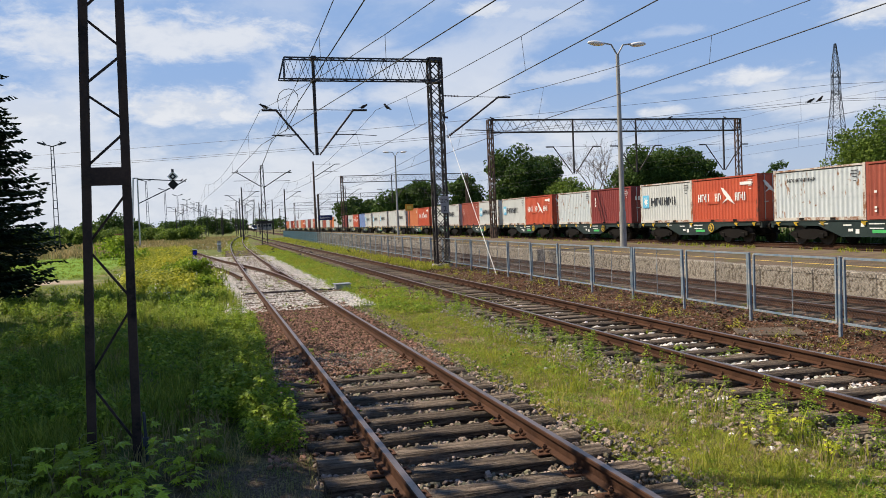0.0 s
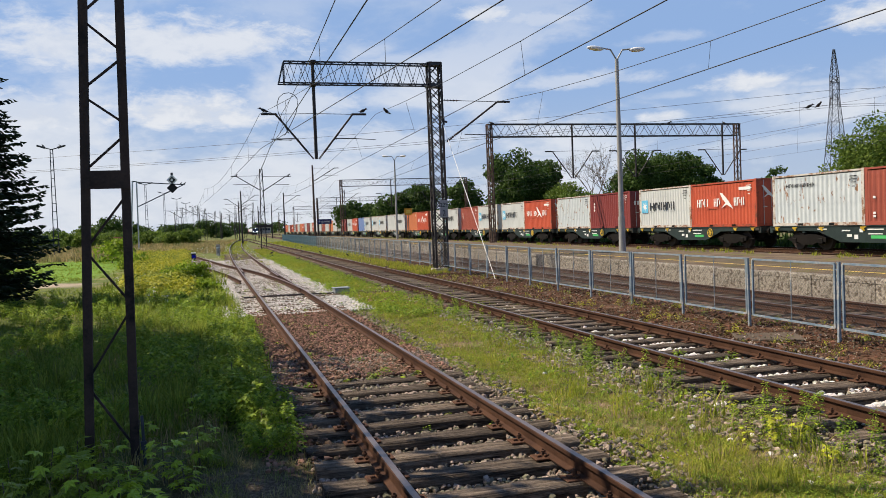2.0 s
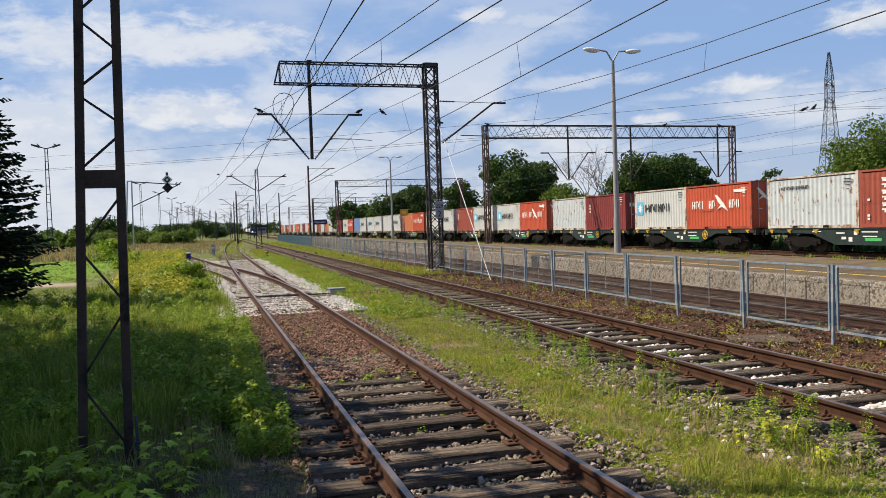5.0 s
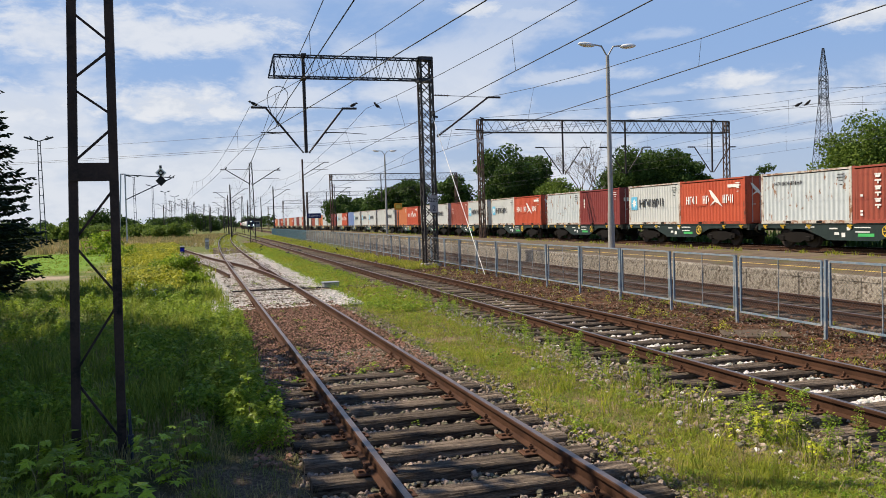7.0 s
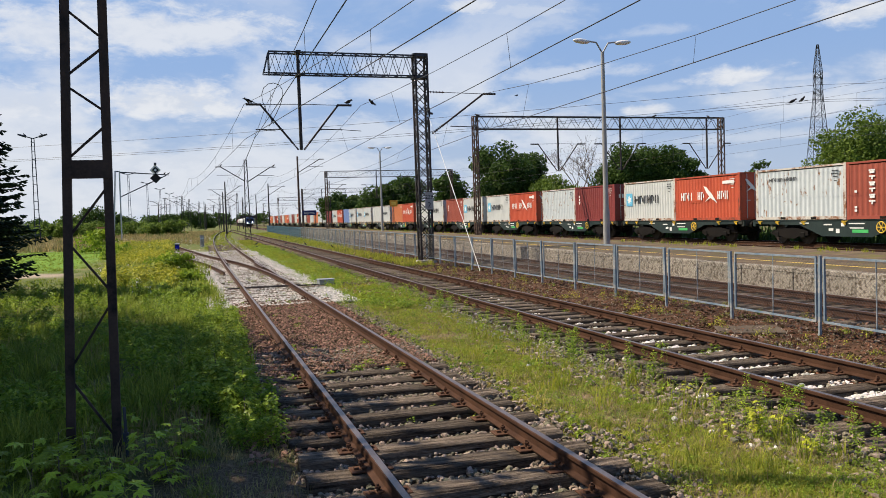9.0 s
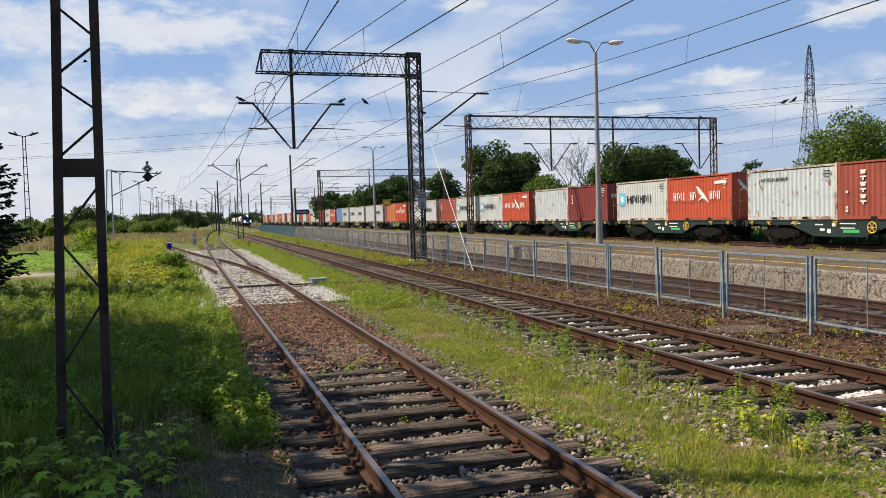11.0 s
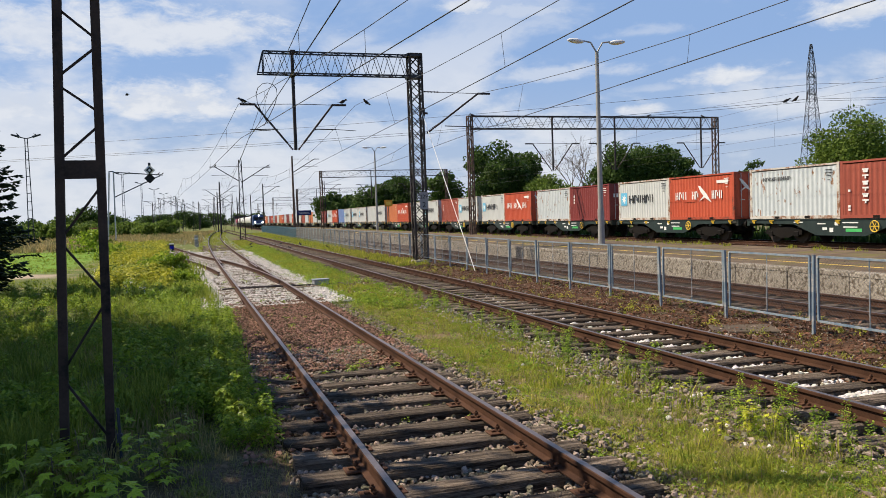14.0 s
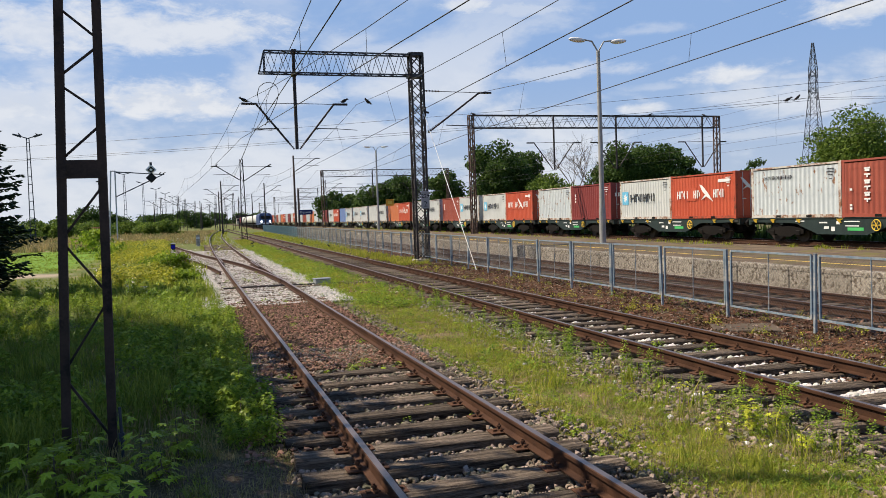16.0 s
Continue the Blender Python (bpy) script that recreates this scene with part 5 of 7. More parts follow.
def cover(name, makers, n, spot, size, mat, label, category, seed, tilt=0.12, level=None, shrink=None):
    """Many tufts or plants of a few shapes, as one stuff object."""
    rng = np.random.default_rng(seed)
    vs, fs, k = [], [], 0
    x, y = spot(rng, n)
    z = ground_z(x, y) - 0.012 if level is None else np.full(n, level)
    k_size = np.ones(n) if shrink is None else np.array([shrink(a, b) for a, b in zip(x, y)])
    pts = np.stack([x, y, z], 1)
    for g in range(len(makers)):
        sel = pts[g::len(makers)]
        if not len(sel):
            continue
        bv, bf = makers[g]
        s = rng.uniform(size[0], size[1], (len(sel), 1)) * np.ones((1, 3)) * k_size[g::len(makers)][:, None]
        v, f = scatter(bv, bf, sel, rng.uniform(0, 6.3, len(sel)), s, rng, tilt)
        vs.append(v), fs.append(f + k)
        k += len(v)
    ob = np_mesh(name, np.concatenate(vs), np.concatenate(fs), mat)
    return tagged(ob, label, category, kind="stuff")


def patchy(rng, n, x0, x1, y0, y1, power=1.5, scale=0.8, keep=0.42, edge=0.35, seed=0.0):
    """Places in a strip, thinned by soft noise so that bare soil shows; x0 and x1 may be functions of y."""
    xs, ys = [], []
    f0 = x0 if callable(x0) else (lambda y: x0)
    f1 = x1 if callable(x1) else (lambda y: x1)
    while len(xs) < n:
        y = y0 + (y1 - y0) * rng.random() ** power
        a, b = f0(y), f1(y)
        x = a + (b - a) * rng.random()
        if noise.noise((x * scale + seed, y * scale * 0.7, seed)) * 0.5 + 0.5 < keep - 0.25 + 0.5 * rng.random():
            continue
        if x < -4.8 and 34.8 < y + 0.4 * x < 39.6:
            continue
        if min(x - a, b - x) < edge * rng.random():
            continue
        xs.append(x), ys.append(y)
    return np.array(xs), np.array(ys)


rg = np.random.default_rng(11)
TUFTS = [blade_clump(rg, 28, 0.085, 0.11, 0.0068, 0.85) for _ in range(5)]
STALKS = [blade_clump(rg, 9, 0.13, 0.10, 0.0045, 0.6) for _ in range(3)]
HERBS = [leafy_plant(rg, 30, 0.10, 0.06, 0.022) for _ in range(5)]
TALL = [blade_clump(rg, 14, 0.42, 0.10, 0.011, 0.45) for _ in range(4)]
FARTUFT = [blade_clump(rg, 9, 0.34, 0.22, 0.040, 0.45) for _ in range(4)]
NETTLES = [leafy_plant(rg, 95, 0.40, 0.16, 0.052) for _ in range(5)]
LOWWEED = [leafy_plant(rg, 46, 0.15, 0.10, 0.036) for _ in range(4)]
SPIKES = [leafy_plant(rg, 120, 0.40, 0.07, 0.026, 0.1) for _ in range(5)]

# strip between the siding and the running track
cover("grass", TUFTS, 7600, lambda r, n: patchy(r, n, 3.3, lambda y: mid_b(y) - (1.75 if y < 9.5 else 1.30), 3.6, 24, 1.35, 1.3, 0.44, 0.5, 1.0), (0.4, 0.95), M_GRASS, "yellow-green tufted grass between the tracks", "grass", 21)
cover("tall_grass", TALL, 60, lambda r, n: patchy(r, n, 3.5, lambda y: mid_b(y) - 1.3, 5.0, 22, 1.3, 0.9, 0.45, 0.5, 4.0), (0.5, 1.0), M_GRASS, "taller grass tufts between the tracks", "grass", 22)
cover("verge_weeds", SPIKES, 190, lambda r, n: patchy(r, n, lambda y: mid_b(y) - 2.0, lambda y: mid_b(y) - 0.95, 5.0, 24, 1.2, 0.8, 0.45, 0.2, 7.0), (0.4, 1.15), M_WEED, "upright leafy weeds along the track", "weeds", 23)
cover("low_weeds", LOWWEED, 130, lambda r, n: patchy(r, n, 3.1, lambda y: mid_b(y) + 0.9, 8, 30, 1.3, 0.9, 0.42, 0.1, 9.0), (0.5, 1.3), M_WEED, "low broad-leaved weeds between the rails and stones", "weeds", 24)
cover("middle_grass", FARTUFT, 6000, lambda r, n: patchy(r, n, lambda y: 3.9 + bend_a(y), lambda y: mid_b(y) - 1.25, 20, 95, 1.15, 0.8, 0.52, 0.4, 3.0), (0.18, 0.55), M_GRASS, "rough grass between the tracks further on", "grass", 25)
cover("far_verge_grass", FARTUFT, 1800, lambda r, n: patchy(r, n, lambda y: mid_b(y) + 1.6, lambda y: 9.6 + skew(y), 34, 150, 1.2, 0.5, 0.42, 0.3, 5.0), (0.3, 0.8), M_GRASS, "thin grass along the fence further on", "grass", 26)
cover("fence_tufts", TUFTS, 130, lambda r, n: patchy(r, n, lambda y: 8.2 + skew(y), lambda y: 10.8 + skew(y), 8, 36, 1.2, 1.2, 0.6, 0.1, 12.0), (0.6, 1.4), M_GRASS, "sparse tufts in the dirt along the fence", "grass", 27)
cover("green_tufts", TUFTS, 2600, lambda r, n: patchy(r, n, 3.3, lambda y: mid_b(y) - (1.6 if y < 9.5 else 1.2), 4.0, 24, 1.35, 1.1, 0.46, 0.4, 21.0), (0.35, 0.9), M_GRASS_D, "darker green tufts between the tracks", "grass", 20)
cover("strip_herbs", HERBS, 3800, lambda r, n: patchy(r, n, 3.25, lambda y: mid_b(y) - 1.05, 4.2, 22, 1.3, 1.1, 0.42, 0.3, 13.0), (0.4, 0.85), M_WEED, "small leafy herbs in the grass between the tracks", "weeds", 28)
cover("strip_stalks", STALKS, 1900, lambda r, n: patchy(r, n, 3.4, lambda y: mid_b(y) - 1.2, 4.2, 22, 1.25, 0.9, 0.42, 0.3, 17.0), (0.5, 1.3), M_DRYGRASS, "thin dry stalks in the grass between the tracks", "grass", 29)
cover("fence_weeds", HERBS, 230, lambda r, n: patchy(r, n, lambda y: 8.1 + skew(y), lambda y: 11.0 + skew(y), 7, 40, 1.2, 1.0, 0.62, 0.1, 15.0), (0.8, 2.0), M_WEED_Y, "yellow-green weeds in the dirt along the fence", "weeds", 30)
cover("soil_stalks", STALKS, 700, lambda r, n: patchy(r, n, -0.9, 0.85, 4.8, 9.0, 1.0, 1.0, 0.40, 0.1, 43.0), (0.5, 1.1), M_DRYGRASS, "thin dry grass on worn soil by the mast", "grass", 43)
cover("far_rail_grass", FARTUFT, 2600, lambda r, n: patchy(r, n, lambda y: mid_b(y) - 1.6, lambda y: mid_b(y) + 1.7, 27, 115, 1.1, 0.6, 0.46, 0.1, 61.0), (0.15, 0.48), M_GRASS_D, "grass growing over the running track further on", "grass", 61)
cover("middle_dry_grass", FARTUFT, 1300, lambda r, n: patchy(r, n, lambda y: 3.9 + bend_a(y), lambda y: 9.4 + skew(y), 24, 110, 1.1, 0.6, 0.46, 0.2, 63.0), (0.12, 0.4), M_DRYGRASS, "dry grass between the tracks further on", "grass", 63)
cover("middle_herbs", HERBS, 1500, lambda r, n: patchy(r, n, lambda y: 3.7 + bend_a(y), lambda y: mid_b(y) - 1.1, 18, 70, 1.2, 0.7, 0.46, 0.2, 65.0), (1.0, 2.6), M_WEED, "leafy herbs in the grass further on", "weeds", 65)
# left of the siding
cover("dead_stalks", TALL, 420, lambda r, n: patchy(r, n, lambda y: -1.2 - 0.2 * y, 0.2, 7.0, 17, 1.2, 0.9, 0.55, 0.2, 71.0), (0.4, 0.85), M_DRYGRASS, "brown dead stalks among the weeds", "grass", 71)
cover("undergrowth_grass", TALL, 3900, lambda r, n: patchy(r, n, lambda y: -1.6 - 0.30 * y, lambda y: 0.72 if y > 9 else -0.95, 4.2, 26, 1.25, 0.7, 0.52, 0.3, 2.0), (0.45, 1.25), M_GRASS_D, "long lush grass beside the siding", "grass", 31, shrink=lambda x, y: 0.55 if y > 18 and x < -2.5 else 1.0)
cover("thin_verge_grass", TUFTS, 1300, lambda r, n: patchy(r, n, -2.2, 0.1, 4.2, 10, 1.0, 0.9, 0.5, 0.1, 41.0), (0.5, 1.2), M_GRASS_D, "thin grass on shaded soil by the mast", "grass", 42)
cover("undergrowth_weeds", NETTLES, 950, lambda r, n: patchy(r, n, lambda y: -1.4 - 0.24 * y, 0.62, 9.0, 30, 1.25, 0.8, 0.58, 0.25, 6.0), (0.55, 1.25), M_WEED, "leafy nettle-like weeds beside the siding", "weeds", 32)
cover("edge_weeds", NETTLES, 230, lambda r, n: patchy(r, n, lambda y: -0.2 if y > 9 else 0.2, 0.78, 7.7, 19, 1.15, 0.9, 0.36, 0.05, 16.0), (0.6, 1.2), M_WEED, "dense leafy weeds at the siding's edge", "weeds", 37, shrink=lambda x, y: 0.7 if y < 9 else 1.0)
cover("meadow_grass", FARTUFT, 7800, lambda r, n: patchy(r, n, lambda y: -2.5 - 0.30 * y, lambda y: 0.5 if y < 42 else -1.5, 24, 100, 1.1, 0.35, 0.34, 0.3, 8.0), (0.6, 1.5), M_GRASS_D, "rough meadow grass left of the siding", "grass", 33, shrink=lambda x, y: 0.3 if x < -4.0 else 1.0)
cover("yellow_weeds", [leafy_plant(rg, 40, 0.7, 0.28, 0.12) for _ in range(4)], 1500, lambda r, n: patchy(r, n, lambda y: -0.9 - 0.075 * y, lambda y: 0.3 - 0.03 * y, 26, 85, 1.0, 0.3, 0.40, 0.3, 14.0), (0.5, 1.1), M_WEED_Y, "yellow-flowering weeds in the meadow", "weeds", 34)
cover("dry_grass", FARTUFT, 3200, lambda r, n: patchy(r, n, lambda y: -10 - 0.34 * y, lambda y: -4.0 + 0.02 * y, 78, 190, 1.0, 0.15, 0.30, 0.3, 18.0), (1.2, 2.6), M_DRYGRASS, "tall dry grass across the field", "grass", 35)
cover("centre_dry_grass", FARTUFT, 1500, lambda r, n: patchy(r, n, lambda y: -5, lambda y: 0.6 + bend_a(y), 85, 210, 1.0, 0.2, 0.36, 0.3, 19.0), (0.8, 1.8), M_DRYGRASS, "dry grass round the far points", "grass", 36)
cover("white_flowers", [leafy_plant(rg, 16, 0.6, 0.16, 0.07) for _ in range(3)], 220, lambda r, n: patchy(r, n, lambda y: -1 - 0.08 * y, lambda y: 0.4 if y < 60 else 4.5, 24, 120, 1.0, 0.4, 0.5, 0.1, 22.0), (0.5, 1.0), M_FLOWER_W, "small white flower heads in the meadow", "flowers", 38)
cover("platform_weeds", FARTUFT, 600, lambda r, n: patchy(r, n, lambda y: 20.2 + skew(y), lambda y: 24.2 + 0.3 * skew(y), 14, 120, 1.1, 0.5, 0.40, 0.1, 25.0), (0.5, 1.0), M_GRASS_D, "weeds between the platform and the goods track", "weeds", 39)


# weeds backing the gap under the train; the dark leaf colour stands for its shadow
cover("embankment_weeds", FARTUFT, 1500, lambda r, n: patchy(r, n, lambda y: 31.4, lambda y: 35.5, 12, 130, 1.2, 0.5, 0.3, 0.1, 51.0), (1.6, 3.2), M_LEAF_D, "tall weeds behind the goods train, coloured dark for its shade", "weeds", 51)
cover("platform_edge_weeds", FARTUFT, 300, lambda r, n: patchy(r, n, lambda y: 18.9 + skew(y), lambda y: 19.85 + skew(y), 12, 110, 1.2, 0.5, 0.45, 0.1, 53.0), (0.25, 0.6), M_GRASS, "yellowish weeds along the platform's far edge", "weeds", 53, level=PLAT_Z)


cover("sleeper_weeds", FARTUFT, 3000, lambda r, n: patchy(r, n, lambda y: mid_b(y) - 0.65, lambda y: mid_b(y) + 0.65, 16, 95, 1.1, 0.7, 0.52, 0.05, 57.0), (0.15, 0.45), M_GRASS, "weeds between the running track's rails", "weeds", 57)
cover("siding_weeds", FARTUFT, 2000, lambda r, n: patchy(r, n, lambda y: mid_a(y) - 1.6, lambda y: mid_a(y) + 1.6, 50, 190, 1.1, 0.4, 0.45, 0.05, 58.0), (0.2, 0.6), M_GRASS, "weeds over the far end of the siding", "weeds", 58)
cover("gravel_weeds", LOWWEED, 150, lambda r, n: patchy(r, n, lambda y: mid_a(y) - 1.3, lambda y: mid_a(y) + 1.6, 5, 34, 1.2, 0.8, 0.5, 0.05, 59.0), (0.4, 1.1), M_WEED, "small weeds sprouting in the siding's gravel", "weeds", 59)


def maple_leaf():
    """A five-lobed leaf, slightly cupped."""
    bm = bmesh.new()
    tips = [(-0.28, -0.10), (-0.62, 0.12), (-0.30, 0.22), (-0.58, 0.62), (-0.20, 0.52), (0.0, 1.0), (0.20, 0.52), (0.58, 0.62), (0.30, 0.22), (0.62, 0.12), (0.28, -0.10)]
    c = bm.verts.new((0, 0.18, 0.0))
    v = [bm.verts.new((x, y, -0.28 * (x * x + (y - 0.2) ** 2) + (0.03 if i % 2 == 0 else 0))) for i, (x, y) in enumerate(tips)]
    base = bm.verts.new((0, 0.0, 0.01))
    for a, b in zip(v, v[1:]):
        bm.faces.new((c, a, b))
    bm.faces.new((c, v[-1], base))
    bm.faces.new((c, base, v[0]))
    stalk = [bm.verts.new(p) for p in ((-0.022, -0.9, -0.05), (0.022, -0.9, -0.05), (0.0, -0.9, -0.085))]
    ends = [bm.verts.new(p) for p in ((-0.018, 0.02, 0.0), (0.018, 0.02, 0.0), (0.0, 0.02, -0.03))]
    for a in range(3):
        bm.faces.new((stalk[a], stalk[(a + 1) % 3], ends[(a + 1) % 3], ends[a]))
    bmesh.ops.recalc_face_normals(bm, faces=bm.faces[:])
    me = bpy.data.meshes.new("leaf")
    bm.to_mesh(me), bm.free()
    me.materials.append(M_MAPLE)
    return me


MAPLE = maple_leaf()


def maple_sapling(x, y, h, n, size, seed, leaf=None, label="young maple sapling with broad green lobed leaves"):
    r = random.Random(seed)
    z = lift(x, y)
    top = thing("maple_sapling", (x, y, z - 0.01), label=label, category="sapling", group="maple saplings")
    bm = bmesh.new()
    joints = []
    lean = Vector((r.uniform(-0.15, 0.15), r.uniform(-0.15, 0.15), 1))
    rod(bm, (0, 0, 0), lean * h * 0.95, 0.008, 0.004, 5)
    for i in range(n):
        t = 0.3 + 0.7 * (i + 0.5) / n
        a = i * 2.4 + r.uniform(-0.4, 0.4)
        p = lean * h * t * 0.95
        s = size * r.uniform(0.6, 1.15)
        dip = r.uniform(-35, 15)
        d = radians(dip)
        q = p + Vector((math.cos(a) * math.cos(d), math.sin(a) * math.cos(d), math.sin(d))) * 0.9 * s
        joints.append((q, a, dip, s))
    part("stem", bm, M_BARK, top)
    for q, a, dip, s in joints:
        m = Matrix.Translation(q) @ pose(0, 0, 0, 0, 0, math.degrees(a) - 90) @ pose(0, 0, 0, dip, r.uniform(-25, 25), 0) @ Matrix.Diagonal((s, s, s, 1))
        shared("leaf", leaf or MAPLE, top, m)


SAPLINGS = [(-0.76, 8.3, 0.40, 18, 0.13), (-0.20, 7.7, 0.40, 20, 0.13), (-1.25, 7.75, 0.42, 20, 0.16), (-0.72, 7.05, 0.30, 18, 0.15), (-0.32, 7.2, 0.24, 16, 0.13), (-1.75, 7.6, 0.36, 16, 0.15), (-1.42, 7.35, 0.46, 22, 0.17), (-1.12, 7.0, 0.38, 20, 0.16), (-0.80, 6.75, 0.30, 18, 0.16), (-0.95, 7.45, 0.50, 20, 0.14), (-0.5, 7.4, 0.42, 18, 0.14), (-1.62, 6.85, 0.34, 18, 0.16), (-0.62, 6.4, 0.24, 14, 0.15),
            (-1.3, 6.4, 0.26, 14, 0.16), (-1.0, 6.1, 0.2, 12, 0.15), (-0.3, 7.0, 0.26, 12, 0.12), (0.62, 5.55, 0.22, 12, 0.09), (-0.12, 8.2, 0.36, 14, 0.11), (0.40, 8.4, 0.42, 16, 0.11), (0.5, 9.6, 0.5, 18, 0.11),
            (0.2, 10.6, 0.55, 18, 0.12), (-0.3, 9.5, 0.4, 16, 0.12), (2.5, 10.9, 0.14, 8, 0.08), (1.75, 11.0, 0.13, 8, 0.08), (3.15, 7.2, 0.14, 7, 0.07)]
for i, (x, y, h, n, s) in enumerate(SAPLINGS):
    maple_sapling(x, y, h, n, s * 0.85, 40 + i)
MAPLE_Y = MAPLE.copy()
MAPLE_Y.materials[0] = M_MAPLE_Y
for i, (x, y, h, n, s) in enumerate(((5.02, 6.28, 0.34, 46, 0.060), (5.25, 6.25, 0.22, 30, 0.055), (5.05, 5.62, 0.18, 26, 0.055), (4.86, 6.5, 0.16, 18, 0.05), (5.35, 7.4, 0.2, 12, 0.05), (5.5, 8.1, 0.22, 12, 0.05))):
    maple_sapling(x, y, h, n, s, 80 + i, MAPLE_Y, "small yellowing sapling among stones by the track")


def broadleaf(x, y, h, rad, seed, mat=None, leaves=17000, leaf=0.25, low=0.04, name="tree", label="leafy green tree behind the goods train", clumps=44):
    """Tapered trunk with limbs and a crown of leaf clumps with gaps."""
    rng = np.random.default_rng(seed)
    top = thing(name, (x, y, -0.1), label=label, category="tree")
    bm = bmesh.new()
    rod(bm, (0, 0, 0), (0, 0, h * 0.55), h * 0.022, h * 0.012, 8)
    cs = []
    for i in range(clumps):
        u = rng.normal(size=3)
        u /= np.linalg.norm(u)
        rr = rng.uniform(0.3, 0.85)
        c = np.array([u[0] * rad * rr, u[1] * rad * rr, h * (low + (1 - low) / 2) + u[2] * h * (1 - low) / 2 * rr * 0.92])
        if low < 0.01:
            c[2] = h * rng.uniform(0.06, 0.8)
            c[:2] *= 1.25 - 0.45 * c[2] / h
        cs.append((c, rad * rng.uniform(0.30, 0.48)))
        if i < 12:
            a = (0, 0, h * rng.uniform(0.2, 0.5))
            rod(bm, a, tuple(c * 0.9), h * 0.008, h * 0.003, 5)
    part("trunk", bm, M_BARK, top)
    pts = []
    for c, r in cs:
        m = leaves // clumps
        u = rng.normal(size=(m, 3))
        u /= np.linalg.norm(u, axis=1)[:, None]
        pts.append(c + u * r * (rng.random((m, 1)) ** 0.4) * np.array([1, 1, 0.75]))
    pts = np.concatenate(pts)
    pts[:, 2] = np.maximum(pts[:, 2], 0.25)
    n = len(pts)
    a = rng.normal(size=(n, 3))
    a /= np.linalg.norm(a, axis=1)[:, None]
    b = np.cross(a, rng.normal(size=(n, 3)))
    b /= np.linalg.norm(b, axis=1)[:, None]
    s = (leaf * rng.uniform(0.6, 1.3, n))[:, None]
    v = np.stack([pts - a * s * 0.5, pts + b * s * 0.32, pts + a * s * 0.5, pts - b * s * 0.32], 1).reshape(-1, 3)
    k = np.arange(n)[:, None] * 4
    f = np.concatenate([k + [0, 1, 2], k + [0, 2, 3]], 0)
    ob = np_mesh("crown", v, f, mat or M_LEAF, top)
    return top


T_DARK = "dark green leafy tree behind the goods train"
broadleaf(39.5, 100, 12.6, 4.6, 1, M_LEAF_D, 17000, 0.40, label=T_DARK)
broadleaf(44.8, 104, 12.0, 3.8, 2, M_LEAF_D, 17000, 0.40, label=T_DARK)
broadleaf(42.8, 92, 7.6, 3.2, 3, M_LEAF, 6000, 0.36, label="bright green young tree behind the goods train")
broadleaf(48.0, 96, 6.4, 3.0, 4, M_LEAF, 5000, 0.36, label="bright green young tree behind the goods train")
broadleaf(58.0, 100, 12.4, 4.6, 5, M_LEAF_D, 17000, 0.40, label=T_DARK)
broadleaf(64.2, 100, 13.0, 4.6, 6, M_LEAF_D, 17000, 0.40, label=T_DARK)
broadleaf(68.2, 101, 11.2, 3.4, 7, M_LEAF_D, 17000, 0.40, label=T_DARK)
broadleaf(74.5, 75, 14.2, 6.4, 8, M_LEAF, 19000, 0.38, label="large bright green tree behind the goods train", clumps=34)
broadleaf(83.0, 80, 12.0, 5.5, 9, M_LEAF, 5200, label="large bright green tree behind the goods train")
broadleaf(80.5, 100, 10.2, 2.2, 10, M_LEAF_D, 4000, 0.36, label=T_DARK)
broadleaf(34.0, 150, 9.6, 4.4, 11, M_LEAF_D, 9000, 0.55, label=T_DARK)
broadleaf(39.5, 150, 10.8, 4.6, 12, M_LEAF_D, 9000, 0.55, label=T_DARK)
broadleaf(45.5, 142, 11.6, 3.8, 13, M_LEAF_D, 9000, 0.55, label=T_DARK)
broadleaf(30.8, 180, 8.6, 4.0, 14, M_LEAF_D, 8000, 0.58, label=T_DARK)
broadleaf(35.0, 182, 8.2, 3.6, 15, M_LEAF_D, 8000, 0.58, label=T_DARK)
for i in range(7):
    broadleaf(70 + 4.2 * i, 108 + (i % 3) * 3, 5.6 + (i % 2) * 1.2, 2.6, 20 + i, M_LEAF, 1800, 0.4, name="shrub", label="green shrub behind the goods train")


def dead_tree(x, y, h, seed):
    r = random.Random(seed)
    top = thing("bare_tree", (x, y, -0.1), label="half-bare grey tree with thin twigs", category="tree")
    trunk, twigs = bmesh.new(), bmesh.new()

    def grow(p, way, n, rad, deep):
        q = p + way * n
        rod(trunk if deep > 3 else twigs, p, q, rad, rad * 0.6, 5, False)
        if deep:
            for _ in range(3):
                turn = Vector((r.uniform(-1, 1), r.uniform(-1, 1), r.uniform(-0.2, 0.8))) * 0.75
                grow(q, (way + turn).normalized(), n * r.uniform(0.6, 0.85), rad * 0.55, deep - 1)
    grow(Vector((0, 0, 0)), Vector((0, 0, 1)), h * 0.36, 0.17, 5)
    part("trunk", trunk, M_BARK, top)
    part("crown", twigs, M_BARK, top, "thin bare grey twigs")


dead_tree(50.5, 99, 10.2, 4)
dead_tree(53.2, 99, 10.0, 6)


def bush(x, y, h, rad, seed, mat, leaf=0.4, n=1500, label="green bush at the edge of the field"):
    broadleaf(x, y, h, rad, seed, mat, n, leaf, 0.0, "bush", label, 26)


rb = random.Random(9)
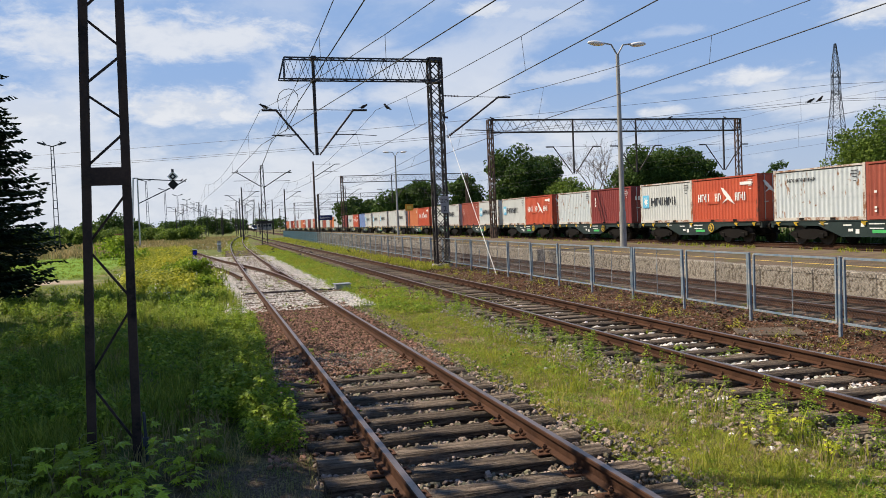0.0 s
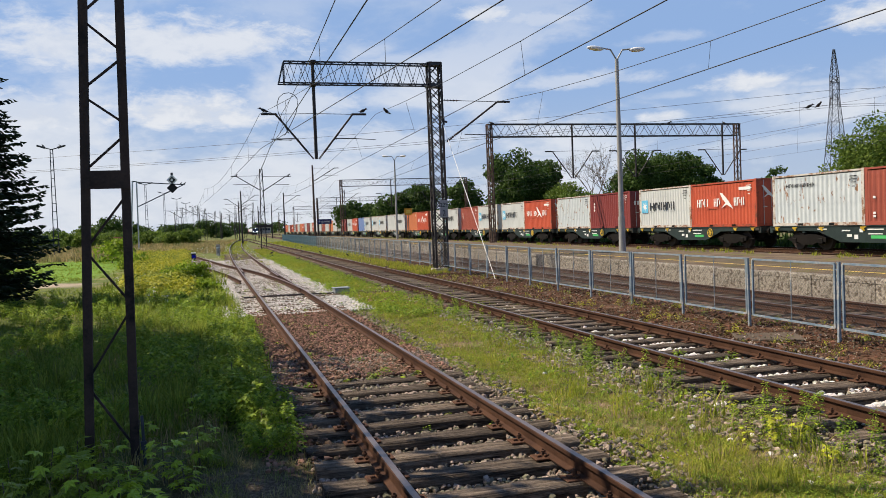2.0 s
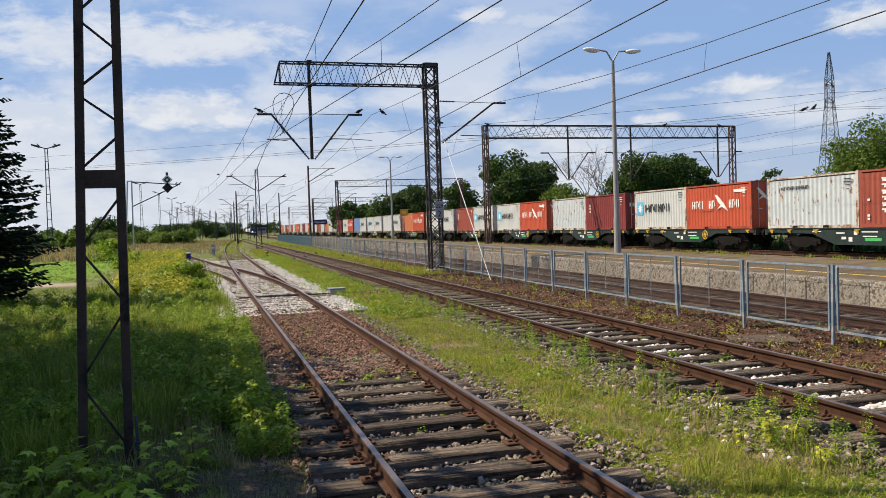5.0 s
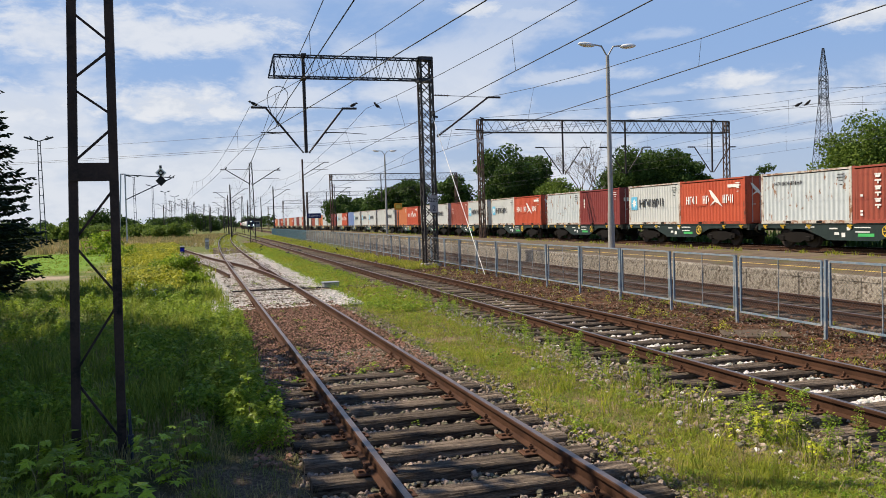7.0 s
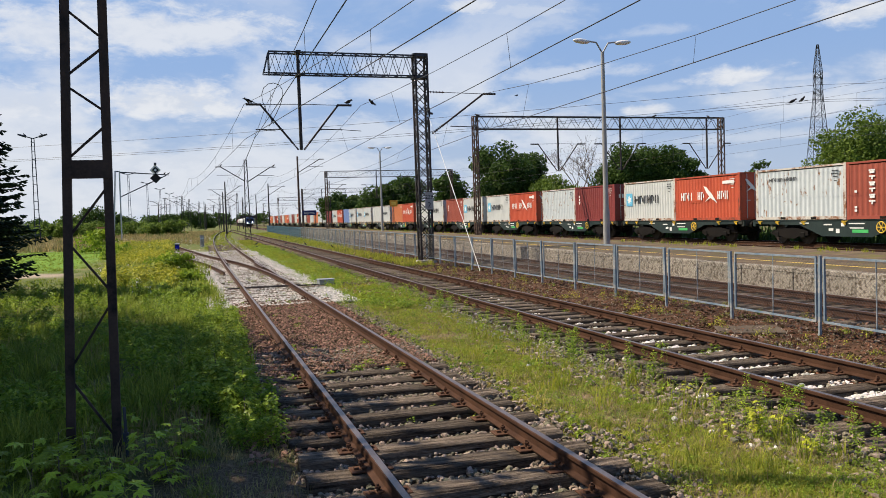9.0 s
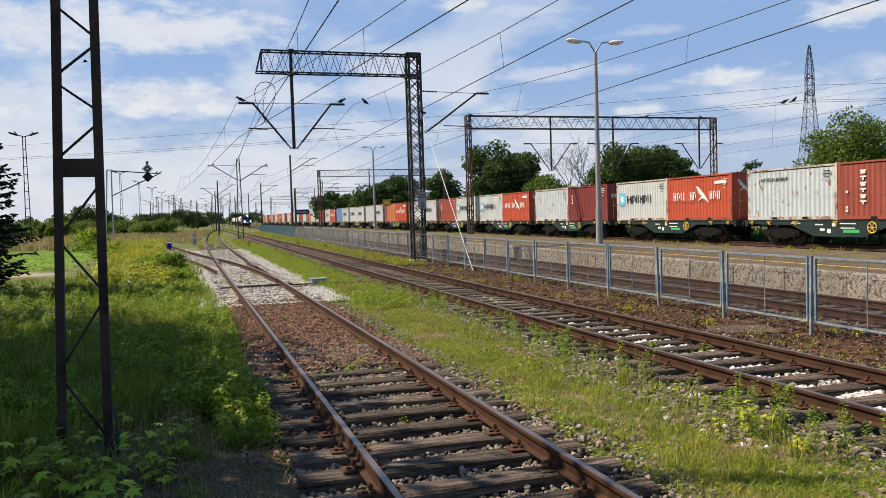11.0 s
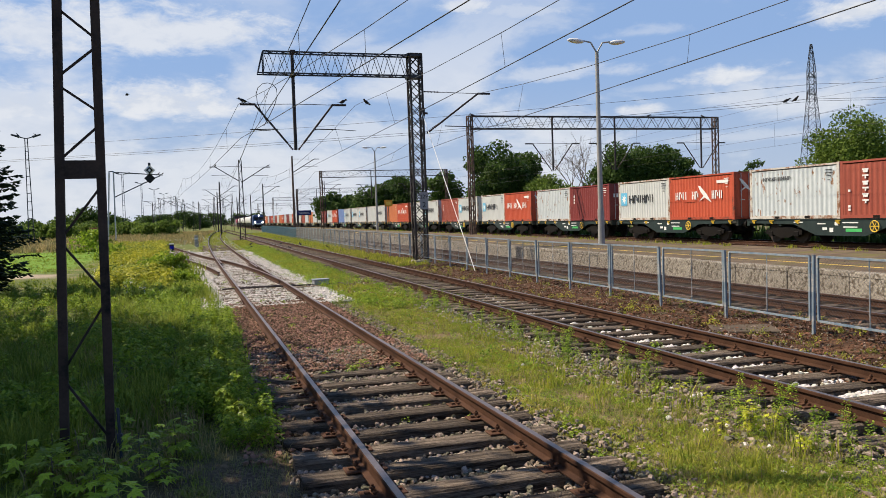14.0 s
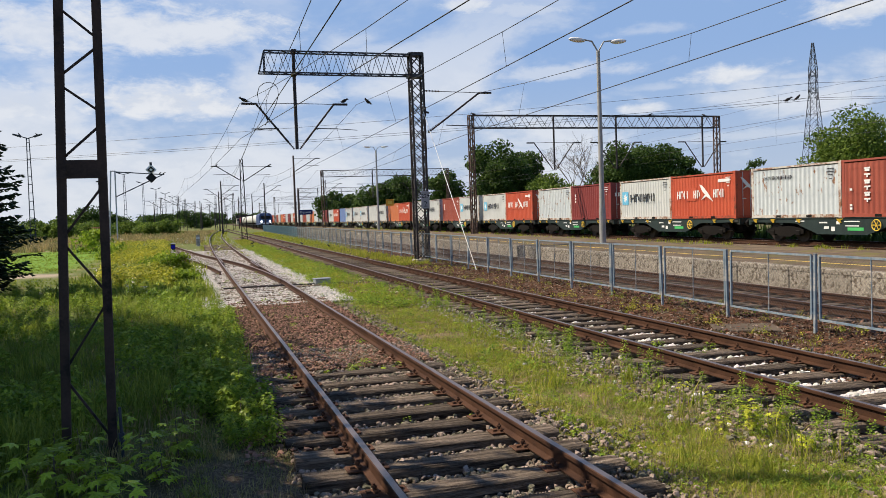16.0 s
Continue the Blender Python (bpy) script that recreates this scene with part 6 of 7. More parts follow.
# hedge along the far left and the horizon
for i in range(26):
    yy = 165 + rb.uniform(-12, 25)
    bush(-52 + 1.9 * i + rb.uniform(-1, 1), yy, rb.uniform(2.3, 3.5), rb.uniform(2.2, 3.4), 100 + i, M_LEAF, 0.42, 2600)
for x, y, h, r_, m_ in ((-21.5, 185, 10.0, 4.6, M_LEAF_D), (-17.5, 190, 8.2, 3.8, M_LEAF_D), (-24.5, 180, 7.0, 3.6, M_LEAF), (-27.5, 172, 5.0, 2.8, M_LEAF), (-9.0, 300, 9.0, 4.5, M_LEAF_D), (-4.5, 310, 11.0, 4.6, M_LEAF_D), (0.5, 320, 12.0, 4.2, M_LEAF_D), (4.5, 330, 10.0, 4.0, M_LEAF_D), (-14, 300, 8.0, 4.5, M_LEAF_D)):
    bush(x, y, h * 0.72, r_ * 0.9, int(x * 10 + 4000), m_, 0.5, 3200)
for i in range(22):
    bush(-170 + 11 * i + rb.uniform(-3, 3), 720 + rb.uniform(-30, 30), rb.uniform(8, 13), rb.uniform(7, 10), 300 + i, M_LEAF_D, 1.6, 900, "distant green thicket on the horizon")
bush(-0.75, 33.5, 1.15, 0.85, 61, M_WEED, 0.12, 2800, "bright green low bush beside the turnout")
bush(-1.6, 37.0, 0.9, 0.8, 62, M_WEED, 0.13, 1500, "bright green low bush beside the turnout")
bush(-0.2, 28.5, 0.7, 0.55, 63, M_WEED, 0.12, 1000, "bright green low bush beside the turnout")
bush(-7.8, 70, 2.2, 1.6, 64, M_WEED, 0.25, 1400, "light green bush in the meadow")
bush(-4.6, 52, 1.2, 1.0, 65, M_WEED, 0.2, 1000, "light green bush in the meadow")


def spruce(x, y, h, rad, seed, me_crown=None):
    """A spruce: trunk and drooping tiers of needle sprays."""
    rng = np.random.default_rng(seed)
    top = thing("spruce_tree", (x, y, -0.1), label="dark green spruce with drooping needle branches", category="tree", group="spruces beside the yard")
    bm = bmesh.new()
    rod(bm, (0, 0, 0), (0, 0, h * 0.97), h * 0.018, 0.02, 8)
    part("trunk", bm, M_BARK, top)
    vs, fs = [], []
    z = 0.5
    while z < h * 0.98:
        reach = (rad * (1 - z / h) ** 0.85 + 0.12) * min(1.0, 0.45 + 0.3 * z)
        nb = 13 if z < h * 0.7 else 9
        for b in range(nb):
            a = rng.uniform(0, 6.3)
            L = reach * rng.uniform(0.72, 1.12)
            ca, sa = math.cos(a), math.sin(a)
            lift_ = rng.uniform(-0.05, 0.2)
            m = max(8, int(L * 20))
            for i in range(m):
                t = (i + rng.random()) / m
                px, pz = L * t, z + L * (0.30 * t * t - 0.42 * t) + lift_ * L * t
                off = rng.normal(0, 0.11) * (1 - 0.5 * t)
                px_, py_ = ca * px - sa * off, sa * px + ca * off
                d = a + rng.choice([-1, 1]) * rng.uniform(0.25, 1.0)
                s = rng.uniform(0.16, 0.34) * (1.15 - 0.4 * t)
                dx, dy, dz = math.cos(d) * s, math.sin(d) * s, rng.uniform(-0.55, 0.12) * s
                wx, wy, wz = -math.sin(d) * s * 0.24, math.cos(d) * s * 0.24, s * rng.uniform(-0.12, 0.12)
                k = len(vs)
                vs += [(px_ - wx, py_ - wy, pz - wz), (px_ + wx, py_ + wy, pz + wz), (px_ + dx, py_ + dy, pz + dz), (px_ + dx * 0.5, py_ + dy * 0.5, pz + dz * 0.5 - s * 0.3)]
                fs += [(k, k + 1, k + 2), (k, k + 3, k + 2)]
        z += 0.16 + 0.008 * z
    np_mesh("crown", vs, fs, M_NEEDLE, top)
    return top


spruce(-7.25, 28.0, 10.5, 2.9, 1)
spruce(-8.9, 22.5, 11.0, 2.9, 2)
for x, y, h, k in ((-8.0, 17.6, 11.4, 71), (-7.8, 13.4, 11.2, 72), (-6.5, 9.5, 9.7, 73)):
    broadleaf(x, y, h, 3.5, k, M_LEAF_D, 6200, 0.31, 0.42, label="dense dark green tree shading the verge")

# ---- trackside details ----
def pylon(x, y, h, turn):
    top = thing("power_pylon", (x, y, -0.2), turn, label="grey lattice power pylon behind the trees", category="pylon", group="power pylons")
    bm = bmesh.new()

    def half(z):
        return float(np.interp(z / h, [0.0, 0.28, 0.70, 0.84, 1.0], [3.0, 2.1, 0.80, 0.76, 0.15]))

    lv = [h * t for t in (0, 0.11, 0.21, 0.30, 0.38, 0.45, 0.51, 0.57, 0.62, 0.67, 0.715, 0.76, 0.80, 0.84, 0.88, 0.92, 0.96, 0.995)]
    sg = [(-1, -1), (1, -1), (1, 1), (-1, 1)]
    for a, b in zip(lv, lv[1:]):
        for i in range(4):
            j = (i + 1) % 4
            p = [Vector((s[0] * half(z), s[1] * half(z), z)) for z in (a, b) for s in (sg[i], sg[j])]
            beam(bm, p[0], p[2], 0.10)
            beam(bm, p[0], p[3], 0.055)
            beam(bm, p[1], p[2], 0.055)
            beam(bm, p[2], p[3], 0.055)
    part("tower", bm, M_STEEL_G, top)
    for z, r in ((0.70, 2.6), (0.80, 2.2)):
        bm = bmesh.new()
        for s in (-1, 1):
            for e in (-0.5, 0.5):
                beam(bm, (0, e, h * z), (s * r, 0, h * z + 0.2), 0.11)
                beam(bm, (0, e, h * z + 1.5), (s * r, 0, h * z + 0.25), 0.09)
        part("crossarm", bm, M_STEEL_G, top)
        for s in (-1, 1):
            bm = bmesh.new()
            insulator(bm, (s * r, 0, h * z + 0.2), (s * r, 0, h * z - 1.3), 0.16, 6)
            part("insulator", bm, M_INSUL, top)
    return top


pylon(138, 150, 38.8, 28)
pylon(-290, 378, 38.8, 28)


def power_lines():
    u = Vector((math.cos(radians(28)), math.sin(radians(28)), 0))
    for z, r in ((0.70, 2.6), (0.70, -2.6), (0.80, 2.2)):
        a = Vector((138, 150, 38.8 * z - 1.5)) + u * r
        b = Vector((-290, 378, 38.8 * z - 1.5)) + u * r
        pts = [a.lerp(b, t / 20) - Vector((0, 0, 4 * 4.5 * (t / 20) * (1 - t / 20))) for t in range(21)]
        c = Vector((420, 0, 38.8 * z - 1.5)) + u * r
        pts = [a.lerp(c, t / 10) - Vector((0, 0, 12 * (t / 10) * (1 - t / 10))) for t in range(10, 0, -1)] + pts
        ob = part("power_line", sweep(pts, 0.04), M_WIRE)
        tagged(ob, "thin grey power line between pylons", "power line", "power lines")


power_lines()


def bracket_signal():
    """Twin post with an arm that carries two diamond boards."""
    y = 110.0
    top = thing("signal_bracket", (0, y, 0), label="grey twin-post bracket with two diamond signs", category="railway sign")
    for x0, x1 in ((-9.9, -9.35), (-8.95, -8.85)):
        bm = bmesh.new()
        beam(bm, (x0, 0, -0.2), (x1, 0, 9.15), 0.16)
        part("post", bm, M_GALV, top)
    bm = bmesh.new()
    beam(bm, (-8.85, 0, 9.0), (-2.9, 0, 8.55), 0.12)
    beam(bm, (-8.9, 0, 5.8), (-3.2, 0, 8.5), 0.12)
    beam(bm, (-9.35, 0, 9.1), (-8.85, 0, 9.1), 0.12)
    part("arm", bm, M_STEEL_G, top)
    for z, size, mat in ((9.2, 0.78, M_SIGN), (8.15, 0.78, M_BLACK)):
        bm = bmesh.new()
        bmesh.ops.create_cube(bm, size=1, matrix=Matrix.Translation((-4.5, -0.14, z)) @ pose(0, 0, 0, 0, 45, 0) @ Matrix.Diagonal((size * 1.25, 0.03, size * 1.25, 1)))
        b = part("diamond_board", bm, mat, top, "black and white diamond board")
        if mat is M_SIGN:
            bm = bmesh.new()
            bmesh.ops.create_cube(bm, size=1, matrix=Matrix.Translation((-4.5, -0.17, z)) @ pose(0, 0, 0, 0, 45, 0) @ Matrix.Diagonal((0.62, 0.02, 0.62, 1)))
            part("inner_diamond", bm, M_BLACK, b)
            bm = bmesh.new()
            bmesh.ops.create_cube(bm, size=1, matrix=Matrix.Translation((-4.5, -0.19, z)) @ pose(0, 0, 0, 0, 45, 0) @ Matrix.Diagonal((0.28, 0.02, 0.28, 1)))
            part("centre", bm, M_SIGN, b)
    bm = bmesh.new()
    rod(bm, (-4.5, -0.1, 9.8), (-4.5, -0.1, 10.15), 0.16)
    part("lamp", bm, M_STEEL_G, top)


bracket_signal()
M_BLUEGLASS = material("blue_signal_lens", (0.01, 0.015, 0.35), (0.015, 0.02, 0.42), 0.2, 0, 5, 40, 0)
M_RUSTBOX = material("rusty_sheet_box", (0.16, 0.07, 0.045), (0.24, 0.11, 0.07), 0.85, 0.1, 3, 30, 0.3, 0.003, (0.05, 0.035, 0.03), (0.5, 0.6))
M_SLAB = material("dirty_slab_concrete", (0.062, 0.046, 0.034), (0.115, 0.09, 0.066), 0.92, 0, 3, 40, 0.5, 0.006)
M_BOXGREY = material("pale_grey_machine_paint", (0.2, 0.22, 0.235), (0.29, 0.31, 0.32), 0.6, 0.1, 5, 50, 0.2, 0.002, (0.2, 0.15, 0.1), (0.62, 0.74))


def small_things():
    top = thing("dwarf_signal", (-1.35, 66.0, -0.08), label="low dwarf signal with a blue lens beside the turnout", category="signal")
    bm = bmesh.new()
    box(bm, -0.10, 0.10, -0.1, 0.1, 0, 0.2, 0.02)
    part("base", bm, M_STEEL_G, top)
    bm = bmesh.new()
    box(bm, -0.17, 0.17, -0.14, 0.14, 0.2, 0.62, 0.03)
    head = part("housing", bm, M_BLACK, top)
    bm = bmesh.new()
    box(bm, -0.14, 0.14, -0.16, -0.14, 0.26, 0.52)
    part("lens", bm, M_BLUEGLASS, head, "deep blue lens")
    bm = bmesh.new()
    box(bm, -0.18, 0.18, -0.22, 0.14, 0.62, 0.70, 0.01)
    part("hood", bm, M_SIGN, head, "pale hood")

    top = thing("trackside_post", (0.62, 78.0, -0.1), label="squat grey concrete post beside the far points", category="post")
    bm = bmesh.new()
    box(bm, -0.18, 0.18, -0.15, 0.15, 0, 1.12, 0.03)
    part("block", bm, M_CONC, top)
    bm = bmesh.new()
    box(bm, -0.16, 0.16, -0.165, -0.15, 0.72, 0.88)
    part("band", bm, M_SIGN, top, "pale painted band")

    top = thing("point_machine", (3.95, 25.7, -0.04), 4, label="pale grey point machine box on dark bearers", category="point machine")
    bm = bmesh.new()
    box(bm, -0.22, 0.26, -0.2, 0.2, 0.06, 0.21, 0.02)
    b = part("housing", bm, M_BOXGREY, top)
    bm = bmesh.new()
    box(bm, -0.25, 0.29, -0.22, 0.22, 0.21, 0.24, 0.012)
    part("lid", bm, M_BOXGREY, b, "flat grey lid")
    for yy in (-0.32, 0.30):
        bm = bmesh.new()
        box(bm, -1.3, 0.95, yy - 0.1, yy + 0.1, -0.10, 0.06, 0.012)
        part("bearer", bm, M_WOOD, top, "dark timber bearer")

    top = thing("cabinet", (-7.75, 75.0, -0.1), label="rusty steel cabinet on a post in the tall grass", category="cabinet")
    bm = bmesh.new()
    box(bm, -0.06, 0.06, -0.06, 0.06, 0, 1.2)
    part("post", bm, M_STEEL_R, top)
    bm = bmesh.new()
    box(bm, -0.42, 0.42, -0.22, 0.22, 1.1, 2.15, 0.03)
    part("box", bm, M_RUSTBOX, top)

    top = thing("station_sign", (19.3, 140.0, PLAT_Z), label="dark blue station name board with white letters", category="sign")
    for x in (-1.0, 1.0):
        bm = bmesh.new()
        rod(bm, (x, 0, 0), (x, 0, 2.5), 0.05)
        part("post", bm, M_STEEL_G, top)
    bm = bmesh.new()
    box(bm, -1.22, 1.22, -0.04, 0.04, 2.35, 3.2, 0.01)
    bd = part("board", bm, M_BLUESIGN, top)
    writing("Rejowiec", 0.52, M_SIGN, bd, pose(0, -0.046, 2.78, 90, 0, 0))

    top = thing("platform_sign", (21.9, 89.0, PLAT_Z), label="orange-yellow square sign on a thin post", category="sign")
    bm = bmesh.new()
    rod(bm, (0, 0, 0), (0, 0, 3.5), 0.04)
    part("post", bm, M_STEEL_G, top)
    bm = bmesh.new()
    box(bm, -0.45, 0.45, -0.06, -0.03, 2.75, 3.5)
    bd = part("board", bm, material("orange_sign_enamel", (0.55, 0.26, 0.03), (0.6, 0.3, 0.04), 0.5), top)
    bm = bmesh.new()
    box(bm, -0.25, 0.25, -0.066, -0.062, 2.95, 3.3)
    part("mark", bm, M_YELLOW, bd)

    top = thing("concrete_slab", (9.25, 11.75, -0.085), -27, label="flat worn concrete slab sunk in the dirt", category="slab")
    bm = bmesh.new()
    box(bm, -0.55, 0.55, -0.42, 0.42, -0.08, 0.035, 0.015)
    part("slab", bm, M_SLAB, top)

    # hanging jumper loop beside the portal's drop pipe
    pts = [Vector((3.35 + 0.55 * math.sin(t * 0.50) + 0.35 * (t / 12), 36.0, 6.1 + 2.1 * math.sin(0.1 + t * math.pi / 13))) for t in range(13)]
    ob = part("jumper_cable", sweep(pts, 0.017), M_WIRE)
    tagged(ob, "thin looped jumper cable hanging at the portal", "cable")

    # far cabin, added: no such building is known at this spot
    top = thing("signal_cabin", (37.5, 600.0, 0), label="added low distant cabin with a dark flat roof", category="building")
    bm = bmesh.new()
    box(bm, -5.2, 5.2, -4, 4, 0, 4.6)
    w = part("wall", bm, M_CONC, top)
    for i in range(5):
        bm = bmesh.new()
        box(bm, -4.8 + i * 1.95, -3.2 + i * 1.95, -4.15, -3.95, 2.4, 4.0)
        part("window", bm, material("dark_cabin_glass", (0.02, 0.03, 0.045), (0.03, 0.04, 0.06), 0.1), w, "dark window")
    bm = bmesh.new()
    box(bm, -5.8, 5.8, -4.6, 4.6, 4.6, 6.6)
    part("roof", bm, M_STEEL, top)


small_things()

# ---- approaching train ----
L_BLUE = paint("locomotive_blue_paint", (0.012, 0.034, 0.12), (0.02, 0.05, 0.16))
L_WHITE = paint("off_white_tank_paint", (0.55, 0.55, 0.53), (0.64, 0.64, 0.62), (0.35, 0.3, 0.25), (0.66, 0.8))
L_RED = paint("crimson_wagon_paint", (0.30, 0.02, 0.07), (0.36, 0.03, 0.09))
L_GLASS = material("dark_cab_glass", (0.01, 0.012, 0.015), (0.02, 0.022, 0.025), 0.08, 0, 5, 30, 0)
L_LIGHT = bpy.data.materials.new("headlight_glow")
L_LIGHT.use_nodes = True
kk = Nodes(L_LIGHT.node_tree)
kk.t.links.new(kk.n("Emission", {"Color": (1.0, 0.93, 0.72), "Strength": 9.0}).outputs[0], kk.n("OutputMaterial").inputs[0])


def running_gear(top, half, name="bogie"):
    for s in (-1, 1):
        bm = bmesh.new()
        box(bm, -1.05, 1.05, s * half - 1.7, s * half + 1.7, 0.45, 0.85, 0.05)
        b = part(name, bm, P_BOGIE, top)
        for y in (-1.2, 1.2):
            bm = bmesh.new()
            for x in (-0.75, 0.75):
                rod(bm, (x - 0.07, s * half + y, 0.5), (x + 0.07, s * half + y, 0.5), 0.5, seg=16)
            part("wheelset", bm, P_WHEEL, b)


def locomotive():
    top = thing("locomotive", label="dark blue electric locomotive with lit headlights", category="locomotive")
    L = 15.6
    bm = bmesh.new()
    prof = [(-1.5, 0.95), (1.5, 0.95), (1.5, 2.9), (1.32, 3.45), (0.8, 3.75), (-0.8, 3.75), (-1.32, 3.45), (-1.5, 2.9)]
    ends = []
    for y, k in ((-L / 2, 0.94), (-L / 2 + 0.5, 1.0), (L / 2 - 0.5, 1.0), (L / 2, 0.94)):
        ends.append([bm.verts.new((x * k, y + (0.5 if z > 2.2 and k < 1 and y < 0 else -0.5 if z > 2.2 and k < 1 else 0), z)) for x, z in prof])
    for a, b in zip(ends, ends[1:]):
        for i in range(8):
            bm.faces.new((a[i], a[(i + 1) % 8], b[(i + 1) % 8], b[i]))
    bm.faces.new(ends[0]), bm.faces.new(ends[-1])
    bmesh.ops.recalc_face_normals(bm, faces=bm.faces[:])
    body = part("body", bm, L_BLUE, top)
    for s in (-1, 1):
        bm = bmesh.new()
        box(bm, s * 0.62 - 0.5, s * 0.62 + 0.5, -L / 2 + 0.02, -L / 2 + 0.3, 2.35, 3.05, 0.03)
        part("windscreen", bm, L_GLASS, body, "dark windscreen")
        bm = bmesh.new()
        rod(bm, (s * 0.97, -L / 2 - 0.08, 1.75), (s * 0.97, -L / 2 + 0.1, 1.75), 0.20, seg=14)
        part("headlight", bm, L_LIGHT, body, "bright warm headlight")
        bm = bmesh.new()
        rod(bm, (s * 0.88, -L / 2 - 0.55, 1.05), (s * 0.88, -L / 2, 1.05), 0.1)
        rod(bm, (s * 0.88, -L / 2 - 0.6, 1.05), (s * 0.88, -L / 2 - 0.52, 1.05), 0.24, seg=14)
        part("buffer", bm, P_BOGIE, body)
    bm = bmesh.new()
    rod(bm, (0, -L / 2 + 0.2, 3.55), (0, -L / 2 + 0.55, 3.55), 0.18, seg=14)
    part("headlight", bm, L_LIGHT, body, "bright warm headlight")
    bm = bmesh.new()
    box(bm, -1.44, 1.44, -L / 2 - 0.02, -L / 2 + 0.05, 1.15, 1.45)
    part("stripe", bm, P_MARKW, body, "pale stripe")
    bm = bmesh.new()
    for y in (-4.2,):
        for s in (-0.6, 0.6):
            beam(bm, (s, y, 3.8), (s * 0.8, y + 1.0, 4.6), 0.06)
            beam(bm, (s * 0.8, y + 1.0, 4.6), (s * 0.9, y - 0.2, 5.2), 0.06)
        beam(bm, (-0.9, y - 0.2, 5.2), (0.9, y - 0.2, 5.2), 0.08)
    part("pantograph", bm, M_STEEL, body)
    running_gear(top, 4.6)
    return top


def tank_wagon(coat, label, name="tank_wagon"):
    top = thing(name, label=label, category="wagon", group="wagons of the approaching train")
    bm = bmesh.new()
    rod(bm, (0, -6.1, 2.35), (0, 6.1, 2.35), 1.3, seg=20)
    part("tank", bm, coat, top, smooth=False)
    bm = bmesh.new()
    box(bm, -1.2, 1.2, -6.9, 6.9, 0.85, 1.1)
    for y in (-4, 0, 4):
        box(bm, -1.0, 1.0, y - 0.15, y + 0.15, 1.1, 1.6)
    part("underframe", bm, P_BOGIE, top)
    running_gear(top, 4.8)
    return top


LOCO = locomotive()
TANK = tank_wagon(L_WHITE, "off-white tank wagon behind the locomotive")
TAIL = tank_wagon(L_RED, "crimson tank wagon near the train's end")
RAKE = [(LOCO, 7.8)]
at_ = 7.8 + 8.6
for i in range(9):
    RAKE.append((TANK if i == 0 else copy_thing(TANK, pose(0, 0, 0)), at_ + 7.0 + 14.2 * i))
for i in range(2):
    RAKE.append((TAIL if i == 0 else copy_thing(TAIL, pose(0, 0, 0)), at_ + 7.0 + 14.2 * (9 + i)))


# ---- birds ----
def crow(name, label, wings_open):
    top = thing(name, label=label, category="bird", group="crows about the yard")
    bm = bmesh.new()
    bmesh.ops.create_uvsphere(bm, u_segments=10, v_segments=7, radius=1, matrix=pose(0, 0, 0.1, 25 if not wings_open else 0, 0, 0) @ Matrix.Diagonal((0.065, 0.17, 0.07, 1)))
    bmesh.ops.create_uvsphere(bm, u_segments=8, v_segments=6, radius=0.05, matrix=Matrix.Translation((0, 0.17, 0.19 if not wings_open else 0.13)))
    part("body", bm, M_BLACK, top, "", True)
    bm = bmesh.new()
    hz = 0.19 if not wings_open else 0.13
    rod(bm, (0, 0.2, hz), (0, 0.28, hz - 0.01), 0.018, 0.003, 6)
    part("beak", bm, M_BLACK, top)
    bm = bmesh.new()
    v = [bm.verts.new(c) for c in ((-0.03, -0.1, 0.06), (0.03, -0.1, 0.06), (0.06, -0.34, 0.0), (-0.06, -0.34, 0.0))]
    f = bm.faces.new(v)
    bmesh.ops.solidify(bm, geom=[f], thickness=0.008)
    part("tail", bm, M_BLACK, top)
    for s in (-1, 1):
        bm = bmesh.new()
        c = ((0.04, 0.1, 0.13), (0.25, 0.14, 0.22), (0.5, -0.02, 0.2), (0.3, -0.1, 0.18), (0.04, -0.08, 0.12)) if wings_open else ((0.06, 0.12, 0.16), (0.085, 0.02, 0.12), (0.05, -0.26, 0.04), (0.045, -0.05, 0.06))
        v = [bm.verts.new((s * x, y, z)) for x, y, z in c]
        f = bm.faces.new(v)
        bmesh.ops.solidify(bm, geom=[f], thickness=0.008)
        part("wing", bm, M_BLACK, top)
    if not wings_open:
        for s in (-1, 1):
            bm = bmesh.new()
            rod(bm, (s * 0.03, 0, 0.06), (s * 0.03, 0.01, -0.01), 0.007, seg=5)
            part("leg", bm, M_BLACK, top)
    return top


PERCHED = crow("perched_crow", "black crow perched on the overhead line", False)


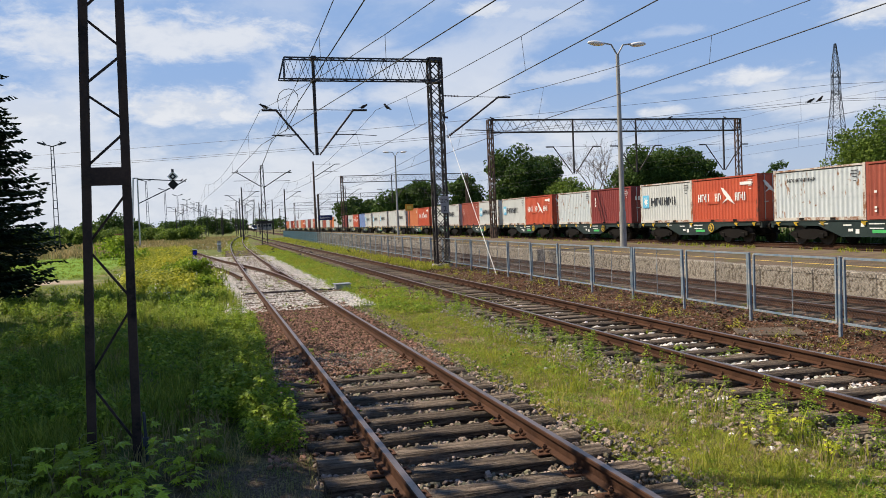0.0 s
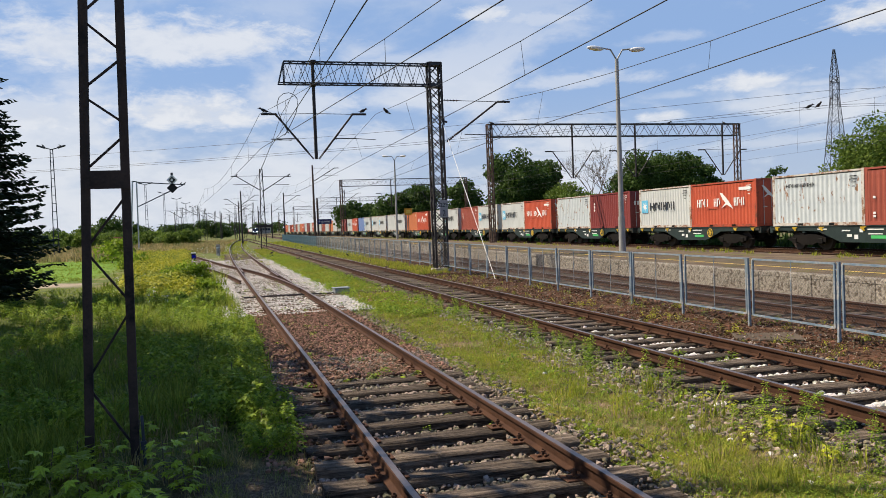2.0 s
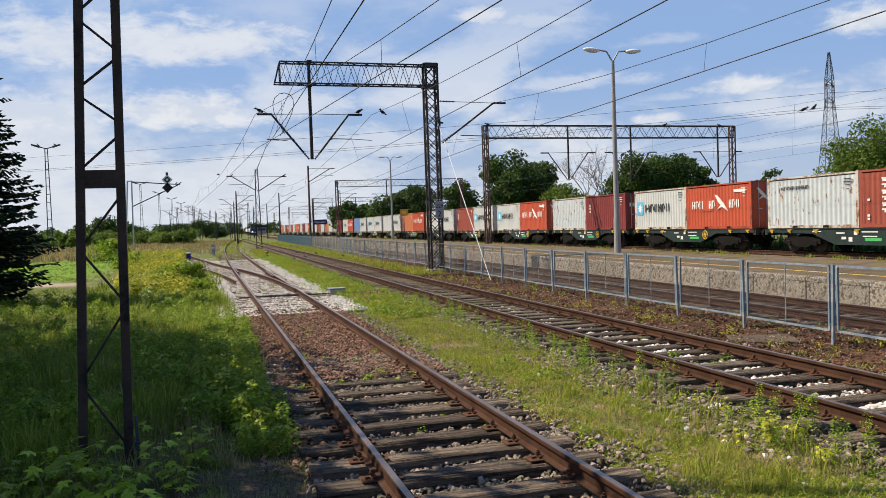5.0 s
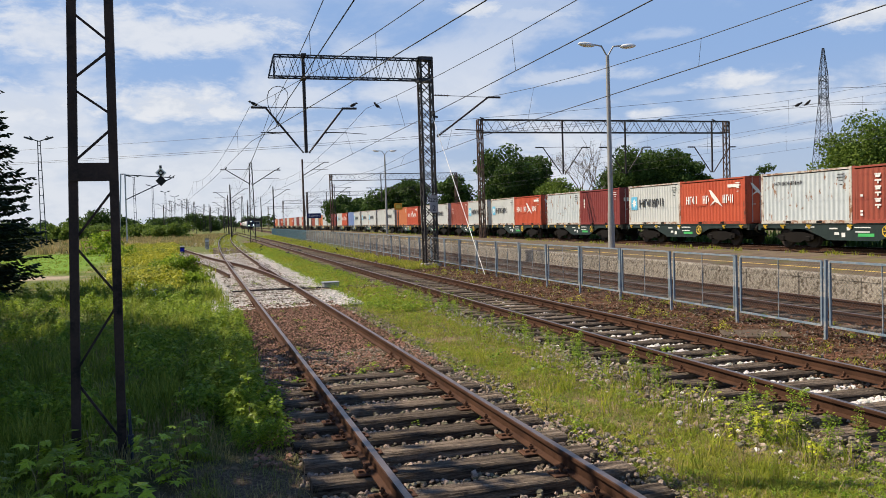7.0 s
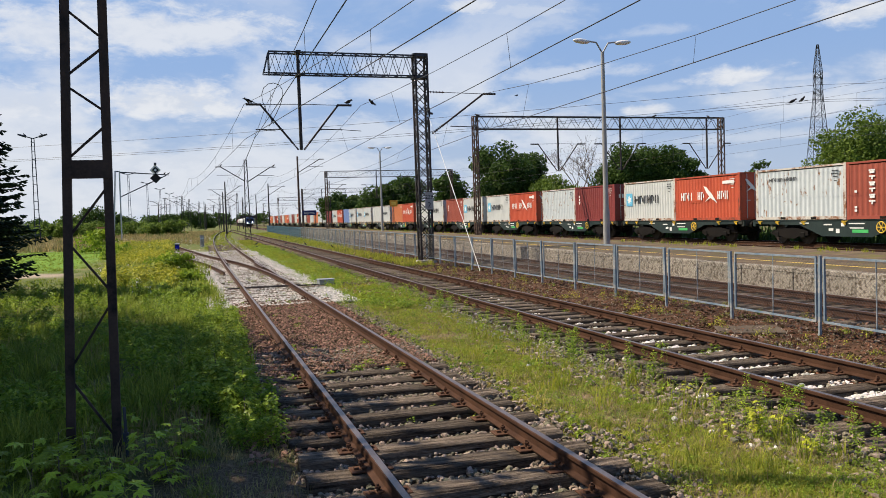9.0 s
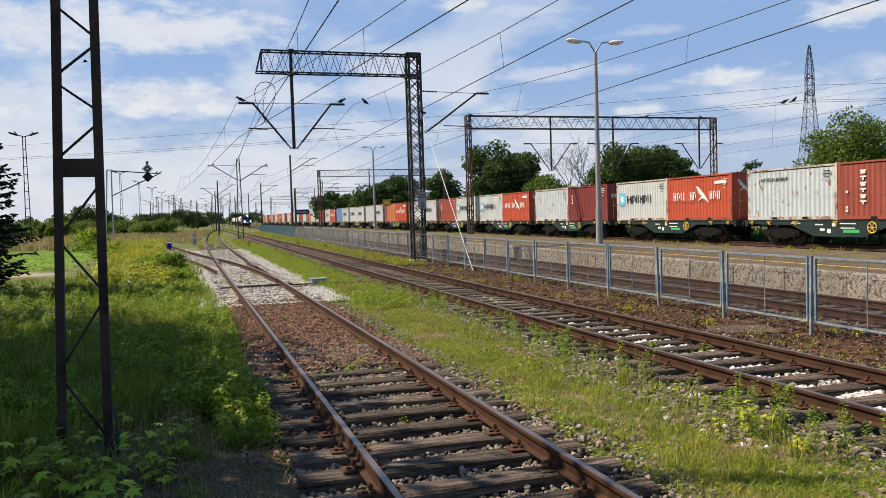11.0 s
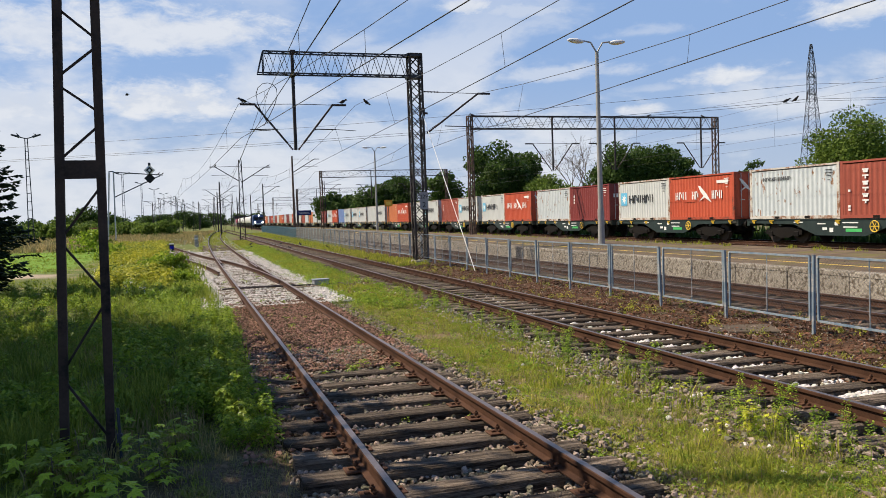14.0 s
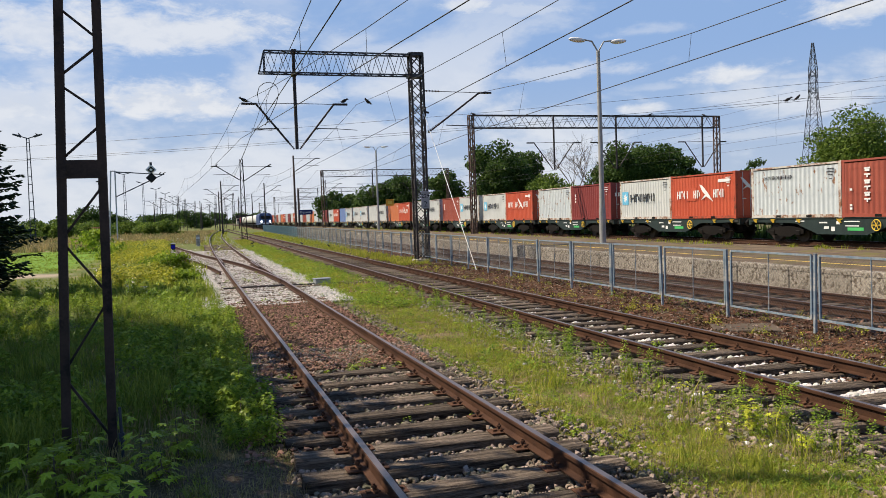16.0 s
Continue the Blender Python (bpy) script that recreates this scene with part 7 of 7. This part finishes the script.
def place_birds():
    """Crows on wires, on the ground, and a few on the wing."""
    spots = [(29.82, 33.5, 7.33), (29.82, 34.2, 7.34), (36.0, 57.0, 9.5), (20.8, 57.0, 9.5), (41.2, 57.0, 9.5), (8.0, 36.0, 7.30), (2.5, 36.0, 7.31), (6.9, 36.0, 7.31), (-2.95, 110.0, 8.63), (-3.4, 110.0, 8.65),
             (3.2, 95.0, 8.56), (9.1, 95.0, 8.46), (-17.0, 106.0, 13.3), (-18.9, 106.0, 13.3)]
    ground = [(7.4, 62.0), (6.0, 58.0), (9.2, 70.0), (5.4, 76.0), (8.5, 84.0), (4.6, 66.0), (10.4, 95.0), (9.9, 60.0), (7.9, 74.0)]
    r = random.Random(12)
    for i, (x, y, z) in enumerate(spots):
        m = pose(x, y, z, 0, 0, r.uniform(0, 360))
        if i:
            copy_thing(PERCHED, m)
        else:
            PERCHED.matrix_basis = m
    for x, y in ground:
        tagged(copy_thing(PERCHED, pose(x, y, lift(x, y), 0, 0, r.uniform(0, 360))), "black crow standing in the grass by the track")


place_birds()


def motions():
    """All that moves: the approaching train and the flying birds."""
    run = [(0.0, 520.0), (4.0, 428.0), (6.5, 372.0), (9.0, 318.0), (11.5, 262.0), (12.5, 241.0), (13.5, 225.0), (14.5, 211.0), (16.0, 194.0)]
    for ob, back in RAKE:
        walk(ob, [(t, pose(mid_c(y + back), y + back, 0.16, 0, 0, -1.6)) for t, y in run])
    flights = [
        ((0.0, (18.0, 42.0, 13.6)), (0.4, (17.0, 41.0, 14.9)), (2.0, (10.0, 35.0, 21.0)), (16.0, (-60.0, -30.0, 40.0))),
        ((0.0, (-60.0, 70.0, 18.0)), (12.0, (-25.0, 78.0, 16.5)), (14.5, (-3.3, 80.0, 16.6)), (15.0, (-0.6, 80.0, 16.4)), (16.0, (4.4, 80.0, 15.5))),
        ((0.0, (-9.0, 90.0, 13.0)), (1.5, (-2.6, 90.0, 12.2)), (4.0, (10.0, 92.0, 13.0)), (9.0, (40.0, 95.0, 17.0)), (16.0, (90.0, 95.0, 25.0))),
        ((0.0, (-30.0, 120.0, 7.0)), (7.0, (-21.0, 120.0, 8.4)), (12.5, (-16.0, 120.0, 7.2)), (16.0, (-12.0, 120.0, 8.2))),
    ]
    first = crow("flying_crow", "black crow flying with spread wings", True)
    for i, rows in enumerate(flights):
        ob = first if i == 0 else copy_thing(first, pose(0, 0, 0))
        keys = []
        for j, (t, p) in enumerate(rows):
            a, b = Vector(rows[max(0, j - 1)][1]), Vector(rows[min(len(rows) - 1, j + 1)][1])
            keys.append((t, pose(*p, 0, 0, -math.degrees(math.atan2(b.x - a.x, b.y - a.y)))))
        walk(ob, keys)


motions()
